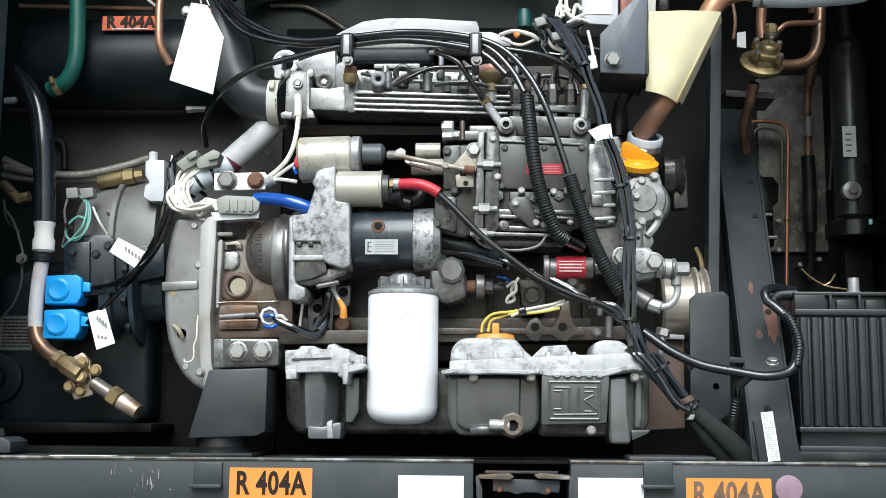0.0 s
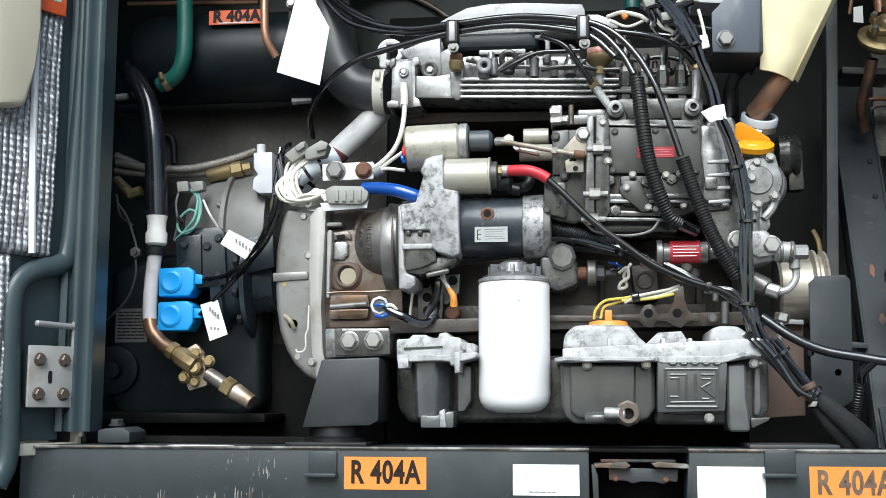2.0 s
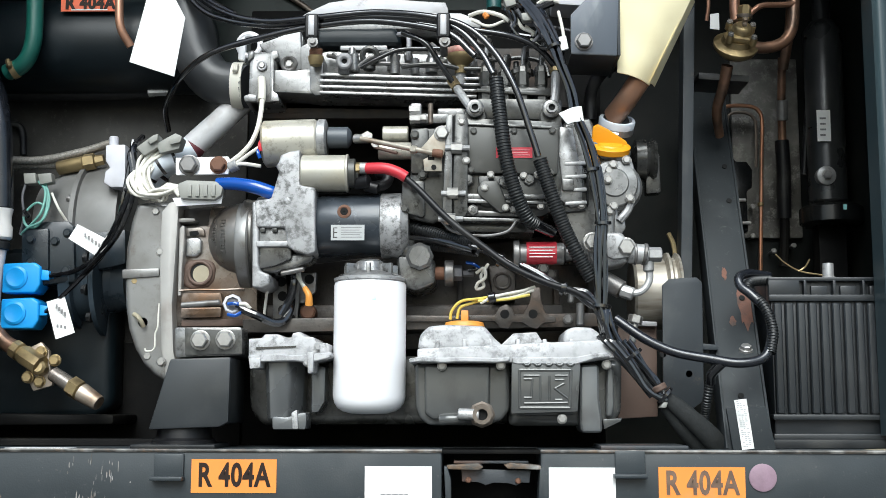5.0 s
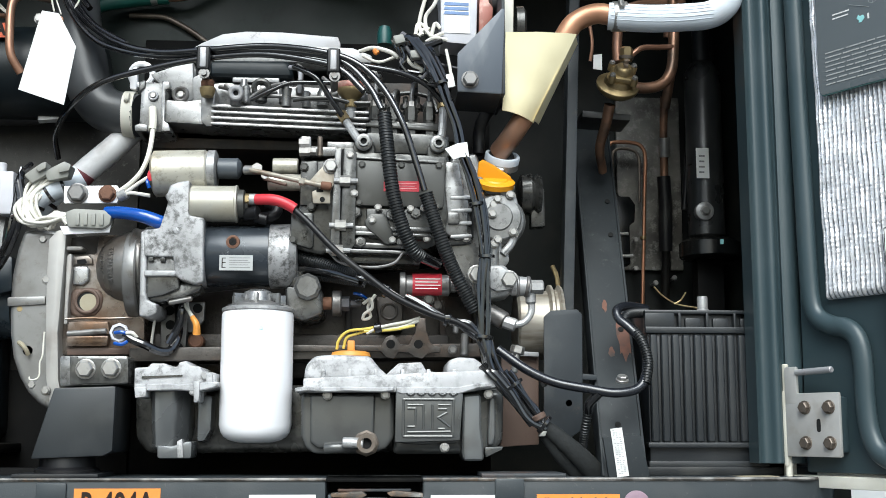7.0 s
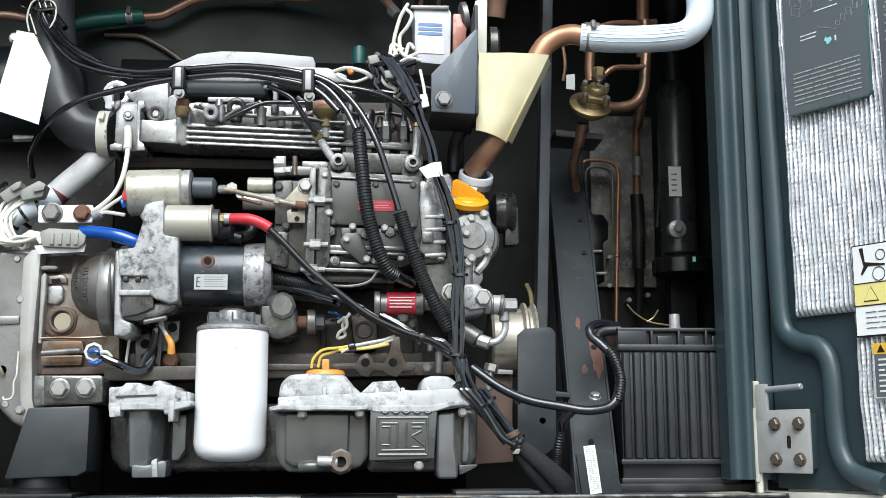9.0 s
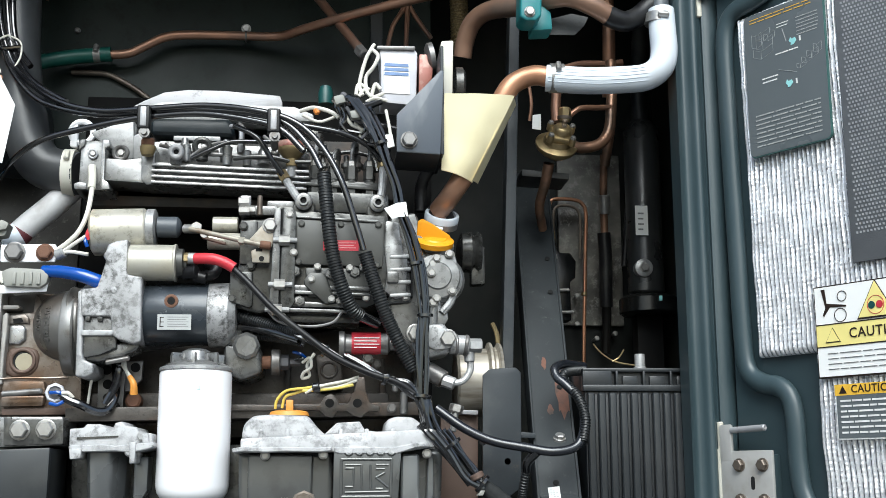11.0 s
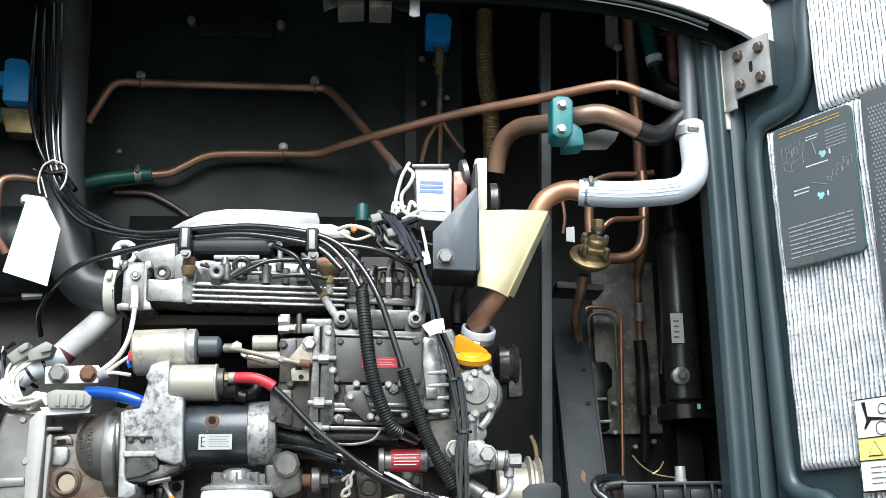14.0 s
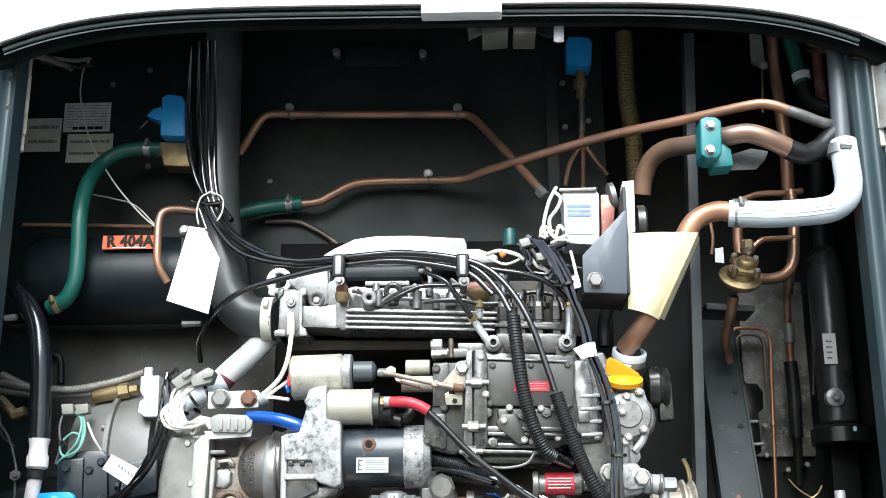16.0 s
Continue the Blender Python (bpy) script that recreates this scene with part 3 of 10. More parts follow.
# two added black sheets that paint the deep shade behind the machinery
thing("shade_sheet_mid", box(-0.298, 0.329, 1.843, 1.858, 1.40, 2.315, 0.004), "pitblack", "dead-black sheet added as the deep shade behind the engine", "wall", kind="structure")
thing("shade_sheet_low", box(-0.74, -0.30, 1.838, 1.850, 1.40, 1.715, 0.003), "pitblack", "dead-black sheet added as the shade low behind the compressor", "wall", kind="structure")
thing("liner_right", box(*sorted((0.596, 0.724)), 2.005, 2.018, 1.921, 2.269, 0.004), "linerr", "oily grey liner sheet in the recess", "wall", kind="structure")

# white front shell above the opening, with a curved lower lip and a rubber seal under it
def lip(x):
    return 2.603 - 0.075 * (abs(x) / 0.72) ** 3.2

def rim(x):
    return 2.597 - 0.010 * x - 0.060 * (abs(x) / 0.7) ** 5

xs = [i * 0.05 - 1.0 for i in range(41)]
shell_poly = [(x, rim(x)) for x in xs] + [(1.0, 3.0), (-1.0, 3.0)]
shell = group("roof_shell", (0, 1.5, 2.6), "white gelcoat front shell above the opening", "body panel", kind="structure")
part("panel", extr(shell_poly, 1.428, 1.440, 0.003, 2), "shell", shell)
xr = [i * 0.025 - 0.70 for i in range(57)]
part("seal", tube([(x, 1.436, rim(x) - 0.0012) for x in xr], 0.0026, 8, 2), "rubber", shell, "black rubber edge seal")
part("inner_seal", tube([(x, 1.444, rim(x) - 0.0068) for x in xr], 0.0036, 8, 2), "lipgrey", shell, "grey-green moulded lip")
part("seal_bead", tube([(x, 1.450, rim(x) - 0.0118) for x in xr], 0.0013, 6, 2), "lightplastic", shell, "thin pale bead")
part("inner_flange", extr([(x, rim(x) - 0.013) for x in xs if abs(x) < 0.76] + [(0.76, 2.72), (-0.76, 2.72)], 1.475, 1.49, 0), "backwall", shell)
thing("lower_skirt", box(-1.0, 1.0, 1.56, 1.60, 0.0, 1.44, 0.005), "shell", "white lower front panel under the frame beam", "body panel", kind="structure")
thing("trailer_body", box(-1.22, 1.22, 2.10, 4.5, 0.0, 3.6, 0.01), "shell", "white trailer body behind the unit", "trailer", kind="structure")

# jambs beside the opening
for nm, s in (("jamb_left", -1), ("jamb_right", 1)):
    bm = box(s * 0.715, s * 0.80, 1.531, 1.58, 1.546, 2.66, 0.006)
    thing(nm, bm, "frame", "dark grey painted door jamb", "jamb", kind="structure")

# front frame beam
beam = group("frame_beam", (0, 1.5, 1.46), "scuffed dark grey steel frame beam along the bottom", "frame beam")
ZT, ZB = 1.546, 1.448
def plan(poly, z0, z1, bev=0.003):
    """A plate: an outline in x and y, from height z0 to z1."""
    bm = extr([(x, y) for x, y in poly], z0, z1, bev)
    for v in bm.verts:
        v.co = (v.co.x, v.co.z, v.co.y)
    return bm
NX = [(0.057, 1.525), (0.194, 1.526)]
bml = part("beam", plan([(-0.822, 1.60), (-0.818, 1.53), (-0.80, 1.49), (-0.768, 1.462), (-0.72, 1.452), (NX[0][0], 1.452), (NX[0][0], 1.60)], ZB, ZT, 0.004), "beam", beam)
part("beam", plan([(NX[1][0], 1.60), (NX[1][0], 1.452), (0.72, 1.452), (0.768, 1.462), (0.80, 1.49), (0.818, 1.53), (0.822, 1.60)], ZB, ZT, 0.004), "beam", beam)
part("recess", merge(box(NX[0][0], NX[1][0], 1.56, 1.575, ZB, ZT - 0.002, 0.002), box(NX[0][0], NX[1][0], 1.462, 1.60, ZT - 0.006, ZT - 0.001, 0.001)), "pitblack", beam, "dark recess for a latch")
kp = part("latch_keeper", merge(extr([(0.0839, 1.5189), (0.1810, 1.5166), (0.1790, 1.4996), (0.1683, 1.5003), (0.1605, 1.4963), (0.1489, 1.4993), (0.1295, 1.4999), (0.1178, 1.4967), (0.1082, 1.5005), (0.0848, 1.5014)], 1.470, 1.474, 0.001), box(NX[0][0] + 0.016, NX[1][0] - 0.016, 1.474, 1.52, ZT - 0.020, ZT - 0.016, 0.001)), "rustframe", beam, "scuffed bent latch keeper plate")
for pts in ([(0.0635, 1.5241), (0.1082, 1.5275), (0.1147, 1.5218), (0.1081, 1.5179), (0.0642, 1.5191)], [(0.1433, 1.5247), (0.1526, 1.5278), (0.1939, 1.5243), (0.1968, 1.5186), (0.1486, 1.5201)]):
    part("latch_tab", extr(pts, 1.455, 1.492, 0.001), "beamwear", beam, "worn folded tab over the recess")
for pts in ([(0.0596, 1.5235), (0.0643, 1.5228), (0.0694, 1.5062), (0.0698, 1.4756), (0.0620, 1.4755)], [(0.1927, 1.5188), (0.1989, 1.5245), (0.1992, 1.4770), (0.1901, 1.4769)]):
    part("recess_cheek", extr(pts, 1.4515, 1.50, 0.002), "beam", beam)
for c_ in ((0.0938, 1.468, 1.5036), (0.1632, 1.468, 1.5026)):
    bolt(kp, c_, 0.0035, material="rust")
part("top_plate", box(*[v[0] for v in [(-0.381, 1.552), (-0.261, 1.553)]], 1.455, 1.56, ZT, ZT + 0.006, 0.002), "black", beam)
part("top_plate", box(*[v[0] for v in [(0.278, 1.537), (0.400, 1.538)]], 1.458, 1.56, ZT, ZT + 0.006, 0.002), "rustframe", beam, "rusty shim plate")
part("top_flange", box(-0.70, 0.70, 1.56, 1.62, ZT - 0.012, ZT, 0.002), "black", beam)
part("worn_edge", tube([(-0.800, 1.4885, ZT - 0.002), (-0.767, 1.461, ZT - 0.002), (-0.72, 1.4515, ZT - 0.002), (-0.40, 1.4515, ZT - 0.002), (NX[0][0], 1.4515, ZT - 0.002)], 0.0026, 6, 30), "beamwear", beam, "chipped pale paint along the top edge")
part("worn_edge", tube([(NX[1][0], 1.4515, ZT - 0.002), (0.45, 1.4515, ZT - 0.002), (0.72, 1.4515, ZT - 0.002), (0.767, 1.461, ZT - 0.002)], 0.0026, 6, 30), "beamwear", beam, "chipped pale paint along the top edge")
part("worn_edge", tube([(-0.80, 1.489, ZB + 0.003), (-0.767, 1.4615, ZB + 0.003), (-0.72, 1.4515, ZB + 0.003), (-0.35, 1.4515, ZB + 0.003)], 0.0024, 6, 30), "beamwear", beam, "chipped pale paint along the lower edge")
rc = random.Random(21)
for k in range(26):
    xq = rc.choice((rc.uniform(-0.70, -0.42), rc.uniform(-0.50, -0.40), rc.uniform(0.55, 0.70)))
    zq, hq, wq = ZB + rc.uniform(0.004, 0.016), rc.uniform(0.006, 0.030), rc.uniform(0.0006, 0.0022)
    part("scratch", extr([(xq - wq, zq), (xq + wq * 0.6, zq + hq * 0.1), (xq + wq * rc.uniform(0.1, 0.8), zq + hq), (xq - wq * 0.4, zq + hq * 0.8)], 1.4515, 1.4522, 0), "beamwear", bml)
for k in range(60):
    xq = rc.gauss(-0.425, 0.026) if k < 36 else rc.uniform(-0.70, -0.48)
    zq, hq, wq = ZB + rc.uniform(0.004, 0.080 if k < 36 else 0.022), rc.uniform(0.003, 0.020) * rc.uniform(0.4, 1.0), rc.uniform(0.0003, 0.0011)
    part("scratch", extr([(xq + wq * rc.uniform(0.4, 1.0) * math.cos(a_), zq + hq * 0.5 + hq * rc.uniform(0.35, 0.5) * math.sin(a_)) for a_ in [q_ * math.pi / 4 for q_ in range(8)]], 1.4515, 1.4522, 0), "chip" if k % 3 else "beamwear", bml)
for a in ((-0.323, 1.445, 1.506), (0.317, 1.445, 1.511)):
    part("bump_stop", merge(box(a[0] - .021, a[0] + .021, 1.447, 1.453, a[2] + .002, a[2] + .034, 0.004), box(a[0] - .024, a[0] + .022, 1.434, 1.453, a[2] - .003, a[2] + .003, 0.002)), "beam", beam)


def sign(name, x0, x1, z0, z1, y, material, label, letters=None, size=0.03, squeeze=1.0, border=True, ink="ink"):
    """A flat label with its letters."""
    g = group(name, ((x0 + x1) / 2, y, z0), label, "label")
    bk = part("backing", card(x0, x1, z0, z1, y), material, g)
    if border:
        b = 0.0018
        e = y - 0.0008
        bm = merge(card(x0, x1, z1 - b, z1, e, 0.0004), card(x0, x1, z0, z0 + b, e, 0.0004), card(x0, x0 + b, z0, z1, e, 0.0004), card(x1 - b, x1, z0, z1, e, 0.0004))
        part("border", bm, "ink", bk)
    if letters:
        part("letters", text_mesh(letters, size, ((x0 + x1) / 2, y - 0.0012, (z0 + z1) / 2), squeeze=squeeze, bold=0.028, space=1.06), ink, bk, "dark brown letters", done=True)
    return g


fy = 1.4518
x0, z1 = -0.292, 1.532
sign("refrigerant_label", x0, x0 + 0.119, z1 - 0.046, z1, fy, "orange", "orange refrigerant label reading R 404A on the frame beam", "R 404A", 0.0450, 0.70, border=False)
x0, z1 = 0.356, 1.523
sign("refrigerant_label", x0, x0 + 0.119, z1 - 0.046, z1, fy, "orange", "orange refrigerant label reading R 404A on the frame beam", "R 404A", 0.0450, 0.70, border=False, ink="fadedink")
for p0, p1, hh in (((-0.050, 1.450, 1.523), (0.043, 1.450, 1.524), 0.043), ((0.205, 1.450, 1.522), (0.297, 1.450, 1.523), 0.052)):
    g = sign("white_label", p0[0], p1[0], p0[2] - hh, p0[2], fy, "paper", "blank white sticker with one faded line on the frame beam", border=False)
    bars(g, p0[0] + 0.022, p1[0] - 0.03, p0[2] - hh + 0.003, p0[2] - hh + 0.007, fy - 0.001, 1, "greyink", 0.35, 4)
c = (0.499, 1.450, 1.509)
g = group("round_reflector", (c[0], fy, c[2]), "dull purple round reflector on the frame beam", "reflector")
part("lens", lathe((c[0], fy, c[2]), (0, -1, 0), [(0, 0.019), (0.002, 0.019), (0.003, 0.016)], 28), "dullpurple", g)
g = group("paper_scrap", (-0.510, 1.47, ZT), "torn white paper strip lying on the beam", "paper")
part("strip", plan(list(zip([v[0] for v in [(-0.558, 1.548), (-0.468, 1.549), (-0.462, 1.547), (-0.553, 1.546)]], (1.457, 1.457, 1.475, 1.477))), ZT, ZT + 0.0008, 0), "paper", g)

# ---- engine ----
engine = group("diesel_engine", (0.05, 1.70, 1.40), "grey four-cylinder diesel engine with oxidised aluminium castings", "engine")
E = engine

# block and sump
part("block", merge(extr([(-0.257, 1.820), (0.291, 1.885), (0.315, 1.695), (-0.254, 1.692)], 1.66, 1.84, 0.008), extr([(-0.221, 1.762), (0.241, 1.763), (0.241, 1.730), (-0.221, 1.728)], 1.62, 1.70, 0.004)), "blockface", E, "grimy cast iron block with rust stains")
part("skirt_rail", extr([(-0.248, 1.736), (0.307, 1.746), (0.307, 1.725), (-0.247, 1.715)], 1.565, 1.66, 0.003), "blockface", E)
part("sump_floor", extr([(-0.239, 1.680), (0.323, 1.683), (0.321, 1.596), (0.287, 1.581), (-0.219, 1.577), (-0.237, 1.602)], 1.575, 1.83, 0.015, 3), "castdark", E)
sump = part("sump", extr([(0.0164, 1.6677), (0.1542, 1.6673), (0.1535, 1.6012), (0.1425, 1.5860), (0.1205, 1.5780), (0.0364, 1.5785), (0.0236, 1.5880), (0.0173, 1.6049)], 1.502, 1.66, 0.014, 4), "pan", E, "grey painted front sump")
part("sump_face", extr([(0.0303, 1.6647), (0.1259, 1.6644), (0.1238, 1.5932), (0.1145, 1.5860), (0.0426, 1.5865), (0.0310, 1.5949)], 1.494, 1.54, 0.007, 3), "pan", sump)
part("sump_boss", tube([(0.0542, 1.492, 1.5866), (0.0686, 1.488, 1.5875), (0.0885, 1.490, 1.5875)], 0.0085, 14, 5), "pan", sump)
part("sump_end", extr([(0.158, 1.672), (0.318, 1.673), (0.316, 1.596), (0.298, 1.578), (0.150, 1.577)], 1.520, 1.66, 0.014, 4), "pan", sump)
part("sump_panel", extr([(0.1636, 1.6670), (0.2476, 1.6668), (0.2442, 1.6472), (0.2448, 1.5940), (0.1929, 1.5921), (0.1620, 1.5938)], 1.484, 1.54, 0.004, 2), "pan", sump)
for pts, y0 in (([(0.2530, 1.6644), (0.2801, 1.6653), (0.2801, 1.6161), (0.2832, 1.5913), (0.2842, 1.5686), (0.2539, 1.5684), (0.2519, 1.5814)], 1.484), ([(0.2937, 1.6618), (0.3036, 1.6619), (0.3033, 1.6058), (0.3003, 1.5912), (0.2912, 1.5911)], 1.505)):
    part("sump_column", extr(pts, y0, 1.56, 0.007, 3), "sidepan", sump)
part("sump_foot", extr([(0.2867, 1.5882), (0.3163, 1.5898), (0.3134, 1.5842), (0.2886, 1.5725)], 1.512, 1.62, 0.004, 2), "pan", sump)
part("sump_top", extr([(0.021, 1.687), (0.289, 1.700), (0.304, 1.688), (0.303, 1.675), (0.260, 1.668), (0.021, 1.667)], 1.474, 1.62, 0.003, 2), "oxide", E, "whitened oxidised aluminium sump cover")
part("cover_flange", extr([(0.0093, 1.6725), (0.0301, 1.6764), (0.0539, 1.6740), (0.0856, 1.6750), (0.1328, 1.6737), (0.1525, 1.6748), (0.1523, 1.6689), (0.1327, 1.6670), (0.0875, 1.6683), (0.0578, 1.6668), (0.0260, 1.6685), (0.0108, 1.6661)], 1.466, 1.62, 0.0015, 1), "oxide", E)
part("cover_flange", extr([(0.1553, 1.6748), (0.2430, 1.6745), (0.2745, 1.6805), (0.2936, 1.6804), (0.2945, 1.6751), (0.2743, 1.6730), (0.2462, 1.6646), (0.1628, 1.6648), (0.1558, 1.6666)], 1.468, 1.62, 0.0015, 1), "oxide", E)

for pts, y0 in (([(0.021, 1.685), (0.024, 1.707), (0.037, 1.720), (0.066, 1.722), (0.117, 1.720), (0.132, 1.702), (0.149, 1.687)], 1.480), ([(0.228, 1.696), (0.232, 1.714), (0.245, 1.719), (0.270, 1.718), (0.283, 1.709), (0.286, 1.694)], 1.482), ([(0.141, 1.694), (0.159, 1.711), (0.193, 1.713), (0.201, 1.700), (0.232, 1.696)], 1.510)):
    part("cover_boss", extr(pts, y0, 1.60, 0.009, 4), "oxide", E)
for px in range(7):
    x = 0.050 + px * (0.279 - 0.050) / 6
    part("cover_rib", box(x - 0.003, x + 0.003, 1.478, 1.52, 1.687, 1.701, 0.002), "oxide", E)
for p in ((0.056, 1.486, 1.663), (0.140, 1.482, 1.664), (0.226, 1.476, 1.588), (0.291, 1.486, 1.665)):
    bolt(E, p, 0.006)
# cast plaque with plain raised bars
pl = part("plaque", extr([(0.155, 1.669), (0.253, 1.667), (0.248, 1.598), (0.154, 1.595)], 1.470, 1.50, 0.003), "pan", E, "raised cast plaque with a plain border")
q = [(0.166, 1.657), (0.239, 1.657), (0.237, 1.604), (0.166, 1.604)]
def rib_line(a, b, y, r=0.0022):
    return tube([(a[0], y, a[1]), (b[0], y, b[1])], r, 8, 2)
part("border_rib", merge(*[rib_line(q[i], q[(i + 1) % 4], 1.470) for i in range(4)]), "pan", pl)
for seg_px in [(0.172, 1.649), (0.195, 1.649), (0.172, 1.644), (0.184, 1.644), (0.195, 1.649), (0.195, 1.615), (0.184, 1.644), (0.183, 1.620), (0.172, 1.610), (0.234, 1.611), (0.208, 1.649), (0.208, 1.615), (0.216, 1.649), (0.234, 1.649), (0.216, 1.643), (0.229, 1.643), (0.216, 1.631), (0.229, 1.638), (0.216, 1.631), (0.234, 1.617), (0.216, 1.615), (0.226, 1.615), (0.172, 1.618), (0.183, 1.618)],:
    for i in range(0, len(seg_px), 2):
        part("raised_bar", rib_line(seg_px[i], seg_px[i + 1], 1.470, 0.0018), "pan", pl)
for px in range(5):
    x0 = 0.169 + px * 0.0155
    part("scallop", tube([(x0, 1.471, 1.669), (x0 + 0.005, 1.469, 1.664), (x0 + 0.010, 1.469, 1.664), (x0 + 0.015, 1.471, 1.669)], 0.002, 8, 3), "pan", pl)
# drain plug
dp = (0.113, 1.470, 1.594)
plug = part("drain_plug", merge(lathe((dp[0], 1.49, dp[2]), (0, -1, 0), [(0, 0.019), (0.010, 0.019), (0.012, 0.016)], 8), lathe((dp[0], 1.480, dp[2]), (0, -1, 0), [(0, 0.0135), (0.014, 0.0135), (0.014, 0.008), (0.002, 0.008)], 20)), "plugbrown", E, "brownish steel drain plug")
part("plug_bore", lathe((dp[0], 1.4745, dp[2]), (0, -1, 0), [(0, 0.0078), (0.001, 0.0078)], 16), "void", plug)
part("drain_fitting", rod((dp[0] - 0.004, 1.474, dp[2]), (dp[0] - 0.034, 1.476, dp[2] + 0.001), 0.008, 12), "castlight", plug)

# left side housing of the pan with its mount
part("side_pan_top", extr([(-0.2243, 1.7024), (-0.2050, 1.7032), (-0.2009, 1.7089), (-0.1800, 1.7088), (-0.1758, 1.7047), (-0.1624, 1.7038), (-0.1608, 1.7104), (-0.1500, 1.7128), (-0.1445, 1.7062), (-0.1292, 1.7044), (-0.1267, 1.6978), (-0.1073, 1.6953), (-0.1069, 1.6780), (-0.2242, 1.6776)], 1.494, 1.60, 0.003, 2), "oxide", E, "whitened oxidised aluminium cover")
part("top_slot", extr([(-0.2130, 1.6899), (-0.1547, 1.6921), (-0.1547, 1.6896), (-0.2130, 1.6866)], 1.4925, 1.50, 0), "castdark", E)
part("side_pan_flange", extr([(-0.2229, 1.6781), (-0.1746, 1.6796), (-0.1580, 1.6779), (-0.1036, 1.6826), (-0.1028, 1.6753), (-0.1209, 1.6704), (-0.1333, 1.6680), (-0.1580, 1.6697), (-0.2220, 1.6682)], 1.486, 1.60, 0.0015, 1), "oxide", E)
for pts, y0 in (([(-0.2214, 1.6738), (-0.2039, 1.6738), (-0.2047, 1.6599), (-0.2196, 1.6583)], 1.482), ([(-0.1380, 1.6826), (-0.1281, 1.6826), (-0.1289, 1.6533), (-0.1363, 1.6517)], 1.484), ([(-0.1211, 1.6942), (-0.1120, 1.6958), (-0.1104, 1.6737), (-0.1195, 1.6713)], 1.488)):
    part("flange_lug", extr(pts, y0, 1.56, 0.002), "oxide", E)
bowl = plan([(-0.2065, 1.60), (-0.2075, 1.555), (-0.2035, 1.515), (-0.1960, 1.503), (-0.1690, 1.501), (-0.1640, 1.505), (-0.1480, 1.540), (-0.1450, 1.60)], 1.585, 1.676, 0.004)
for v in bowl.verts:
    k = min(1.0, max(0.0, (1.620 - v.co.z) / 0.035)) ** 2
    v.co.x += (-0.177 - v.co.x) * 0.16 * k
    v.co.y += (1.60 - v.co.y) * 0.14 * k
part("side_pan", bowl, "sidepan", E)
part("side_pan_wing", extr([(-0.1381, 1.6629), (-0.1162, 1.6645), (-0.1171, 1.6130), (-0.1255, 1.5964), (-0.1381, 1.5943)], 1.535, 1.60, 0.006), "sidepan", E)
part("side_pan_foot", extr([(-0.1899, 1.5915), (-0.1675, 1.5899), (-0.1475, 1.5965), (-0.1393, 1.5965), (-0.1401, 1.5721), (-0.1890, 1.5719)], 1.503, 1.56, 0.004), "sidepan", E)
part("foot_rib", extr([(-0.1612, 1.5965), (-0.1529, 1.6006), (-0.1504, 1.5729), (-0.1594, 1.5729)], 1.499, 1.52, 0.002), "castlight", E)
for p in ((-0.211, 1.490, 1.669), (-0.138, 1.492, 1.669), (-0.122, 1.495, 1.691)):
    bolt(E, p, 0.006, material="castlight")

# oil filter
fz0, fz1 = 1.594, 1.789
fx = -0.052
fr = 0.0535
of = part("oil_filter", lathe((fx, 1.535, fz0), (0, 0, 1), [(0, 0.012), (0.001, fr * 0.50), (0.004, fr * 0.72), (0.009, fr * 0.87), (0.016, fr * 0.955), (0.026, fr), (fz1 - fz0 - 0.006, fr), (fz1 - fz0, fr * 0.96)], 40), "white", E, "white enamelled spin-on oil filter")
part("rim", lathe((fx, 1.535, fz1 - 0.002), (0, 0, 1), [(0, fr * 0.97), (0.002, fr * 1.005), (0.006, fr * 1.005), (0.008, fr * 0.92)], 40), "castlight", of)
part("filter_head", lathe((fx, 1.535, fz1 + 0.005), (0, 0, 1), [(0, fr * 0.92), (0.004, fr * 0.86), (0.010, fr * 0.5), (0.024, fr * 0.4), (0.028, fr * 0.25)], 24), "cast", E)
for k in range(5):
    a = math.pi * (0.9 + 0.3 * k)
    part("head_fin", warp(box(-0.003, 0.003, -0.042, -0.012, 0.0, 0.022, 0.002), Matrix.Translation((fx, 1.535, fz1 + 0.004)) @ Matrix.Rotation(a - math.pi * 1.5, 4, "Z")), "cast", E)
part("filter_mark", extr([(-0.046, 1.7625), (-0.0395, 1.763), (-0.039, 1.758), (-0.0455, 1.7575)], 1.4812, 1.4818, 0), "markpale", of, "faint turquoise mark")

# oil filter bracket and lift pump beside it
part("lift_pump", merge(extr([(-0.014, 1.831), (0.021, 1.838), (0.044, 1.824), (0.044, 1.787), (0.013, 1.776), (-0.012, 1.787)], 1.55, 1.66, 0.008, 3), lathe((0.021, 1.550, 1.828), (0, -1, 0), [(0, 0.021), (0.012, 0.021), (0.016, 0.016)], 8)), "castmid", E)
part("pump_knob", lathe((-0.000, 1.560, 1.842), (0, 0, 1), [(-0.012, 0.014), (0.0, 0.016), (0.012, 0.012)], 16), "castdark", E)
sens = part("pressure_switch", merge(rod((0.058, 1.570, 1.806), (0.072, 1.570, 1.806), 0.020, 20)), "dullsteel", E, "steel pressure switch")
part("switch_neck", rod((0.042, 1.570, 1.806), (0.058, 1.570, 1.806), 0.010), "rust", sens, "rusty neck")
part("switch_nut", lathe((0.072, 1.570, 1.806), (1, 0, 0), [(0, 0.012), (0.012, 0.012), (0.014, 0.006), (0.03, 0.006)], 6), "greyconn2", sens)
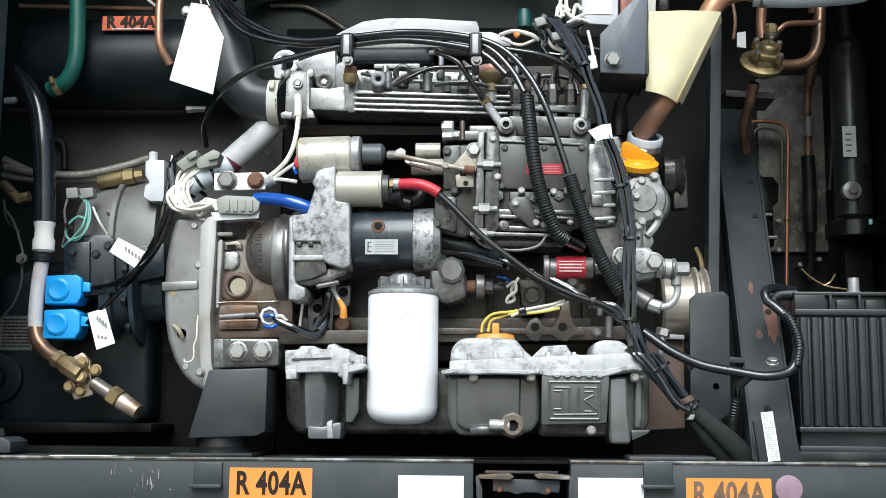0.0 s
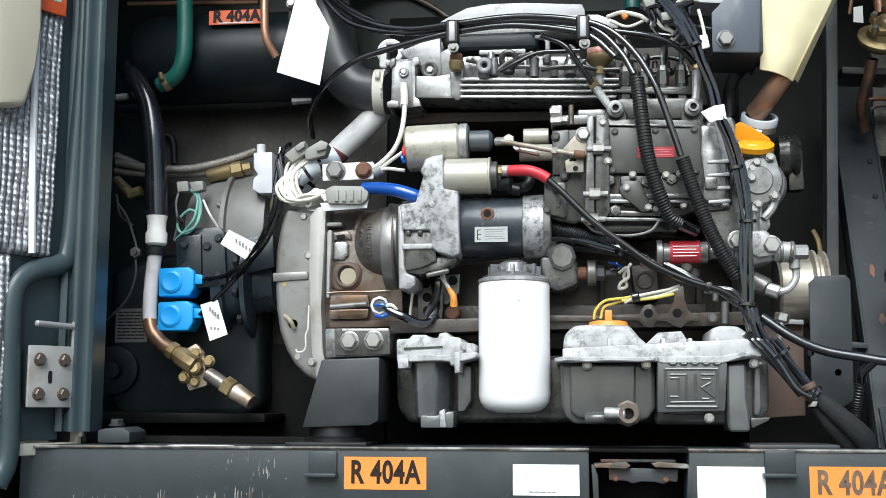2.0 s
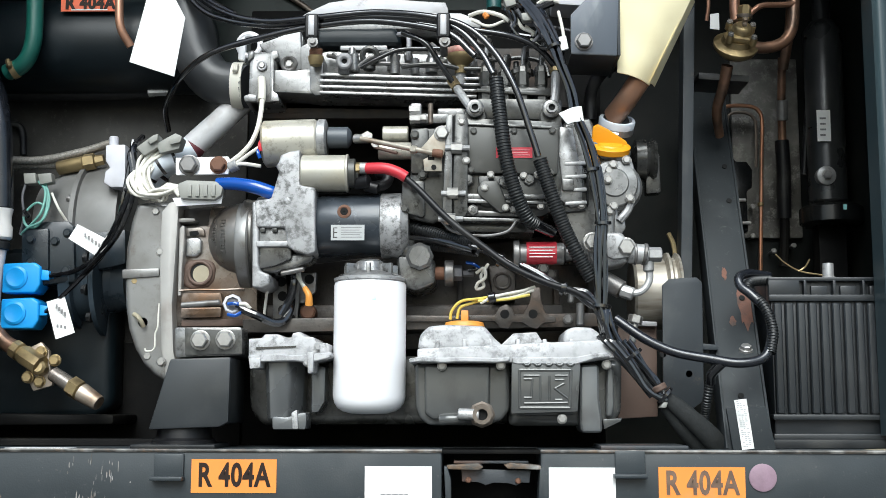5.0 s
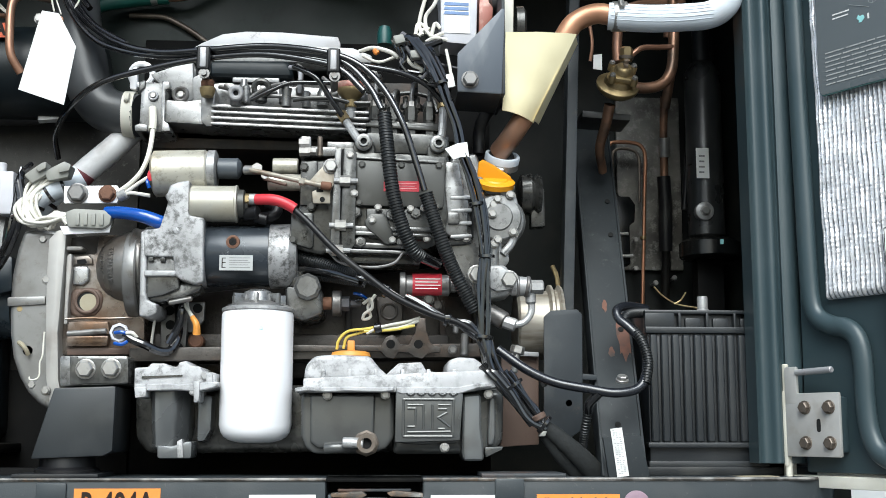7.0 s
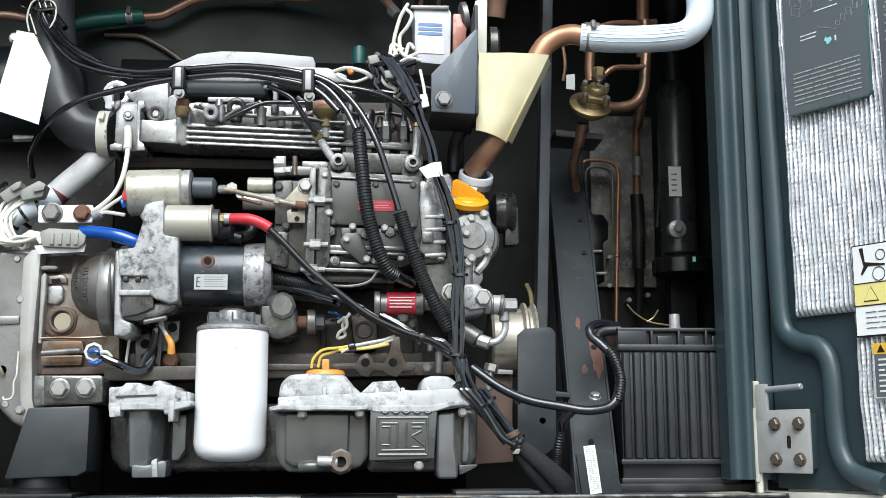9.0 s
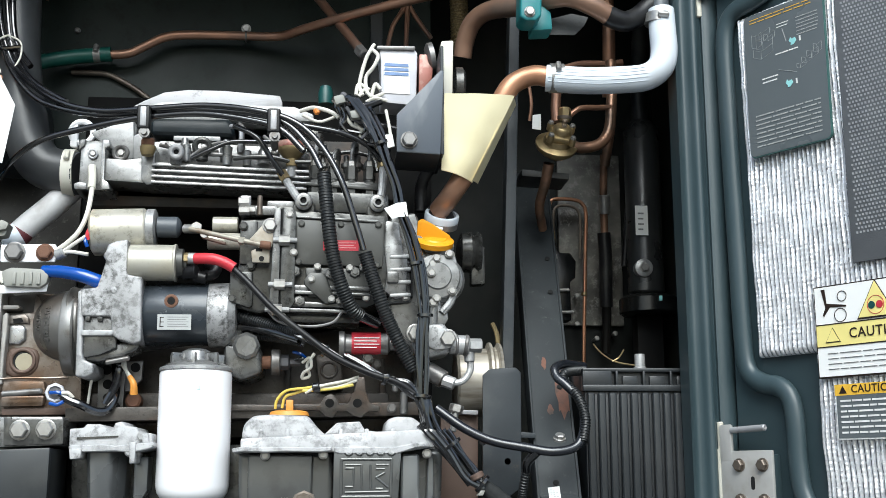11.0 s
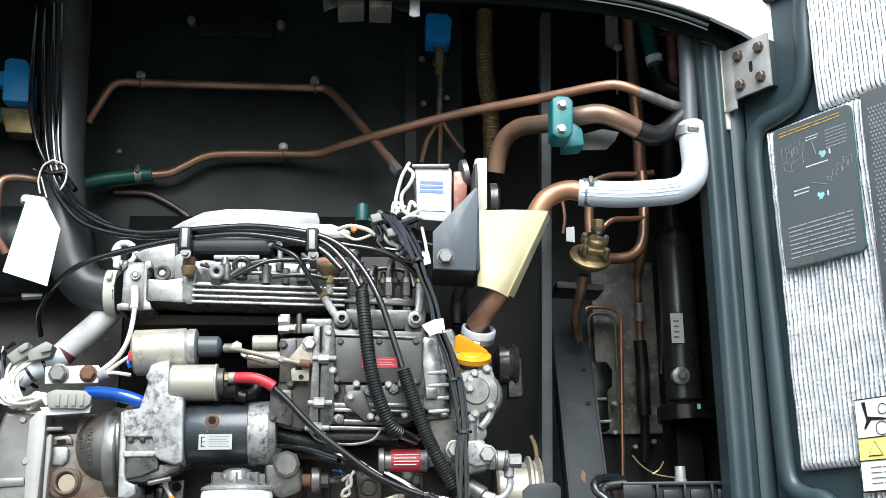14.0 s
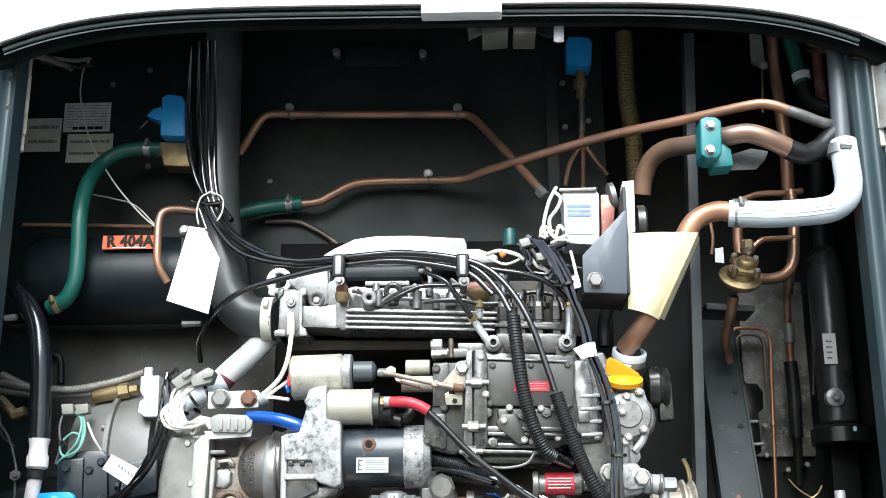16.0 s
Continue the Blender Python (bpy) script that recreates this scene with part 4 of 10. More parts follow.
for pts, m in (([(0.091, 1.560, 1.821), (0.102, 1.555, 1.818), (0.110, 1.560, 1.813)], "bluewire"), ([(0.094, 1.560, 1.809), (0.105, 1.555, 1.811), (0.113, 1.560, 1.807)], "cable"), ([(0.106, 1.550, 1.804), (0.117, 1.540, 1.810), (0.119, 1.540, 1.796), (0.108, 1.545, 1.788), (0.106, 1.550, 1.780), (0.117, 1.550, 1.784), (0.113, 1.550, 1.800), (0.124, 1.550, 1.818)], "wire")):
    part("switch_wire", tube(pts, 0.0025, 8, 6), m, sens)

# side plates with round holes over the block
def holed(parent, poly_c, holes, material="dullsteel", y=1.60):
    part("lifting_bracket", extr(poly_c, y, y + 0.012, 0.002), material, parent)
    for h in holes:
        part("bracket_hole", lathe((h[0], y - 0.0006, h[1]), (0, 1, 0), [(0, 0.0075), (0.002, 0.0075)], 16), "void", parent)
holed(E, [(-0.209, 1.811), (-0.177, 1.816), (-0.166, 1.802), (-0.169, 1.735), (-0.207, 1.735)], [(-0.195, 1.796), (-0.193, 1.774), (-0.192, 1.753), (-0.180, 1.739)])
holed(E, [(-0.168, 1.809), (-0.141, 1.811), (-0.142, 1.781), (-0.160, 1.763), (-0.167, 1.763)], [(-0.152, 1.800)])
BR = [(1.545, [(0.091, 1.739), (0.133, 1.739), (0.140, 1.752), (0.150, 1.757), (0.158, 1.752), (0.163, 1.740), (0.176, 1.742), (0.185, 1.760), (0.190, 1.782), (0.201, 1.782), (0.202, 1.763), (0.208, 1.745), (0.216, 1.739), (0.224, 1.738), (0.224, 1.730), (0.206, 1.729), (0.196, 1.720), (0.184, 1.723), (0.174, 1.730), (0.160, 1.730), (0.153, 1.720), (0.141, 1.722), (0.133, 1.731), (0.091, 1.731)])]
part("holed_bracket", extr(BR[0][1], 1.545, 1.557, 0.002), "blockface", E, "grimy cast bracket with two round holes")
for h in [(0.148, 1.742), (0.190, 1.742)]:
    part("bracket_hole", lathe((h[0], 1.5444, h[1]), (0, 1, 0), [(0, 0.0068), (0.002, 0.0068)], 18), "void", E)
part("block_rail", extr([(-0.002, 1.741), (0.100, 1.740), (0.100, 1.732), (-0.002, 1.731)], 1.556, 1.64, 0.002), "blockface", E)
part("block_pad", extr([(0.124, 1.821), (0.166, 1.823), (0.168, 1.768), (0.132, 1.764)], 1.598, 1.67, 0.005), "blockface", E)
part("pad_ring", torus((0.146, 1.597, 1.797), (0, 1, 0), 0.012, 0.0022, 22, 8), "blockface", E)
for p in ((0.243, 1.560, 1.735), (0.220, 1.580, 1.805), (0.245, 1.580, 1.779)):
    bolt(E, p, 0.0062, material="dullsteel")
part("block_stud", rod((0.261, 1.560, 1.726), (0.262, 1.560, 1.760), 0.006, 12), "dullsteel", E)
part("block_stud", rod((0.248, 1.565, 1.760), (0.249, 1.565, 1.777), 0.005, 12), "dullsteel", E)
part("core_plug", lathe((-0.153, 1.600, 1.749), (0, -1, 0), [(-0.02, 0.012), (0.004, 0.012), (0.007, 0.009)], 20), "rust", E)
for x in (0.075, 0.226, 0.280):
    part("block_web", extr([(x, 1.729), (x + 0.012, 1.729), (x + 0.010, 1.819), (x + 0.002, 1.819)], 1.635, 1.67, 0.003), "block", E)

# bell housing and its flange ring
bell = part("bell_housing", extr([(-0.423, 1.921), (-0.432, 1.889), (-0.438, 1.849), (-0.439, 1.804), (-0.436, 1.759), (-0.430, 1.723), (-0.419, 1.693), (-0.405, 1.670), (-0.389, 1.654), (-0.373, 1.644), (-0.359, 1.641), (-0.364, 1.920)], 1.596, 1.84, 0.024, 6), "bell", E, "dull aluminium bell housing")
part("bell_rib", extr([(-0.442, 1.815), (-0.384, 1.817), (-0.383, 1.804), (-0.441, 1.800)], 1.592, 1.62, 0.003), "bell", bell)
ring = part("flange_ring", extr([(-0.376, 1.901), (-0.365, 1.915), (-0.349, 1.919), (-0.352, 1.839), (-0.355, 1.759), (-0.351, 1.688), (-0.340, 1.649), (-0.361, 1.643), (-0.370, 1.688), (-0.374, 1.758), (-0.377, 1.839)], 1.565, 1.80, 0.004, 2), "ringalu", E, "pale machined flange edge")
part("adapter", extr([(-0.359, 1.875), (-0.348, 1.883), (-0.310, 1.884), (-0.307, 1.914), (-0.252, 1.914), (-0.233, 1.888), (-0.229, 1.726), (-0.355, 1.725)], 1.59, 1.80, 0.006, 2), "oilsteel", E, "oil-stained adapter casting")
# dark plate that stands in for the shade in the gap above the adapter
part("adapter_shade_plate", extr([(-0.361, 1.908), (-0.305, 1.915), (-0.304, 1.870), (-0.360, 1.870)], 1.597, 1.62, 0.002), "block", E)
part("adapter_rim", extr([(-0.3498, 1.8755), (-0.3453, 1.8809), (-0.3408, 1.8790), (-0.3413, 1.8502), (-0.3435, 1.8144), (-0.3438, 1.7716), (-0.3492, 1.7716)], 1.572, 1.62, 0.003, 3), "ringalu", E)
part("adapter_lip", extr([(-0.3519, 1.8918), (-0.3273, 1.8923), (-0.3245, 1.8887), (-0.3281, 1.8860), (-0.3518, 1.8855)], 1.572, 1.62, 0.002, 2), "ringalu", E)
part("pocket_pad", extr([(-0.3420, 1.8625), (-0.3220, 1.8640), (-0.3164, 1.8585), (-0.3171, 1.8405), (-0.3261, 1.8325), (-0.3416, 1.8336)], 1.583, 1.60, 0.006, 3), "castlight2", E)
part("pocket_rim", extr([(-0.3447, 1.8775), (-0.3210, 1.8807), (-0.3136, 1.8752), (-0.3125, 1.8643), (-0.3180, 1.8662), (-0.3399, 1.8647), (-0.3445, 1.8630)], 1.584, 1.60, 0.003, 2), "oilsteel", E)
part("pocket_slot", extr([(-0.3367, 1.8724), (-0.3239, 1.8740), (-0.3211, 1.8685), (-0.3265, 1.8659), (-0.3357, 1.8660)], 1.5832, 1.59, 0), "void", E)
part("adapter_web", extr([(-0.3447, 1.7778), (-0.2835, 1.7772), (-0.2798, 1.7568), (-0.3444, 1.7556)], 1.576, 1.62, 0.003, 2), "oilsteel", E)
part("adapter_web", extr([(-0.3444, 1.7538), (-0.2815, 1.7551), (-0.2832, 1.7392), (-0.3442, 1.7379)], 1.574, 1.62, 0.003, 2), "oilsteel", E)
part("adapter_ledge", tube([(-0.3468, 1.573, 1.7797), (-0.3179, 1.573, 1.7812), (-0.2838, 1.573, 1.7809), (-0.2488, 1.578, 1.7828)], 0.0018, 8, 5), "oilsteel", E)
part("adapter_foot", extr([(-0.3441, 1.7361), (-0.2475, 1.7372), (-0.2474, 1.7267), (-0.3440, 1.7255)], 1.580, 1.62, 0.002), "rustplate", E)
part("adapter_window", extr([(-0.3473, 1.8186), (-0.3392, 1.8284), (-0.3137, 1.8308), (-0.2992, 1.8261), (-0.2945, 1.8152), (-0.2970, 1.7973), (-0.3060, 1.7867), (-0.3313, 1.7825), (-0.3441, 1.7880), (-0.3479, 1.8006)], 1.586, 1.62, 0.006, 3), "rustplate", E, "rust-rimmed inspection hole")
part("window_bore", torus((-0.3189, 1.585, 1.8083), (0, 1, 0), 0.0172, 0.0030, 28, 8), "rustplate", E)
# black disc under the offset plate paints the hole's crescent of shade
part("window_shade", lathe((-0.3190, 1.585, 1.8084), (0, -1, 0), [(0.0, 0.0168), (0.0004, 0.0168)], 28), "void", E)
part("window_plate", lathe((-0.3161, 1.585, 1.8065), (0, -1, 0), [(0.0, 0.0138), (0.0006, 0.0136)], 24), "dirtypale", E)
for p, r in (((-0.368, 1.562, 1.671), 0.006), ((-0.423, 1.600, 1.797), 0.005), ((-0.393, 1.598, 1.906), 0.006), ((-0.399, 1.600, 1.681), 0.006), ((-0.377, 1.570, 1.839), 0.006)):
    bolt(E, p, r, material="brass" if p[0] < -0.40 else "steel")
nose = part("nose_cover", lathe((-0.3080, 1.600, 1.862), (1, 0, 0.01), [(0, 0.012), (0.003, 0.023), (0.009, 0.034), (0.018, 0.0435), (0.030, 0.0505), (0.044, 0.0550), (0.056, 0.0570), (0.0565, 0.0610), (0.060, 0.0625), (0.064, 0.0610), (0.067, 0.0600), (0.074, 0.0610), (0.077, 0.0590), (0.080, 0.052)], 56), "nosecast", E, "rounded starter nose casting with worn lettering")
nose_c = Matrix.Translation((-0.3080, 1.600, 1.862))
for n_, s_, r_, tilt_, a0, w_ in ((7, 0.0300, 0.0505, -0.42, -0.50, 0.0042), (4, 0.0150, 0.0408, -0.78, -0.34, 0.0038)):
    for k in range(n_):
        bits = (box(-w_, w_, -0.0014, 0.003, -0.0030, -0.0016, 0.0004), box(-w_, w_, -0.0014, 0.003, 0.0014, 0.0028, 0.0004), box(-w_, -w_ * 0.5, -0.0014, 0.003, -0.0028, 0.0026, 0.0004)) if k % 2 else (box(-w_, w_, -0.0014, 0.003, -0.0008, 0.0008, 0.0004), box(w_ * 0.4, w_, -0.0014, 0.003, -0.0030, 0.0028, 0.0004))
        part("cast_letter", warp(merge(*bits), nose_c @ Matrix.Rotation(a0 + 0.165 * k, 4, "X") @ Matrix.Translation((s_, -r_, 0)) @ Matrix.Rotation(tilt_, 4, "Z")), "nosecast", nose)
part("wire_clip", tube([(-0.3714, 1.552, 1.7586), (-0.3720, 1.552, 1.7419), (-0.3726, 1.552, 1.7226), (-0.3760, 1.552, 1.7121), (-0.3757, 1.552, 1.6947), (-0.3800, 1.552, 1.6877), (-0.3889, 1.552, 1.6869), (-0.3908, 1.552, 1.6913)], 0.0014, 8, 5), "wire", E, "pale bent wire clip")
part("vent_bore", lathe((-0.4073, 1.597, 1.7329), (0, -1, 0), [(0, 0.0075), (0.001, 0.0075)], 18), "void", E)
part("vent_spout", tube([(-0.4201, 1.592, 1.7452), (-0.4129, 1.586, 1.7411), (-0.4073, 1.586, 1.7339), (-0.4045, 1.590, 1.7261)], 0.0036, 10, 5), "dirtypale", E, "pale rubber vent spout")

# speed sensor on the adapter
ss = part("speed_sensor", rod((-0.339, 1.556, 1.756), (-0.279, 1.550, 1.760), 0.0045), "dullsteel", E)
plug_ = part("sensor_body", lathe((-0.2609, 1.556, 1.7571), (0.15, -1, 0), [(0, 0.0150), (0.010, 0.0150), (0.012, 0.0135), (0.0122, 0.0105), (0.006, 0.0100)], 8), "lightplastic", ss, "pale hexagonal sensor plug")
part("plug_core", lathe((-0.2616, 1.550, 1.7566), (0.15, -1, 0), [(0, 0.0098), (0.004, 0.0098)], 16), "greyconn2", plug_)
part("sensor_wire", tube([(-0.251, 1.545, 1.755), (-0.237, 1.540, 1.746), (-0.220, 1.540, 1.739), (-0.199, 1.550, 1.730), (-0.183, 1.560, 1.734), (-0.175, 1.570, 1.759), (-0.182, 1.600, 1.806)], 0.0065, 10, 6), "cable", ss)
part("sensor_pin", tube([(-0.2652, 1.541, 1.7568), (-0.2540, 1.537, 1.7572), (-0.2440, 1.540, 1.7548)], 0.0028, 8, 5), "bluewire", ss)
part("sensor_pin", tube([(-0.2651, 1.541, 1.7412), (-0.2539, 1.537, 1.7391), (-0.2457, 1.540, 1.7435)], 0.0028, 8, 5), "bluewire", ss)
part("sensor_pin", tube([(-0.2472, 1.538, 1.7564), (-0.2381, 1.536, 1.7561), (-0.2317, 1.540, 1.7495)], 0.0030, 8, 5), "wire", ss)

# engine mount
mount = group("engine_mount", (-0.301, 1.50, ZT + 0.006), "black trapezoid steel engine mount on a rubber foot", "engine mount")
for nm, pts, y0, y1 in (("front_plate", [(-0.333, 1.672), (-0.246, 1.675), (-0.247, 1.583), (-0.260, 1.576), (-0.361, 1.572)], 1.475, 1.487), ("side_plate", [(-0.255, 1.673), (-0.248, 1.675), (-0.249, 1.581), (-0.258, 1.579)], 1.488, 1.60), ("side_plate", [(-0.335, 1.672), (-0.328, 1.672), (-0.354, 1.574), (-0.362, 1.572)], 1.488, 1.60), ("top_plate", [(-0.328, 1.672), (-0.254, 1.675), (-0.253, 1.669), (-0.328, 1.666)], 1.488, 1.60)):
    part(nm, extr(pts, y0, y1, 0.003), "blackmount", mount)
c = (-0.320, 1.520, 1.560)
part("rubber_foot", lathe((c[0], 1.52, ZT + 0.004), (0, 0, 1), [(0, 0.046), (0.006, 0.046), (0.010, 0.040), (0.03, 0.038)], 28), "rubber", mount)
part("block", extr([(-0.339, 1.721), (-0.240, 1.721), (-0.239, 1.679), (-0.337, 1.676)], 1.52, 1.62, 0.004), "cast", mount, "cast aluminium mount block")
pad_ = part("pad", extr([(-0.323, 1.720), (-0.312, 1.720), (-0.312, 1.717), (-0.238, 1.717), (-0.237, 1.681), (-0.321, 1.679)], 1.514, 1.56, 0.003), "castdark", mount)
for p in ((-0.299, 1.514, 1.701), (-0.262, 1.514, 1.702)):
    bolt(pad_, p, 0.0125, material="steel")

# starter motor
sy = 1.565
sr = 0.0482
s0, s1 = (-0.137, 1.565, 1.878), (-0.038, 1.565, 1.8775)
ax = (1, 0, 0.01)
st = part("starter_motor", lathe(s0, ax, [(0, sr * .98), (0.002, sr), (s1[0] - s0[0], sr)], 40), "starter", E, "dark slate starter motor body")
part("end_cap", lathe(s1, ax, [(0, sr * 1.0), (0.001, sr * 1.03), (0.031, sr * 1.03), (0.0415, sr * 0.80), (0.042, sr * 0.70), (0.043, sr * 0.3)], 40), "drivecast", st, "oxidised aluminium end cap")
part("drive_end", lathe((-0.2277, 1.565, 1.8815), ax, [(0, 0.034), (0.002, 0.040), (0.046, 0.042), (0.048, 0.0505), (0.0745, 0.0510), (0.0765, 0.0485)], 48), "drivecast", st, "oxidised aluminium drive end housing")
part("drive_arm", extr([(-0.2231, 1.9082), (-0.1988, 1.9112), (-0.1928, 1.9320), (-0.1877, 1.9512), (-0.1929, 1.9600), (-0.1886, 1.9652), (-0.1860, 1.9765), (-0.1739, 1.9815), (-0.1565, 1.9846), (-0.1556, 1.9313), (-0.1332, 1.9273), (-0.1315, 1.8307), (-0.1434, 1.8266), (-0.1640, 1.8329), (-0.1743, 1.8399), (-0.1770, 1.8675), (-0.2194, 1.8682)], 1.509, 1.58, 0.006, 3), "drivecast", st)
part("drive_floor", extr([(-0.2224, 1.8764), (-0.1703, 1.8755), (-0.1684, 1.8219), (-0.1908, 1.8118), (-0.2133, 1.8070), (-0.2220, 1.8071)], 1.518, 1.58, 0.003, 2), "castmid", st)
part("drive_flange", extr([(-0.2272, 1.9055), (-0.2202, 1.9088), (-0.2167, 1.9018), (-0.2162, 1.8151), (-0.2127, 1.8031), (-0.1988, 1.7977), (-0.1988, 1.7840), (-0.2108, 1.7773), (-0.2246, 1.7792)], 1.512, 1.60, 0.005, 3), "drivecast", st)
part("drive_rib", extr([(-0.2189, 1.8472), (-0.1724, 1.8473), (-0.1706, 1.8413), (-0.1741, 1.8388), (-0.2189, 1.8385)], 1.508, 1.56, 0.003, 3), "drivecast", st)
part("drive_skirt", extr([(-0.2180, 1.8131), (-0.1920, 1.8180), (-0.1695, 1.8315), (-0.1453, 1.8312), (-0.1349, 1.8276), (-0.1401, 1.8190), (-0.1660, 1.8090), (-0.1954, 1.8025), (-0.2162, 1.8027)], 1.528, 1.58, 0.006, 3), "castmid", st)
for x_, z_ in ((-0.2110, 1.8658), (-0.1928, 1.8655)):
    part("pocket_notch", box(x_ - 0.004, x_ + 0.004, 1.512, 1.53, z_ - 0.005, z_ + 0.003, 0.002), "castdark", st)
for c_ in ((-0.1658, 1.512, 1.8639), (-0.1478, 1.512, 1.8645), (-0.1741, 1.509, 1.9068)):
    part("casting_boss", lathe(c_, (0, -1, 0), [(-0.004, 0.0060), (0.0004, 0.0054), (0.0012, 0.0035)], 14), "drivecast", st)
part("nose_ring", lathe((-0.2585, 1.600, 1.8518), (1, 0, 0.01), [(0, 0.055), (0.001, 0.0655), (0.004, 0.0672), (0.018, 0.0672), (0.021, 0.0650), (0.022, 0.055)], 56), "bell", st, "machined metal ring behind the nose")
lx0, lz1 = -0.1095, 1.8720
lab = part("rating_label", warp(box(0, 0.0497, -0.0008, 0, -0.0231, 0, 0), Matrix.Translation((lx0, sy - sr - 0.0012, lz1))), "platepaper", st, "white rating label")
for i, (a, b) in enumerate(((0.16, 0.20), (0.32, 0.36), (0.47, 0.50), (0.62, 0.66), (0.78, 0.82))):
    part("print", warp(box(0.0497 * 0.30, 0.0497 * (0.92 - 0.06 * (i % 2)), -0.0014, -0.0006, -0.0231 * b, -0.0231 * a, 0), Matrix.Translation((lx0, sy - sr - 0.0008, lz1))), "dullplate", st)
part("print", warp(merge(box(0.0035, 0.0050, -0.0014, -0.0006, -0.0195, -0.0040, 0), *[box(0.0035, 0.0095, -0.0014, -0.0006, -0.0040 - 0.0070 * k - 0.0012, -0.0040 - 0.0070 * k, 0) for k in range(3)]), Matrix.Translation((lx0, sy - sr - 0.0008, lz1))), "ink", st)
c = (-0.0905, 1.515, 1.8925)
part("pole_ring", lathe((c[0], sy - sr + 0.0015, c[2]), (0, -1, 0), [(0, 0.0105), (0.002, 0.0100), (0.0026, 0.0070), (0.0018, 0.0060)], 24), "rust", st, "rusted screw ring")
part("pole_screw", merge(lathe((c[0], sy - sr + 0.0015, c[2]), (0, -1, 0), [(0, 0.0062), (0.0026, 0.0056)], 20), warp(box(-0.005, 0.005, -0.0034, -0.0022, -0.0011, 0.0011, 0), Matrix.Translation((c[0], sy - sr + 0.0018, c[2])) @ Matrix.Rotation(0.6, 4, "Y")), warp(box(-0.005, 0.005, -0.0034, -0.0022, -0.0011, 0.0011, 0), Matrix.Translation((c[0], sy - sr + 0.0018, c[2])) @ Matrix.Rotation(0.6 + math.pi / 2, 4, "Y"))), "void", st, "dark cross-slotted screw")
part("through_bolt", rod((-0.185, 1.530, 1.801), (-0.150, 1.530, 1.808), 0.004), "dullsteel", st)

# starter relay beside the motor, and the second solenoid above
so = part("starter_solenoid", lathe((-0.1560, 1.530, 1.9525), (1, 0, 0), [(0, 0.026), (0.002, 0.0275), (0.066, 0.0275), (0.0675, 0.0290), (0.070, 0.0285), (0.071, 0.022)], 36), "solenoid", E, "yellowed plated starter solenoid")
part("solenoid_cap", lathe((-0.086, 1.530, 1.9525), (1, 0, 0), [(0, 0.022), (0.010, 0.022), (0.012, 0.014), (0.016, 0.014)], 24), "pump", so)
part("stud_nut", lathe((-0.074, 1.520, 1.958), (1, 0, 0), [(0, 0.009), (0.008, 0.009), (0.008, 0.005), (0.02, 0.005)], 6), "brass", so)
s2 = part("shutdown_solenoid", lathe((-0.221, 1.560, 2.004), (1, 0, 0.06), [(0, 0.030), (0.004, 0.036), (0.082, 0.034), (0.086, 0.030)], 32), "solenoid", E, "yellowed plated shutdown solenoid")
part("cover_sleeve", lathe((-0.138, 1.555, 2.011), (1, 0, 0.0), [(0, 0.026), (0.003, 0.030), (0.014, 0.030), (0.016, 0.026)], 28), "castlight", s2)
part("boot", lathe((-0.120, 1.555, 2.013), (1, 0, 0.0), [(0, 0.0165), (0.030, 0.0165), (0.034, 0.012), (0.036, 0.008)], 20), "slatehose", s2, "slate rubber boot")
part("linkage_rod", rod((-0.0700, 1.532, 2.0066), (0.0437, 1.496, 1.9758), 0.0040), "leverpale", s2)
part("linkage_rod", rod((-0.0487, 1.530, 1.9930), (-0.0116, 1.512, 1.9797), 0.0026), "rustplate", s2)
part("linkage_nut", rod((0.0083, 1.508, 1.9845), (0.0174, 1.505, 1.9821), 0.0062, 6), "leverpale", s2)
part("clevis", merge(rod((-0.0795, 1.545, 2.0090), (-0.0547, 1.535, 2.0069), 0.0072), lathe((-0.0584, 1.532, 2.0087), (0, -1, 0), [(-0.004, 0.0085), (0.004, 0.0085)], 6), lathe((-0.0459, 1.528, 1.9972), (0, -1, 0), [(-0.004, 0.0060), (0.004, 0.0060)], 10)), "steel", s2)
part("linkage_boot", rod((0.0408, 1.496, 1.9764), (0.0571, 1.496, 1.9745), 0.0064), "rust", s2)
part("wire_red", tube([(-0.219, 1.550, 2.015), (-0.221, 1.530, 1.997), (-0.219, 1.530, 1.987)], 0.003, 8, 4), "redwire", s2)
part("wire_blue", tube([(-0.217, 1.550, 2.004), (-0.223, 1.530, 1.987), (-0.220, 1.530, 1.976)], 0.003, 8, 4), "bluewire", s2)
part("terminal_boot", merge(rod((-0.076, 1.530, 1.937), (-0.054, 1.520, 1.939), 0.010), rod((-0.060, 1.530, 1.934), (-0.041, 1.530, 1.929), 0.009)), "rubber", so)

# intake manifold
iy = 1.60
man = part("intake_manifold", merge(extr([(-0.216, 2.129), (-0.157, 2.137), (-0.140, 2.131), (0.114, 2.120), (0.114, 2.085), (-0.146, 2.091), (-0.213, 2.099)], iy, 1.72, 0.006, 2), extr([(-0.168, 2.170), (-0.131, 2.177), (0.109, 2.168), (0.109, 2.121), (-0.167, 2.127)], 1.64, 1.76, 0.006, 2)), "cast", E, "grey cast intake manifold with long ribs")
for i in range(4):
    a, b = (-0.139, 1.595, 2.124), (0.114, 1.595, 2.116)
    dz = -i * 0.0095
    part("manifold_rib", warp(extr([(a[0], a[2] + dz), (b[0], b[2] + dz), (b[0], b[2] + dz - 0.0045), (a[0], a[2] + dz - 0.0045)], 1.586, 1.61, 0.0015), Matrix()), "castlight2", man)
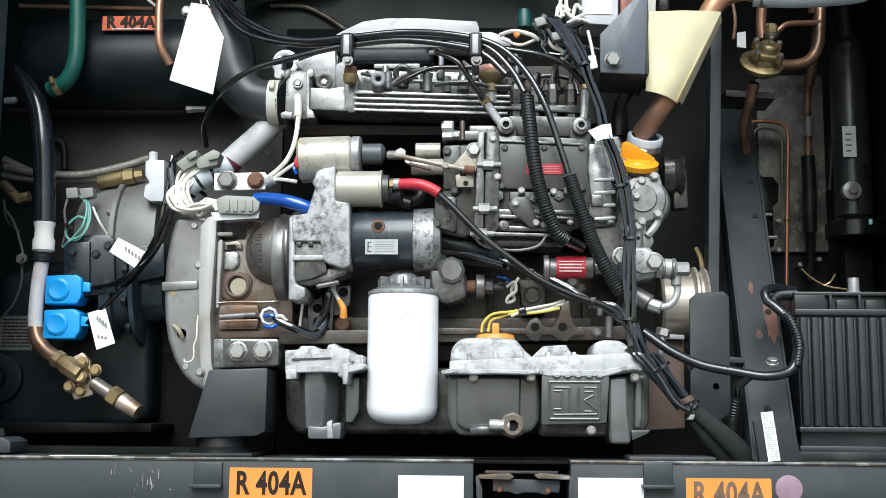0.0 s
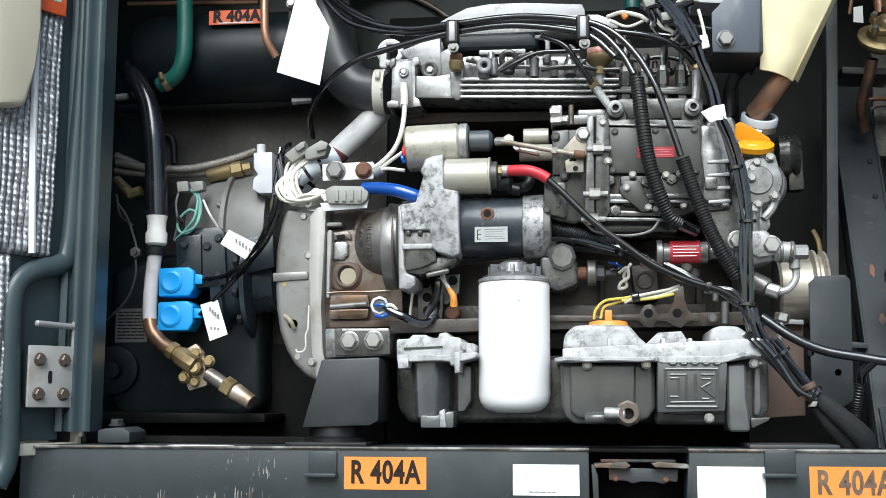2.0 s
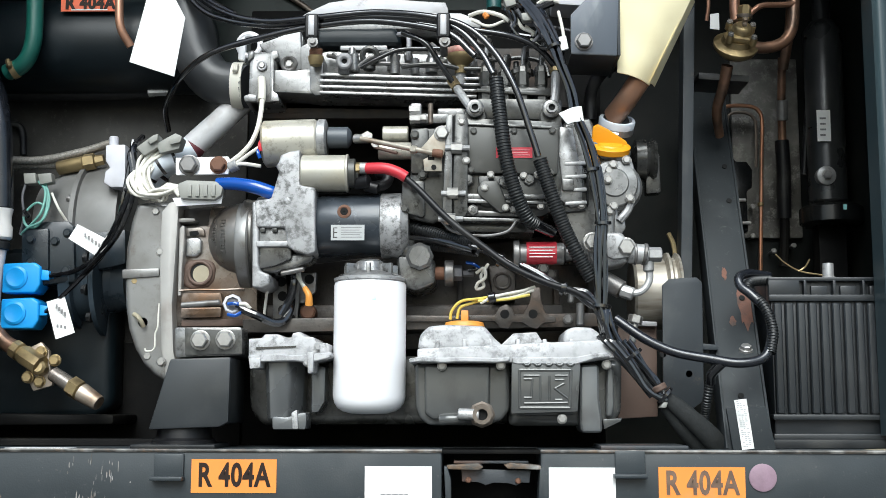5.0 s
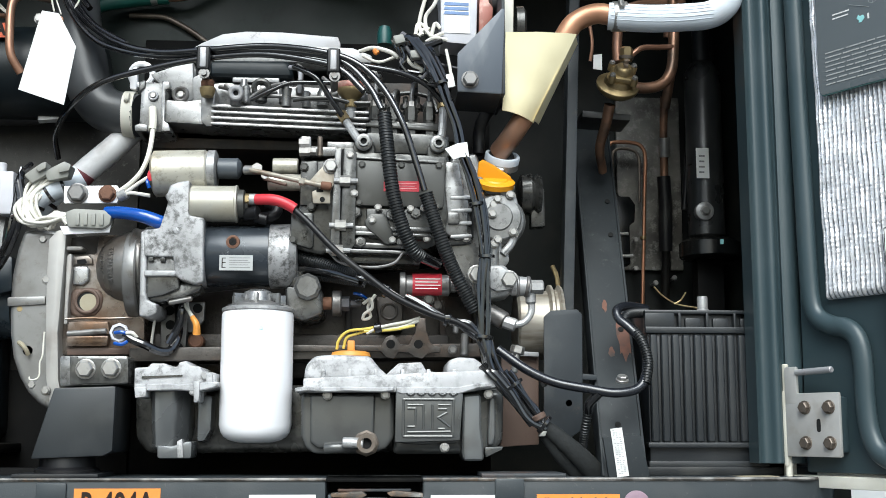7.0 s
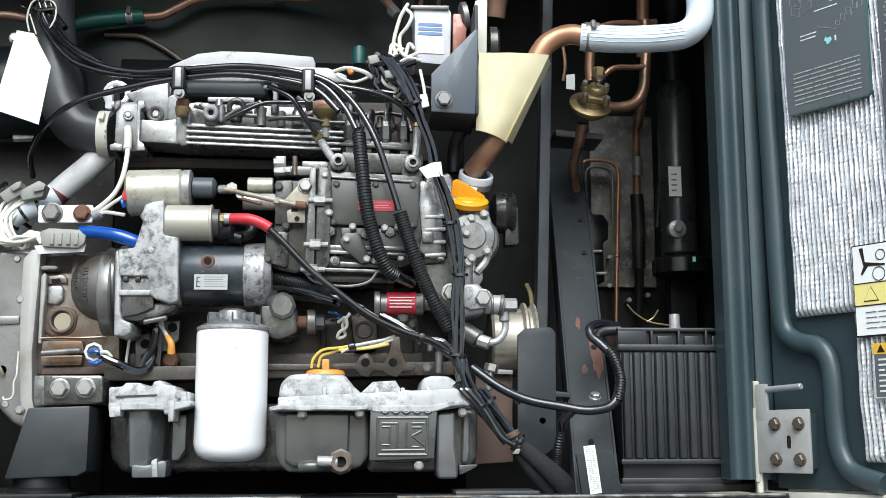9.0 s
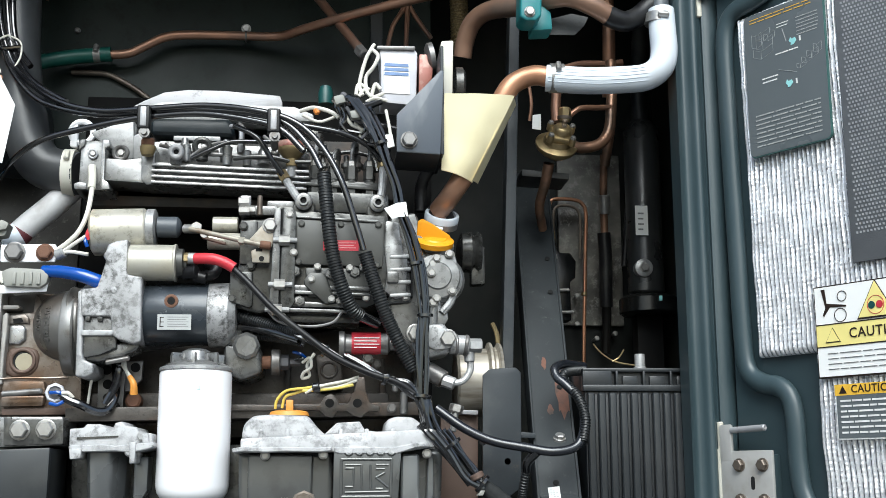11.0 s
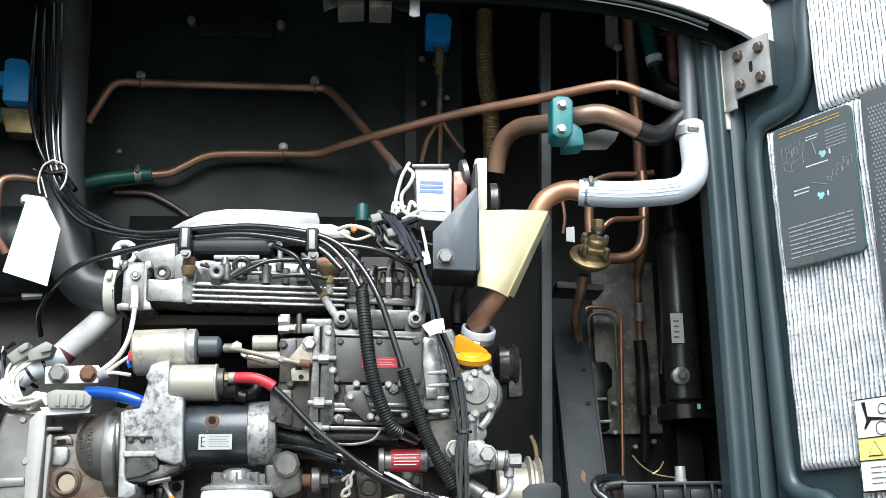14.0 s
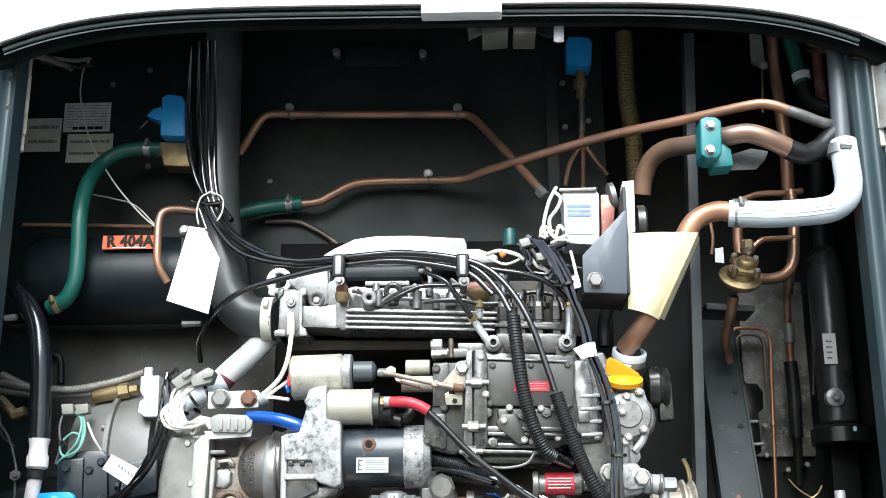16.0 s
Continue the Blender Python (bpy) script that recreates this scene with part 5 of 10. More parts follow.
part("intake_flange", extr([(-0.251, 2.155), (-0.244, 2.161), (-0.214, 2.160), (-0.211, 2.154), (-0.212, 2.079), (-0.252, 2.079)], 1.592, 1.70, 0.003, 2), "cast", man)
part("flange_plate", extr([(-0.218, 2.162), (-0.207, 2.162), (-0.205, 2.151), (-0.212, 2.147), (-0.212, 2.096), (-0.205, 2.091), (-0.202, 2.080), (-0.217, 2.079)], 1.588, 1.70, 0.002), "castlight2", man)
part("flange_lug", extr([(-0.259, 2.089), (-0.250, 2.092), (-0.239, 2.090), (-0.237, 2.079), (-0.257, 2.079)], 1.588, 1.68, 0.003), "cast", man)
part("flange_lug", extr([(-0.255, 2.161), (-0.244, 2.163), (-0.244, 2.151), (-0.253, 2.144)], 1.588, 1.68, 0.003), "cast", man)
part("intake_neck", extr([(-0.213, 2.133), (-0.154, 2.129), (-0.138, 2.099), (-0.138, 2.092), (-0.213, 2.096)], 1.594, 1.70, 0.004, 2), "cast", man)
part("neck_post", extr([(-0.157, 2.157), (-0.134, 2.155), (-0.134, 2.090), (-0.147, 2.089), (-0.156, 2.098)], 1.592, 1.66, 0.004, 2), "cast", man)
part("angled_boss", merge(extr([(-0.245, 2.185), (-0.177, 2.210), (-0.173, 2.143), (-0.188, 2.138), (-0.206, 2.144), (-0.217, 2.163), (-0.232, 2.171)], 1.628, 1.70, 0.004, 2), extr([(-0.175, 2.176), (-0.155, 2.187), (-0.155, 2.135), (-0.173, 2.135)], 1.615, 1.70, 0.003)), "castlight", man)
part("wire_ring", torus((-0.231, 1.588, 2.137), (0, 1, 0), 0.0065, 0.0018, 20, 8), "castpale", man)
bolt(E, (-0.231, 1.590, 2.138), 0.0052)
part("boss_ring", torus((-0.190, 1.600, 2.143), (0, 1, 0), 0.0105, 0.0035, 22, 8), "dullsteel", man)
bolt(E, (-0.190, 1.604, 2.144), 0.006)
part("head_side", merge(extr([(-0.249, 2.103), (0.241, 2.101), (0.240, 2.067), (-0.248, 2.069)], 1.66, 1.82, 0.006), extr([(-0.208, 2.102), (0.110, 2.093), (0.110, 2.076), (-0.207, 2.081)], 1.66, 1.70, 0.006)), "block", E)
bb = part("banjo_fitting", merge(lathe((-0.144, 1.575, 2.145), (0, 0, 1), [(-0.012, 0.009), (-0.004, 0.012), (0.002, 0.0125), (0.004, 0.010)], 16)), "brassgrimy", E)
part("banjo_bolt", lathe((-0.144, 1.575, 2.154), (0, -0.25, 1), [(-0.006, 0.0105), (0.004, 0.0105), (0.007, 0.008)], 12), "rust", bb, "rusty banjo bolt head")
part("ring_terminal", torus((-0.099, 1.572, 2.139), (0, 1, 0.15), 0.0085, 0.0045, 24, 10), "castpale", E, "bright ring with a dark bore")
part("ring_bore", lathe((-0.099, 1.574, 2.139), (0, 1, 0.15), [(0, 0.007), (0.004, 0.007)], 16), "void", E)
part("ring_post", merge(rod((-0.101, 1.590, 2.123), (-0.100, 1.585, 2.136), 0.010, 14), rod((-0.086, 1.600, 2.129), (-0.086, 1.600, 2.159), 0.007, 12)), "cast", E)
part("hub_ring", merge(torus((-0.062, 1.600, 2.156), (0, 1, 0.2), 0.0115, 0.005, 20, 8), rod((-0.063, 1.610, 2.135), (-0.063, 1.610, 2.152), 0.010, 12)), "castdark", E)
part("pillar", lathe((-0.021, 1.590, 2.123), (0, 0, 1), [(0, 0.0075), (0.022, 0.0075), (0.025, 0.0085), (0.030, 0.0085), (0.031, 0.006)], 18), "cast", E)
part("pillar", lathe((0.010, 1.600, 2.125), (0, 0, 1), [(0, 0.007), (0.024, 0.007), (0.026, 0.005)], 18), "cast", E)
part("head_strip", box(-0.113, -0.037, 1.635, 1.66, 2.176, 2.184, 0.002), "castlight", E)
part("cross_pipe", tube([(-0.076, 1.585, 2.132), (-0.046, 1.580, 2.146), (-0.014, 1.580, 2.159), (0.035, 1.585, 2.162), (0.097, 1.590, 2.164)], 0.0036, 12, 6), "cable", E)
part("cross_pipe", tube([(-0.010, 1.585, 2.133), (0.017, 1.580, 2.135), (0.052, 1.580, 2.135), (0.083, 1.585, 2.130), (0.123, 1.590, 2.131)], 0.0038, 10, 6), "castdark", E)
part("drop_pipe", tube([(-0.018, 1.610, 2.194), (-0.005, 1.600, 2.190), (0.000, 1.595, 2.179), (-0.001, 1.595, 2.147)], 0.0038, 10, 6), "castpale", E)
part("lifting_eye", torus((-0.265, 1.660, 2.193), (0, 1, 0.1), 0.018, 0.005, 24, 8), "white", E, "white painted lifting eye")
part("eye_stem", extr([(-0.282, 2.209), (-0.271, 2.215), (-0.271, 2.166), (-0.283, 2.168)], 1.655, 1.668, 0.003), "white", E)
# cylinder head and rocker cover
part("cylinder_head", extr([(-0.235, 2.201), (0.243, 2.199), (0.261, 2.096), (-0.233, 2.098)], 1.70, 1.84, 0.006), "block", E)
part("rocker_cover", extr([(-0.1929, 2.2472), (-0.1734, 2.2590), (-0.1386, 2.2755), (-0.0997, 2.2811), (-0.0395, 2.2809), (0.0562, 2.2744), (0.0607, 2.2631), (0.0604, 2.2394), (-0.1929, 2.2445)], 1.69, 1.83, 0.016, 3), "castpale", E, "pale aluminium rocker cover")
part("rocker_rail", extr([(-0.177, 2.237), (-0.138, 2.251), (0.082, 2.248), (0.115, 2.235), (0.115, 2.222), (-0.176, 2.220)], 1.665, 1.72, 0.004), "castlight", E)
part("rocker_dark", extr([(-0.155, 2.219), (-0.022, 2.222), (-0.013, 2.190), (-0.155, 2.191)], 1.655, 1.70, 0.012, 3), "blacksoft", E, "black breather box")
part("head_ledge", extr([(-0.226, 2.184), (-0.212, 2.199), (-0.174, 2.205), (-0.173, 2.178), (-0.211, 2.172)], 1.645, 1.72, 0.006), "cast", E)
for k, p in enumerate(((-0.093, 1.630, 2.156), (-0.027, 1.630, 2.154), (0.035, 1.630, 2.150), (0.098, 1.630, 2.146))):
    part("injector_sleeve", lathe((p[0], p[1], p[2] - 0.014), (0, 0, 1), [(0, 0.0095), (0.022, 0.0095), (0.026, 0.007), (0.036, 0.005)], 16), "cast", E)
for p in ((-0.071, 1.620, 2.163), (-0.002, 1.620, 2.164), (0.054, 1.620, 2.158)):
    part("glow_plug", rod(p, (p[0], p[1] + .03, p[2] - 0.012), 0.007, 12), "steel", E)
for pts in ([(-0.123, 1.625, 2.168), (-0.105, 1.620, 2.150)], [(-0.083, 1.600, 2.136), (-0.056, 1.600, 2.155), (-0.019, 1.610, 2.167), (0.109, 1.620, 2.173)], [(-0.078, 1.610, 2.145), (-0.038, 1.610, 2.146), (0.018, 1.610, 2.142), (0.073, 1.610, 2.140)], [(-0.006, 1.630, 2.204), (0.000, 1.615, 2.193), (0.001, 1.615, 2.163)], [(-0.133, 1.630, 2.166), (-0.084, 1.615, 2.152), (-0.038, 1.620, 2.155)], [(0.035, 1.620, 2.181), (0.054, 1.610, 2.165), (0.091, 1.610, 2.161), (0.137, 1.600, 2.162)]):
    part("fuel_line", tube(pts, 0.0035, 8, 6), "dullsteel", E)
cw = part("banjo_union", lathe((0.082, 1.590, 2.135), (0, 0, 1), [(-0.012, 0.009), (0.000, 0.010), (0.003, 0.013), (0.010, 0.020), (0.014, 0.0225), (0.018, 0.0225)], 24), "brass", E, "brass union with a red cap")
part("cap", lathe((0.082, 1.590, 2.153), (0, 0, 1), [(0, 0.0228), (0.006, 0.0232), (0.010, 0.0215), (0.013, 0.012)], 28), "copperred", cw, "glossy red-brown cap")
part("union_post", rod((0.082, 1.592, 2.104), (0.082, 1.592, 2.126), 0.0085, 14), "castlight", cw)
bolt(E, (0.116, 1.585, 2.178), 0.007)

# fuel injection pump
ip = part("injection_pump", merge(extr([(0.065, 2.028), (0.089, 2.037), (0.236, 2.031), (0.233, 1.899), (0.202, 1.885), (0.091, 1.885), (0.065, 1.902)], 1.525, 1.68, 0.006, 2)), "castdark", E, "dark grey fuel injection pump")
part("cover_plate", extr([(0.092, 2.021), (0.230, 2.017), (0.226, 1.946), (0.094, 1.949)], 1.510, 1.54, 0.004, 2), "pump", ip)
for p in ((0.102, 1.510, 2.012), (0.219, 1.510, 2.012), (0.162, 1.510, 2.012), (0.098, 1.510, 1.953), (0.217, 1.510, 1.949)):
    bolt(E, p, 0.0045, material="castdark")
rl0, rl1 = (0.135, 1.508, 1.987), (0.189, 1.508, 1.971)
rlab = part("red_label", card(rl0[0], rl1[0], rl1[2], rl0[2], 1.5095), "redlabel", ip, "red label")
for k in range(3):
    part("print", card(rl0[0] + .007, rl1[0] - .004 - 0.003 * (k % 2), rl0[2] - 0.0045 - 0.0038 * k, rl0[2] - 0.0036 - 0.0038 * k, 1.5085, 0.0004), "redprint", ip)
part("pump_lower", merge(extr([(0.108, 1.946), (0.211, 1.944), (0.205, 1.897), (0.113, 1.899)], 1.512, 1.56, 0.006, 2), extr([(0.106, 1.924), (0.115, 1.936), (0.138, 1.936), (0.152, 1.901), (0.148, 1.888), (0.140, 1.888), (0.109, 1.915)], 1.503, 1.53, 0.004)), "pump", ip)
part("pump_rail", merge(extr([(0.065, 1.895), (0.180, 1.890), (0.180, 1.883), (0.065, 1.885)], 1.512, 1.56, 0.003), extr([(0.082, 1.918), (0.211, 1.916), (0.210, 1.909), (0.082, 1.909)], 1.508, 1.56, 0.003)), "castmid", ip)
for p in ((0.127, 1.505, 1.945), (0.196, 1.505, 1.945), (0.118, 1.502, 1.925), (0.149, 1.502, 1.895), (0.176, 1.508, 1.944), (0.099, 1.510, 1.894), (0.201, 1.512, 1.899), (0.161, 1.512, 1.894)):
    bolt(E, p, 0.0048, material="steel")
fl = part("pump_flange", extr([(0.074, 2.037), (0.088, 2.037), (0.094, 2.028), (0.093, 1.889), (0.084, 1.874), (0.073, 1.876), (0.071, 1.923)], 1.503, 1.66, 0.003, 2), "castdark", ip)
part("gasket_edge", extr([(0.071, 2.034), (0.076, 2.037), (0.074, 1.879), (0.070, 1.881)], 1.506, 1.66, 0.0005), "void", ip)
part("governor_flange", extr([(0.061, 2.033), (0.071, 2.036), (0.070, 1.879), (0.061, 1.873), (0.055, 1.879), (0.058, 1.940)], 1.500, 1.66, 0.002, 2), "castmid", ip)
for p in ((0.078, 1.498, 1.984), (0.072, 1.498, 1.916), (0.068, 1.498, 1.878)):
    sn = part("stud_nut", lathe((p[0] - 0.009, 1.498, p[2]), (1, 0, 0), [(0, 0.0085), (0.016, 0.0085)], 6), "steel", ip)
    part("stud_end", lathe((p[0] - 0.018, 1.498, p[2]), (1, 0, 0), [(0, 0.004), (0.036, 0.004)], 10), "castlight", sn)
for p in ((0.091, 1.503, 1.966), (0.084, 1.503, 2.025), (0.076, 1.503, 1.868)):
    bolt(E, p, 0.005, material="steel")
part("lower_bar", extr([(0.093, 1.909), (0.208, 1.905), (0.208, 1.901), (0.093, 1.903)], 1.506, 1.54, 0.0015), "castmid", ip)
part("lower_lip", extr([(0.072, 1.882), (0.179, 1.879), (0.183, 1.874), (0.072, 1.876)], 1.503, 1.54, 0.0015), "castmid", ip)
part("lower_web", extr([(0.064, 1.878), (0.193, 1.875), (0.192, 1.861), (0.063, 1.863)], 1.525, 1.60, 0.003), "castdark", ip)
for p in ((0.147, 1.504, 1.935), (0.184, 1.506, 1.938), (0.093, 1.508, 1.939), (0.101, 1.507, 1.893)):
    part("dark_plug", lathe((p[0], p[1] + 0.01, p[2]), (0, -1, 0), [(0, 0.0090), (0.007, 0.0090), (0.0085, 0.0072), (0.0085, 0.0045), (0.012, 0.0042)], 6), "castmid", ip)
part("cover_lip", extr([(0.094, 2.024), (0.219, 2.019), (0.219, 2.015), (0.094, 2.021)], 1.507, 1.53, 0.001), "castmid", ip)
gv = part("governor_housing", merge(extr([(0.0071, 2.0250), (0.0646, 2.0250), (0.0656, 1.8857), (0.0398, 1.8769), (0.0004, 1.8869), (-0.0048, 1.9032), (-0.0045, 1.9374), (0.0064, 1.9497)], 1.537, 1.68, 0.006, 3), extr([(-0.0056, 1.9395), (0.0286, 1.9403), (0.0295, 1.8886), (0.0249, 1.8841), (-0.0053, 1.8938)], 1.526, 1.60, 0.004, 2), extr([(0.0080, 2.0222), (0.0340, 2.0223), (0.0347, 1.9520), (0.0073, 1.9518)], 1.530, 1.60, 0.004, 2)), "castdark", E, "dark governor housing")
for p in ((0.0256, 1.529, 1.9497), (0.0148, 1.525, 1.9298), (0.0133, 1.529, 2.0109), (-0.0014, 1.525, 1.8976)):
    bolt(E, p, 0.0058, material="castdark")
part("governor_hose", tube([(-0.0655, 1.545, 1.9414), (-0.0516, 1.540, 1.9343), (-0.0323, 1.540, 1.9378), (-0.0278, 1.545, 1.9504), (-0.0427, 1.555, 1.9578)], 0.0085, 12, 6), "rubber", E, "black rubber elbow by the starter terminal")
lev = part("stop_lever", merge(extr([(0.022, 1.983), (0.051, 2.017), (0.061, 2.020), (0.067, 2.011), (0.065, 1.994), (0.055, 1.968), (0.055, 1.950), (0.029, 1.950), (0.027, 1.968), (0.048, 1.978)], 1.503, 1.508, 0.0015)), "leverpale", E, "pale plated stop lever")
bolt(E, (0.055, 1.503, 2.007), 0.010)
part("lever_hole", lathe((0.043, 1.502, 1.956), (0, 1, 0), [(0, 0.004), (0.001, 0.004)], 12), "void", lev)
part("slot_hole", box(0.034, 0.044, 1.5022, 1.504, 1.967, 1.972, 0.0005), "void", lev)
part("top_block", merge(extr([(0.006, 2.045), (0.064, 2.044), (0.066, 2.030), (0.006, 2.028)], 1.53, 1.62, 0.003), extr([(0.007, 2.058), (0.024, 2.058), (0.024, 2.033), (0.005, 2.033)], 1.52, 1.56, 0.003), extr([(0.047, 2.055), (0.108, 2.055), (0.108, 2.039), (0.047, 2.039)], 1.54, 1.62, 0.003)), "castmid", E)
for p in ((0.013, 1.525, 2.049), (0.023, 1.525, 2.036), (0.014, 1.522, 2.034)):
    part("link_nut", lathe((p[0] - 0.008, p[1], p[2]), (1, 0, 0), [(0, 0.007), (0.016, 0.007)], 6), "steel", E)
part("adjust_screw", rod((0.037, 1.530, 2.028), (0.037, 1.530, 2.060), 0.0042), "plugbrown", E)
part("fuel_solenoid", rod((-0.038, 1.570, 2.021), (0.002, 1.570, 2.021), 0.013, 20), "solenoid", E)
part("governor_spring_case", merge(rod((-0.043, 1.550, 1.991), (0.012, 1.550, 1.991), 0.013, 20), rod((0.012, 1.550, 1.991), (0.020, 1.550, 1.991), 0.016, 8)), "solenoid", E)
# pump outlets
for k, (p0, p1, p2) in enumerate((((0.071, 1.550, 2.098), (0.094, 1.530, 2.058), (0.104, 1.525, 2.050)), ((0.228, 1.550, 2.122), (0.225, 1.530, 2.072), (0.219, 1.525, 2.049)))):
    u = part("line_union", tube([p0, p1, p2], 0.0065, 10, 5), "castlight", E)
    part("union_nut", merge(lathe(p0, Vector(p1) - Vector(p0), [(-0.006, 0.009), (0.012, 0.009)], 6)), "brass", u)
    part("banjo", lathe((p2[0], 1.532, p2[2]), (0, -1, 0), [(0, 0.0135), (0.012, 0.0135), (0.013, 0.012), (0.013, 0.008), (0.020, 0.008), (0.020, 0.005), (0.012, 0.005)], 20), "cast", u)
    part("socket", lathe((p2[0], 1.5165, p2[2]), (0, -1, 0), [(0, 0.0049), (0.0005, 0.0049)], 6), "void", u)
    part("union_boss", lathe((p2[0], 1.56, p2[2] - 0.010), (0, -1, 0), [(0, 0.018), (0.026, 0.018), (0.028, 0.016)], 20), "castdark", u)
for i in range(4):
    x = 0.121 + i * 0.0285
    za, zb, zc = 2.057, 2.092, 2.118
    dv = part("delivery_valve", merge(rod((x, 1.565, za), (x, 1.565, zb), 0.0115, 6, 0.001), rod((x, 1.565, zb + 0.003), (x, 1.565, zc), 0.0100, 6, 0.001), rod((x, 1.565, zb - 0.002), (x, 1.565, zb + 0.004), 0.0085, 16, 0.001)), "castdark", E)
    h = (0.052, 0.028, 0.040, 0.046)[i]
    part("injector_pipe", tube([(x, 1.565, zc), (x + 0.001, 1.566, zc + h * 0.6), (x + 0.004, 1.574, zc + h), (x + 0.008, 1.592, zc + h + 0.003), (x + 0.006, 1.615, zc + h - 0.012), (x - 0.010, 1.64, zc + h - 0.03)], 0.0036, 10, 6), "cast", dv)
    part("pipe_nut", lathe((x, 1.565, zc - 0.002), (0, 0, 1), [(0, 0.0078), (0.010, 0.0078), (0.012, 0.0055)], 6), "steel", dv)
for k in range(5):
    xk = 0.132 + k * 0.019
    part("head_stud", merge(rod((xk, 1.615, 2.123), (xk, 1.615, 2.150), 0.0045, 10), rod((xk, 1.615, 2.128), (xk, 1.615, 2.137), 0.0085, 6)), "dullsteel", E)
part("return_line", tube([(0.106, 1.600, 2.154), (0.141, 1.605, 2.149), (0.176, 1.605, 2.153), (0.211, 1.600, 2.144), (0.220, 1.590, 2.117)], 0.0036, 8, 6), "castdark", E)
part("clamp_bar", extr([(0.107, 2.089), (0.215, 2.083), (0.215, 2.077), (0.107, 2.083)], 1.551, 1.60, 0.001), "castdark", E)
part("outlet_body", extr([(0.108, 2.071), (0.237, 2.069), (0.236, 2.036), (0.108, 2.038)], 1.54, 1.66, 0.005), "castdark", E)
part("outlet_ledge", extr([(0.113, 2.094), (0.232, 2.090), (0.232, 2.077), (0.113, 2.081)], 1.555, 1.62, 0.003), "castdark", E)
part("drip_wire", tube([(0.055, 1.510, 1.876), (0.074, 1.500, 1.859), (0.116, 1.500, 1.853), (0.150, 1.500, 1.859), (0.165, 1.505, 1.876)], 0.0022, 8, 6), "dullsteel", E)

# timing case at the pulley end
tc = part("timing_case", merge(extr([(0.236, 2.032), (0.279, 2.041), (0.299, 1.987), (0.326, 1.982), (0.338, 1.960), (0.335, 1.907), (0.316, 1.881), (0.307, 1.828), (0.238, 1.828), (0.235, 1.898)], 1.54, 1.74, 0.008, 3), extr([(0.234, 1.974), (0.270, 1.972), (0.271, 1.895), (0.235, 1.892)], 1.53, 1.56, 0.005)), "castmid", E, "grey cast timing case")
part("case_rim", tube([(0.317, 1.535, 1.977), (0.333, 1.535, 1.970), (0.338, 1.535, 1.944), (0.335, 1.535, 1.903), (0.319, 1.535, 1.880)], 0.006, 8, 6), "castlight", tc)
part("case_dome", lathe((0.316, 1.545, 1.933), (0, -1, 0), [(0, 0.040), (0.006, 0.036), (0.010, 0.024)], 24), "cast", tc)
for p in ((0.332, 1.532, 1.971), (0.336, 1.532, 1.911), (0.302, 1.530, 1.939), (0.305, 1.530, 1.895), (0.244, 1.528, 1.960), (0.262, 1.528, 1.904), (0.247, 1.528, 1.919), (0.251, 1.538, 1.993), (0.304, 1.530, 1.956)):
    bolt(E, p, 0.006)
for i, z in enumerate((320, 345, 370, 395)):
    part("case_rib", extr([(0.238, 1.967), (0.270, 1.969), (0.270, 1.963), (0.237, 1.962)], 1.520, 1.56, 0.002) if i == 0 else warp(extr([(0.238, 1.967), (0.270, 1.969), (0.270, 1.963), (0.237, 1.962)], 1.520, 1.56, 0.002), Matrix.Translation((0, 0, -0.02 * i))), "castlight", tc)
part("case_block", extr([(0.233, 1.941), (0.251, 1.941), (0.251, 1.923), (0.233, 1.923)], 1.514, 1.56, 0.003), "castmid", tc)
part("case_step", extr([(0.231, 2.022), (0.251, 2.020), (0.258, 1.974), (0.265, 1.961), (0.263, 1.902), (0.246, 1.898), (0.229, 1.911), (0.233, 1.940), (0.227, 1.992)], 1.522, 1.60, 0.004), "cast", tc)
part("case_groove", box(0.270, 0.273, 1.524, 1.56, 1.903, 1.971, 0), "void", tc)
part("case_cover", merge(lathe((0.312, 1.535, 1.937), (0, -1, 0), [(-0.01, 0.036), (0.004, 0.036), (0.006, 0.034), (0.007, 0.022), (0.010, 0.020)], 32)), "cast", tc, "round cast cover")
for p in ((0.330, 1.526, 1.971), (0.334, 1.526, 1.913), (0.310, 1.526, 1.964), (0.310, 1.526, 1.901), (0.302, 1.522, 1.940)):
    bolt(E, p, 0.0058)
part("case_tail", extr([(0.307, 1.901), (0.317, 1.900), (0.318, 1.882), (0.328, 1.882), (0.329, 1.870), (0.322, 1.860), (0.307, 1.865)], 1.536, 1.58, 0.003), "cast", tc)
capm = part("oil_cap", merge(lathe((0.308, 1.545, 1.991), (0.05, -0.5, 0.86), [(-0.004, 0.026), (-0.002, 0.030), (0.006, 0.031), (0.008, 0.028), (0.008, 0.020), (0.010, 0.018)], 36), warp(extr([(-0.030, -0.006), (0.027, -0.006), (0.024, 0.004), (-0.004, 0.022), (-0.020, 0.030), (-0.027, 0.026)], -0.004, 0.004, 0.002), Matrix.Translation((0.309, 1.545, 2.000)) @ Matrix.Rotation(0.35, 4, "X"))), "yellow", E, "orange-yellow oil filler cap with a finger grip")
part("filler_neck", lathe((0.311, 1.565, 1.979), (0.05, -0.5, 0.86), [(-0.03, 0.024), (0.006, 0.024), (0.010, 0.029), (0.016, 0.029)], 28), "castlight", E)
# water neck where the copper pipe enters
nk = (0.323, 1.580, 2.055)
part("water_neck", tube([(0.311, 1.640, 2.015), (0.319, 1.610, 2.035), (0.324, 1.575, 2.046)], 0.0245, 24, 6), "rubber", E)
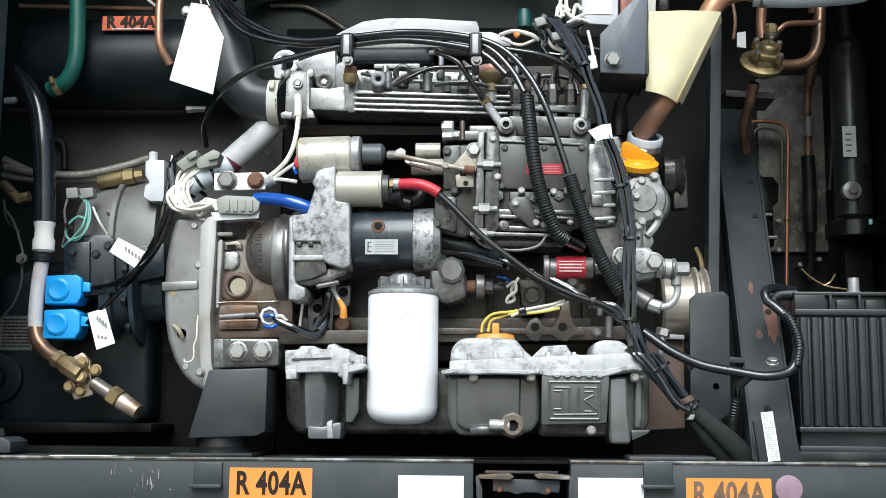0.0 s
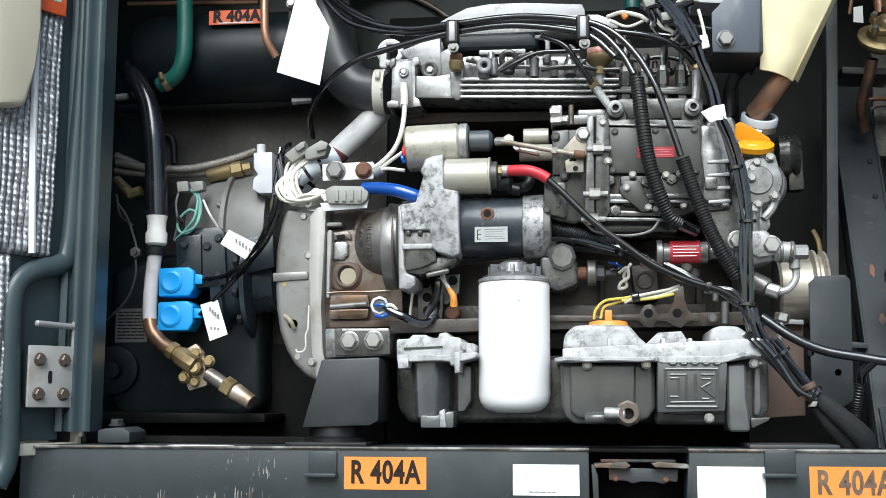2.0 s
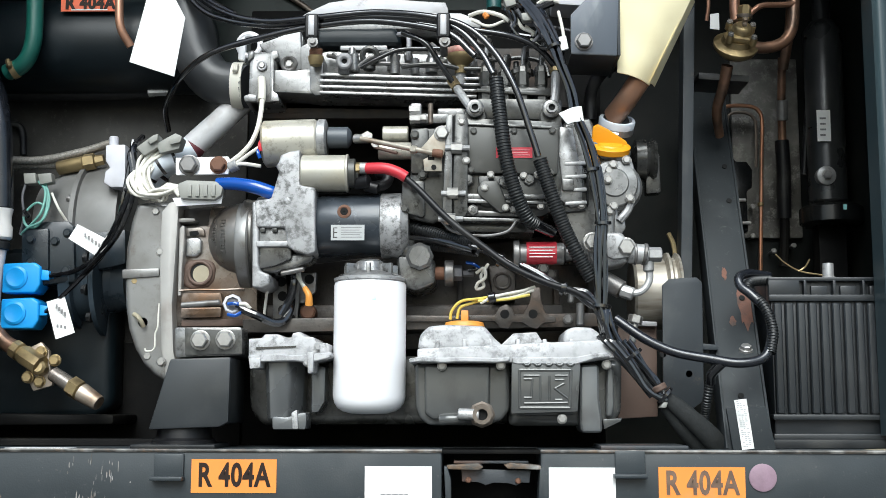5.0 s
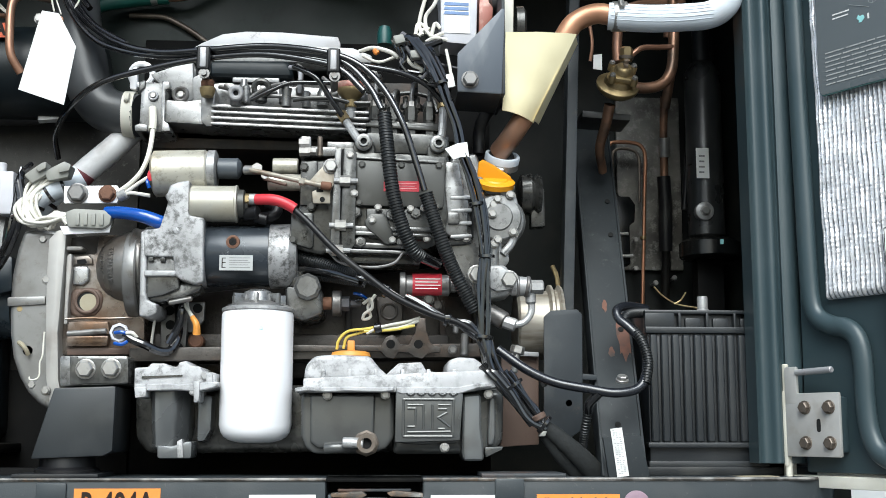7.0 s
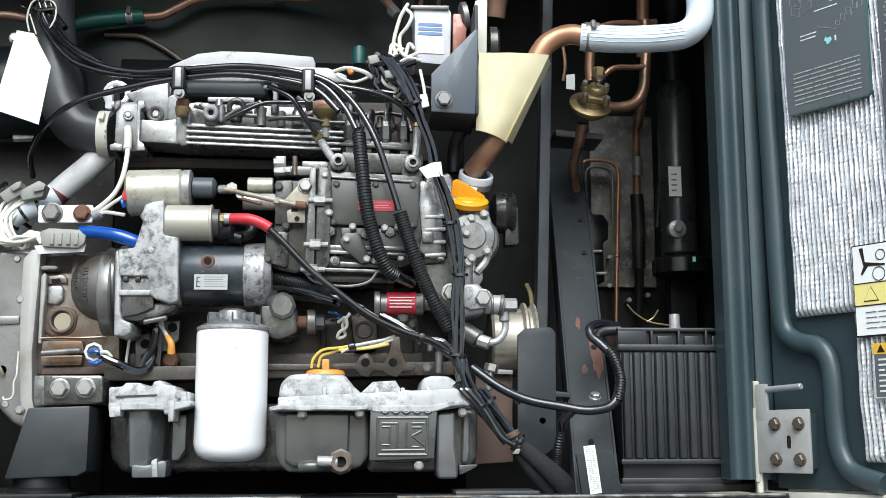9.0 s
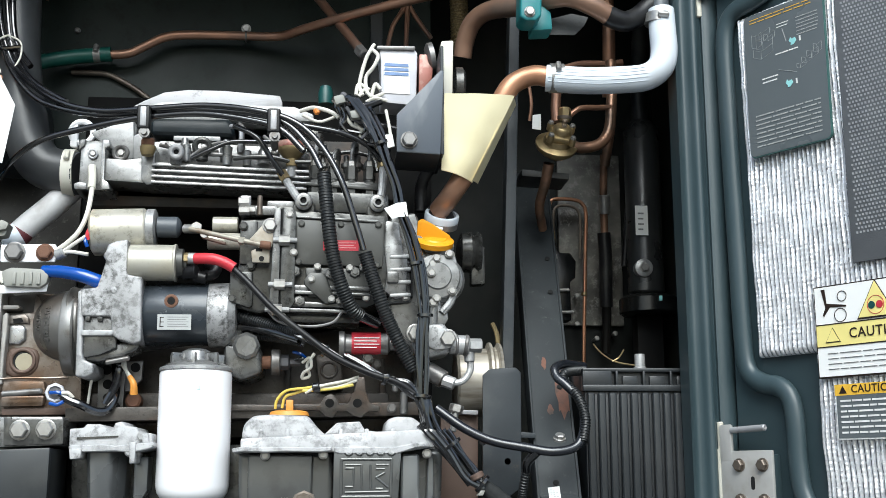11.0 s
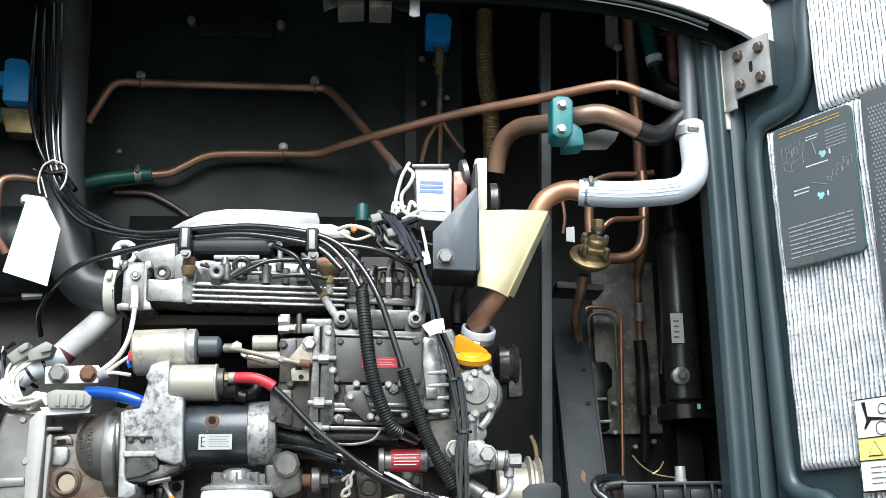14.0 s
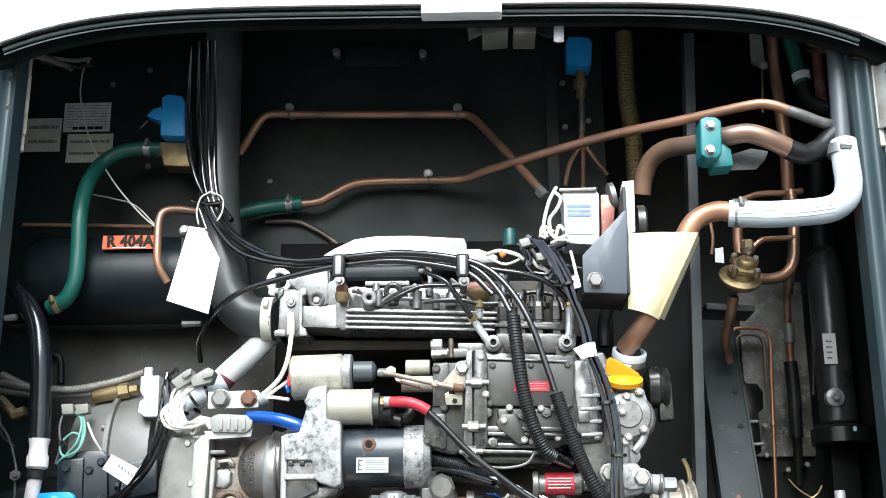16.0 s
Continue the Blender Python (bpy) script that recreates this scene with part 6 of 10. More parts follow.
# coolant pump / unions near the lower right
wp = part("fuel_prefilter", merge(lathe((0.161, 1.535, 1.831), (1, 0, 0), [(0, 0.019), (0.003, 0.020), (0.008, 0.020), (0.010, 0.015), (0.074, 0.0165), (0.078, 0.010), (0.09, 0.010)], 24)), "dullsteel", E, "metal inline fuel filter")
part("red_sleeve_label", lathe((0.180, 1.535, 1.832), (1, 0, 0), [(0, 0.0168), (0.0445, 0.0172), (0.0445, 0.015), (0, 0.015)], 24), "redlabel", wp, "red label with white print")
for k in range(4):
    a = (0.184, 1.516, 1.838)
    part("print", box(0.184, 0.222 - 0.004 * (k % 2), 1.517, 1.5178, 1.838 - 0.0048 * k, 1.838 - 0.0048 * k + 0.0013, 0), "whiteink", wp)
part("filter_bracket", merge(extr([(0.196, 1.822), (0.211, 1.822), (0.214, 1.804), (0.199, 1.803)], 1.535, 1.56, 0.003)), "cast", wp)
bolt(E, (0.205, 1.535, 1.809), 0.007, material="castdark")
un = part("water_union", merge(extr([(0.270, 1.847), (0.288, 1.861), (0.322, 1.862), (0.332, 1.845), (0.331, 1.817), (0.295, 1.809), (0.273, 1.821)], 1.52, 1.60, 0.008, 3), rod((0.330, 1.530, 1.831), (0.360, 1.530, 1.829), 0.015, 20), rod((0.360, 1.530, 1.829), (0.380, 1.530, 1.829), 0.011, 6)), "castlight", E)
bolt(E, (0.326, 1.518, 1.838), 0.0125)
bolt(E, (0.277, 1.512, 1.845), 0.0125)
part("union_plate", extr([(0.269, 1.852), (0.283, 1.859), (0.313, 1.859), (0.332, 1.848), (0.331, 1.823), (0.307, 1.820), (0.270, 1.836)], 1.513, 1.54, 0.004), "castlight", un)
for a_, b_ in (((0.338, 1.530, 1.830), (0.343, 1.530, 1.830)), ((0.352, 1.530, 1.830), (0.358, 1.530, 1.829))):
    part("union_ring", rod(a_, b_, 0.0165, 20), "dullsteel", un)
part("union_top", rod((0.304, 1.540, 1.857), (0.306, 1.540, 1.899), 0.009), "cast", E)
part("small_elbow", merge(tube([(0.361, 1.535, 1.815), (0.362, 1.535, 1.792), (0.350, 1.535, 1.775), (0.329, 1.535, 1.771)], 0.0055, 10, 6), rod((0.361, 1.535, 1.820), (0.361, 1.535, 1.804), 0.008), rod((0.320, 1.540, 1.777), (0.338, 1.535, 1.770), 0.010, 8)), "castlight", un)
part("union_body", rod((0.296, 1.550, 1.794), (0.322, 1.540, 1.777), 0.014, 12), "dullsteel", un)
# dipstick plug on the sump cover
dpk = part("filler_plug", merge(lathe((0.088, 1.530, 1.726), (0, 0, 1), [(-0.004, 0.030), (0.002, 0.028), (0.004, 0.020)], 24), box(*sorted((0.083, 0.094)), 1.524, 1.536, 1.728, 1.746, 0.002)), "palecap", E, "faded orange filler plug")
for pts, m in (([(0.067, 1.530, 1.733), (0.070, 1.525, 1.746), (0.084, 1.520, 1.759), (0.112, 1.510, 1.762), (0.129, 1.505, 1.765)], "yelwire"), ([(0.077, 1.530, 1.734), (0.082, 1.525, 1.750), (0.099, 1.520, 1.756), (0.129, 1.505, 1.765)], "yelwire"), ([(0.129, 1.505, 1.765), (0.158, 1.500, 1.768), (0.191, 1.495, 1.778)], "wire"), ([(0.124, 1.505, 1.761), (0.158, 1.500, 1.763), (0.189, 1.495, 1.773)], "wire"), ([(0.108, 1.508, 1.758), (0.149, 1.500, 1.760), (0.183, 1.495, 1.766)], "yelwire"), ([(0.112, 1.508, 1.755), (0.133, 1.500, 1.764), (0.178, 1.495, 1.773)], "wire")):
    part("plug_wire", tube(pts, 0.0022, 8, 6), m, dpk)
part("wire_wrap", rod((0.123, 1.505, 1.762), (0.134, 1.503, 1.764), 0.0075, 12), "cable", dpk)

# crank pulley, alternator pulley and belt behind the post
crank = part("crank_pulley", lathe((0.351, 1.660, 1.782), (1, 0, 0), [(0, 0.052), (0.004, 0.056), (0.050, 0.056), (0.054, 0.066), (0.058, 0.066), (0.062, 0.058), (0.066, 0.058), (0.070, 0.066), (0.074, 0.064)], 40), "warmalu", E, "pale machined crank pulley")
part("fan_pulley", lathe((0.361, 1.700, 2.007), (1, 0, 0), [(0, 0.02), (0.006, 0.034), (0.022, 0.036), (0.028, 0.030), (0.034, 0.036), (0.040, 0.032)], 32), "castdark", E)
part("idler_bracket", extr([(0.384, 2.018), (0.407, 2.016), (0.408, 1.951), (0.383, 1.949)], 1.69, 1.72, 0.004), "castdark", E)
part("belt", merge(*[tube([(0.420, 1.700, 1.885), (0.426, 1.690, 1.864), (0.427, 1.680, 1.826), (0.427, 1.680, 1.770)], 0.004, 8, 5)]), "brass", E, "worn brown belt edge")
part("stud", merge(rod((0.334, 1.530, 1.698), (0.340, 1.530, 1.736), 0.005), rod((0.338, 1.530, 1.727), (0.341, 1.530, 1.739), 0.011, 6)), "steel", E)
cap_ = part("sensor_cap", lathe((0.135, 1.600, 2.232), (0, 0, 1), [(0, 0.012), (0.020, 0.012), (0.030, 0.009), (0.032, 0.004)], 16), "capgreen", E, "dark green sensor cap")


# ---- tubing and hoses over the bulkhead ----
def piped(name, pts, r, material, label, category, seg=12, sub=6):
    """A pipe or hose as a thing of its own, its origin at the first point."""
    g = group(name, pts[0], label, category)
    part("tube", tube(pts, r, seg, sub), material, g)
    return g


def p_clip(parent, c, r, back):
    """A bolted clip that holds a pipe to the panel behind it."""
    bm = merge(rod((c[0], c[1] - 0.004, c[2]), (c[0], back, c[2]), 0.006, 12), torus((c[0], c[1], c[2] - r - 0.002), (1, 0, 0), r + 0.002, 0.0022, 18, 6))
    pc_ = part("pipe_clip", bm, "dullsteel", parent)
    bolt(pc_, (c[0], c[1] - 0.006, c[2] + 0.002), 0.0075, material="steel")


pa = piped("copper_line", [(-0.383, 1.835, 2.497), (-0.365, 1.825, 2.524), (-0.341, 1.820, 2.562), (-0.320, 1.820, 2.572), (-0.277, 1.820, 2.571), (-0.122, 1.820, 2.568), (0.032, 1.820, 2.565), (0.065, 1.820, 2.561), (0.089, 1.800, 2.533), (0.144, 1.740, 2.443), (0.200, 1.660, 2.341)], 0.0082, "copper", "dull copper line bent over the bulkhead", "pipe")
for c in ((-0.286, 1.820, 2.582), (0.043, 1.820, 2.575)):
    p_clip(pa, c, 0.007, 1.862)
part("flare_nut", lathe((0.191, 1.665, 2.352), Vector((0.208, 1.640, 2.323)) - Vector((0.191, 1.665, 2.352)), [(0, 0.011), (0.02, 0.011), (0.022, 0.008)], 6), "dullsteel", pa)
pb = piped("copper_line", [(-0.271, 1.820, 2.386), (-0.226, 1.820, 2.390), (-0.198, 1.820, 2.404), (-0.161, 1.820, 2.423), (-0.120, 1.820, 2.429), (-0.028, 1.820, 2.430), (0.048, 1.800, 2.424), (0.097, 1.760, 2.425), (0.179, 1.700, 2.429), (0.314, 1.620, 2.437), (0.430, 1.550, 2.435), (0.524, 1.500, 2.437), (0.558, 1.490, 2.435), (0.594, 1.490, 2.422), (0.636, 1.500, 2.409), (0.670, 1.510, 2.404)], 0.0083, "copper", "long dull copper line rising across the bulkhead", "pipe", 12, 8)
p_clip(pb, (-0.014, 1.820, 2.440), 0.008, 1.862)
part("end_sleeve", tube([(0.586, 1.489, 2.424), (0.612, 1.493, 2.416), (0.641, 1.501, 2.407), (0.674, 1.512, 2.403)], 0.0092, 14, 6), "dullsteel", pb, "grey worn sleeve")
gh = piped("green_hose", [(-0.391, 1.800, 2.352), (-0.372, 1.810, 2.367), (-0.326, 1.820, 2.380), (-0.255, 1.820, 2.388)], 0.0134, "green", "short dark green coolant hose", "hose")
clamp_band(gh, (-0.280, 1.820, 2.386), (1, 0, 0.05), 0.0125)
cr = piped("copper_line", [(-0.330, 1.850, 2.362), (-0.275, 1.850, 2.361), (-0.248, 1.850, 2.352), (-0.209, 1.850, 2.329), (-0.170, 1.848, 2.296), (-0.150, 1.846, 2.262)], 0.0052, "plugbrown", "thin dull copper line behind the engine", "pipe")
pc = piped("copper_pipe", [(0.366, 1.640, 2.334), (0.370, 1.630, 2.361), (0.381, 1.610, 2.386), (0.404, 1.580, 2.395), (0.443, 1.530, 2.383), (0.486, 1.490, 2.380), (0.520, 1.480, 2.381), (0.555, 1.480, 2.369), (0.588, 1.490, 2.355)], 0.0158, "bigcopper", "thick tarnished copper pipe", "pipe", 18, 8)
part("rubber_sleeve", tube([(0.582, 1.488, 2.356), (0.611, 1.495, 2.349), (0.637, 1.505, 2.362), (0.657, 1.510, 2.381), (0.678, 1.512, 2.401)], 0.0166, 18, 8), "rubber", pc, "black rubber sleeve")
piped("black_hose", [(0.374, 1.740, 2.187), (0.343, 1.760, 2.185), (0.323, 1.780, 2.176), (0.311, 1.790, 2.158), (0.306, 1.800, 2.135), (0.306, 1.800, 2.099)], 0.011, "rubber", "black rubber hose bent down behind the bracket", "hose", 12, 6)
tl = group("pipe_clamp", (0.455, 1.470, 2.370), "teal plastic pipe clamp with two screws", "clamp")
tlb = part("block", merge(extr([(0.438, 2.396), (0.449, 2.401), (0.465, 2.399), (0.472, 2.392), (0.470, 2.338), (0.461, 2.329), (0.445, 2.329), (0.436, 2.335)], 1.452, 1.50, 0.004, 3), extr([(0.474, 2.373), (0.492, 2.357), (0.494, 2.328), (0.459, 2.325), (0.461, 2.345)], 1.485, 1.53, 0.006)), "teal", tl)
for c in ((0.454, 1.452, 2.385), (0.451, 1.452, 2.343)):
    bolt(tlb, c, 0.0075)
pg = group("plastic_wrap", (0.521, 1.520, 2.344), "crumpled clear plastic scrap under the pipe", "plastic scrap")
part("sheet", wedge_tag([(0.468, 2.350), (0.532, 2.371), (0.559, 2.365), (0.551, 2.348), (0.534, 2.330), (0.492, 2.329), (0.473, 2.335)], 1.515, 0.3, 0.002), "plastic", pg)
wh = group("white_hose", (0.674, 1.490, 2.320), "pale blue-white ribbed coolant hose with clamps", "hose")
whp = [(0.673, 1.495, 2.369), (0.673, 1.490, 2.330), (0.674, 1.490, 2.296), (0.666, 1.490, 2.271), (0.643, 1.495, 2.256), (0.599, 1.500, 2.252), (0.548, 1.510, 2.253), (0.487, 1.520, 2.259)]
whs = part("hose", tube(whp, 0.0215, 22, 8), "whitehose", wh)
for k in range(5):
    off = (k - 2) * 0.0055
    part("hose_rib", tube([(x, y - math.sqrt(max(0.0, 0.0218 ** 2 - off ** 2)), z + off) for x, y, z in whp[4:]], 0.0005, 6, 6), "whitehose", whs)
clamp_band(wh, (0.504, 1.520, 2.259), (1, 0, 0), 0.0222, 0.022)
clamp_band(wh, (0.670, 1.495, 2.353), (0.1, 0, 1), 0.0222, 0.016)
ce = piped("copper_pipe", [(0.497, 1.520, 2.259), (0.471, 1.525, 2.265), (0.444, 1.530, 2.257), (0.424, 1.530, 2.237), (0.394, 1.535, 2.177), (0.368, 1.530, 2.120), (0.346, 1.535, 2.085), (0.331, 1.550, 2.064), (0.319, 1.575, 2.051)], 0.0165, "elbowcopper", "thick copper elbow pipe into the engine's water neck", "pipe", 18, 8)
nd = Vector((0.12, -0.55, 0.82)).normalized()
nc = Vector((0.323, 1.565, 2.044))
part("neck_sleeve", lathe(nc - nd * 0.012, nd, [(0, 0.0225), (0.0, 0.0275), (0.010, 0.028), (0.012, 0.027), (0.012, 0.0225), (0.002, 0.022)], 36), "whitehose", ce, "pale blue sleeve end")
clamp_band(ce, nc - nd * 0.016, nd, 0.0262, 0.010)
fw = group("foam_wrap", (0.357, 1.470, 2.151), "cream foam sheet wrapped round the copper pipe", "pipe wrap")
def patch(tl, tr, br_, bl, thick, nx=14, nz=14, bulge=0.0, crease=0.0):
    """A soft sheet between four corners, bulged towards the front, with a thickness."""
    cs = [Vector(c) for c in (tl, tr, br_, bl)]
    bm = bmesh.new()
    layers = []
    for k in range(2):
        rows = []
        for j_ in range(nz + 1):
            v_ = j_ / nz
            row = []
            for i_ in range(nx + 1):
                u_ = i_ / nx
                p = cs[0].lerp(cs[1], u_).lerp(cs[3].lerp(cs[2], u_), v_)
                p.y += k * thick - bulge * math.sin(math.pi * u_) + crease * noise.noise((p.x * 30, p.z * 22, 4.0)) + bulge * 0.6 * (u_ - 0.35) ** 2 * 6 * v_
                row.append(bm.verts.new(p))
            rows.append(row)
        layers.append(rows)
    for rows in layers:
        for a_, b_ in zip(rows, rows[1:]):
            for i_ in range(nx):
                bm.faces.new((a_[i_], a_[i_ + 1], b_[i_ + 1], b_[i_]))
    f_, g_ = layers
    rim = [(0, i_) for i_ in range(nx)] + [(j_, nx) for j_ in range(nz)] + [(nz, nx - i_) for i_ in range(nx)] + [(nz - j_, 0) for j_ in range(nz)]
    for (a_, b_), (c_, d_) in zip(rim, rim[1:] + rim[:1]):
        bm.faces.new((f_[a_][b_], f_[c_][d_], g_[c_][d_], g_[a_][b_]))
    return bm
part("sheet", patch((0.319, 1.475, 2.214), (0.432, 1.495, 2.220), (0.367, 1.515, 2.085), (0.316, 1.500, 2.099), 0.003, bulge=0.006, crease=0.003), "cream", fw)
part("fold", patch((0.430, 1.496, 2.219), (0.443, 1.550, 2.223), (0.380, 1.555, 2.092), (0.366, 1.516, 2.087), 0.003, 4, 14, 0.002, 0.002), "cream", fw)
# far corner tubing at the top right
vp = piped("copper_pipe", [(0.640, 1.740, 2.680), (0.640, 1.740, 2.603), (0.644, 1.740, 2.523), (0.649, 1.750, 2.438), (0.652, 1.780, 2.316)], 0.0119, "copper", "upright copper pipe near the corner", "pipe", 16)
g2 = piped("green_hose", [(0.650, 1.660, 2.633), (0.657, 1.660, 2.594), (0.665, 1.660, 2.544)], 0.0133, "green", "green hose end with a bright clamp", "hose", 16)
clamp_band(g2, (0.664, 1.660, 2.559), (0.2, 0, -1), 0.0145, 0.014, "white")
part("black_elbow", tube([(0.665, 1.660, 2.546), (0.666, 1.650, 2.520), (0.673, 1.630, 2.494), (0.696, 1.600, 2.470)], 0.0123, 16, 6), "rubber", g2, "black rubber elbow")
piped("slate_hose", [(0.684, 1.520, 2.537), (0.681, 1.515, 2.469), (0.672, 1.500, 2.361)], 0.0150, "slatehose", "slate grey upright hose", "hose", 18)
piped("red_pipe", [(0.732, 1.750, 2.993), (0.725, 1.750, 2.735), (0.724, 1.750, 2.583), (0.727, 1.750, 2.543)], 0.0110, "copperred", "red-brown painted pipe hanging in the corner", "pipe")
sb = group("sheet_bracket", (0.580, 1.620, 2.593), "bare sheet steel bracket with a screw", "bracket")
part("plate", extr([(0.573, 2.796), (0.591, 2.795), (0.590, 2.626), (0.592, 2.568), (0.587, 2.558), (0.568, 2.569), (0.569, 2.628)], 1.62, 1.625, 0.001), "dullsteel", sb)
bolt(sb, (0.590, 1.620, 2.564), 0.006)
piped("capillary_line", [(0.613, 1.720, 2.675), (0.610, 1.720, 2.583), (0.608, 1.730, 2.520)], 0.0022, "brass", "thin brass capillary line", "pipe", 8)

# posts
post = group("steel_post", (0.425, 1.640, 1.589), "dark painted flat steel post", "post")
def bar_between(a, b, w, d, bev=0.0015):
    """A straight bar from a to b, w wide across and d deep."""
    a, b = Vector(a), Vector(b)
    z = (b - a).normalized()
    x = (Vector((1, 0, 0)) - z * z.x).normalized()
    m = Matrix((x, z.cross(x), z)).transposed().to_4x4()
    m.translation = (a + b) / 2
    return warp(box(-w / 2, w / 2, -d / 2, d / 2, -(b - a).length / 2, (b - a).length / 2, bev), m)
pa0, pa1 = Vector((0.425, 1.640, 1.589)), Vector((0.462, 1.640, 2.639))
part("bar", bar_between(pa0 + Vector((0.003, 0, 0)), pa1 + Vector((0.003, 0, 0)), 0.0175, 0.006), "frame", post)
part("bar_web", bar_between(pa0 + Vector((-0.0035, 0.02, 0)), pa1 + Vector((-0.0035, 0.02, 0)), 0.004, 0.034), "frame", post)
xb = 0.225
thing("steel_strip", box(xb - 0.011, xb + 0.011, 1.80, 1.808, 2.28, 2.66, 0.001), "black", "dark steel strip hanging by the bulkhead edge", "strip")
br = group("braided_hose", (0.380, 1.840, 2.419), "brass-coloured braided flexible hose", "hose")
part("hose", loom([(0.375, 1.840, 2.740), (0.374, 1.840, 2.618), (0.382, 1.840, 2.523), (0.384, 1.840, 2.418)], 0.0177, 0.0048, 0.0012, 16), "brassbraid", br)

# liquid solenoid in the back corner
bc = group("solenoid_valve", (0.276, 1.800, 2.440), "blue solenoid coil on a brass stem with thin copper legs", "solenoid valve")
part("coil", extr([(0.255, 2.699), (0.261, 2.708), (0.299, 2.705), (0.306, 2.693), (0.302, 2.647), (0.292, 2.643), (0.255, 2.648)], 1.78, 1.83, 0.004), "blue", bc)
part("stem", merge(rod((0.282, 1.805, 2.650), (0.282, 1.805, 2.586), 0.009, 6), rod((0.282, 1.805, 2.628), (0.281, 1.805, 2.607), 0.013, 6)), "brass", bc)
part("strainer", rod((0.284, 1.805, 2.586), (0.281, 1.805, 2.515), 0.006, 10), "dullsteel", bc)
for pts in ([(0.281, 1.805, 2.515), (0.274, 1.805, 2.486), (0.255, 1.800, 2.450), (0.245, 1.800, 2.407)], [(0.281, 1.805, 2.515), (0.282, 1.805, 2.476), (0.279, 1.800, 2.401)], [(0.283, 1.810, 2.501), (0.300, 1.820, 2.476), (0.329, 1.830, 2.439)]):
    part("leg", tube(pts, 0.0045, 8, 6), "copper", bc)
for p in ((0.252, 1.840, 2.543), (0.250, 1.840, 2.636), (0.298, 1.840, 2.555)):
    bolt(bc, p, 0.005)

# marker lamps and brackets under the shell
lp = group("marker_lamps", (0.148, 1.520, 2.596), "pair of dusty olive marker lamp housings on a bracket", "lamp")
part("bracket", merge(extr([(0.0675, 2.6021), (0.0948, 2.6139), (0.0947, 2.6080), (0.0687, 2.5940)], 1.50, 1.515, 0.001), extr([(0.0674, 2.5977), (0.0947, 2.6080), (0.0944, 2.5833), (0.0778, 2.5757), (0.0705, 2.5715)], 1.512, 1.516, 0.001)), "lampgrey", lp)
for top, low in (([(0.0954, 2.6083), (0.1296, 2.6090), (0.1366, 2.5965), (0.0933, 2.5953)], [(0.0933, 2.5950), (0.1379, 2.5958), (0.1369, 2.5775), (0.0931, 2.5741)]), ([(0.1480, 2.6078), (0.1644, 2.6082), (0.1845, 2.5997), (0.1850, 2.5947), (0.1457, 2.5941)], [(0.1457, 2.5938), (0.1849, 2.5944), (0.1832, 2.5750), (0.1460, 2.5758)])):
    lm = part("lamp", extr(low, 1.498, 1.56, 0.002), "lampgrey", lp)
    part("lamp_top", extr(top, 1.500, 1.55, 0.003), "dullplate", lm, "bright bevelled top of the housing")
part("tab", merge(extr([(0.2142, 2.6113), (0.2247, 2.6140), (0.2287, 2.6153), (0.2294, 2.5758), (0.2293, 2.5530), (0.2189, 2.5511), (0.2119, 2.5541)], 1.486, 1.490, 0.001), extr([(0.1636, 2.6113), (0.2146, 2.6137), (0.2138, 2.5878), (0.2055, 2.5930)], 1.490, 1.494, 0.001)), "castpale", lp, "bare metal tab")
part("side_arm", extr([(0.1867, 2.6033), (0.2124, 2.6013), (0.2130, 2.5787), (0.2031, 2.5782), (0.1875, 2.5866)], 1.52, 1.524, 0.001), "frame", lp)
wp0, wp1 = (-0.0049, 1.400, 2.5861), (0.1256, 1.400, 2.5657)
thing("shell_tab", box(wp0[0], wp1[0], 1.40, 1.43, wp1[2], wp1[2] + 0.06, 0.003), "shell", "white latch tab at the shell's lower edge", "tab")
bp = group("bulkhead_plate", (-0.115, 1.850, 2.694), "black rectangular plate held by two bolts", "plate")
part("plate", extr([(-0.184, 2.730), (-0.042, 2.727), (-0.042, 2.682), (-0.183, 2.685)], 1.848, 1.859, 0.004), "black", bp)
for p in ((-0.199, 1.845, 2.711), (-0.026, 1.845, 2.704)):
    part("boss", rod((p[0], 1.86, p[2]), (p[0], 1.835, p[2] - 0.002), 0.008, 12), "dullsteel", bp)
    bolt(bp, (p[0], 1.835, p[2]), 0.007)
for p in ((-0.326, 1.858, 2.446), (-0.580, 1.858, 2.689), (-0.570, 1.858, 2.482), (-0.653, 1.858, 2.659)):
    bolt(bp, p, 0.005, material="dullsteel")

# air duct with the cables tied along it
duct = group("air_duct", (-0.385, 1.700, 2.255), "black plastic air intake duct with an elbow", "duct")
dp_ = [(-0.400, 1.720, 2.757), (-0.398, 1.720, 2.627), (-0.393, 1.710, 2.475), (-0.387, 1.700, 2.361), (-0.377, 1.690, 2.283), (-0.366, 1.680, 2.228), (-0.353, 1.675, 2.175), (-0.326, 1.670, 2.138), (-0.287, 1.665, 2.126), (-0.265, 1.660, 2.123)]
part("pipe", tube(dp_[:7], 0.0360, 28, 6), "ductgrey", duct)
part("elbow", tube(dp_[5:], (0.0379, 0.0350), 28, 8), "ductgrey", duct)
clamp_band(duct, (-0.281, 1.665, 2.125), (1, 0, -0.02), 0.0375, 0.018, "creamedge")
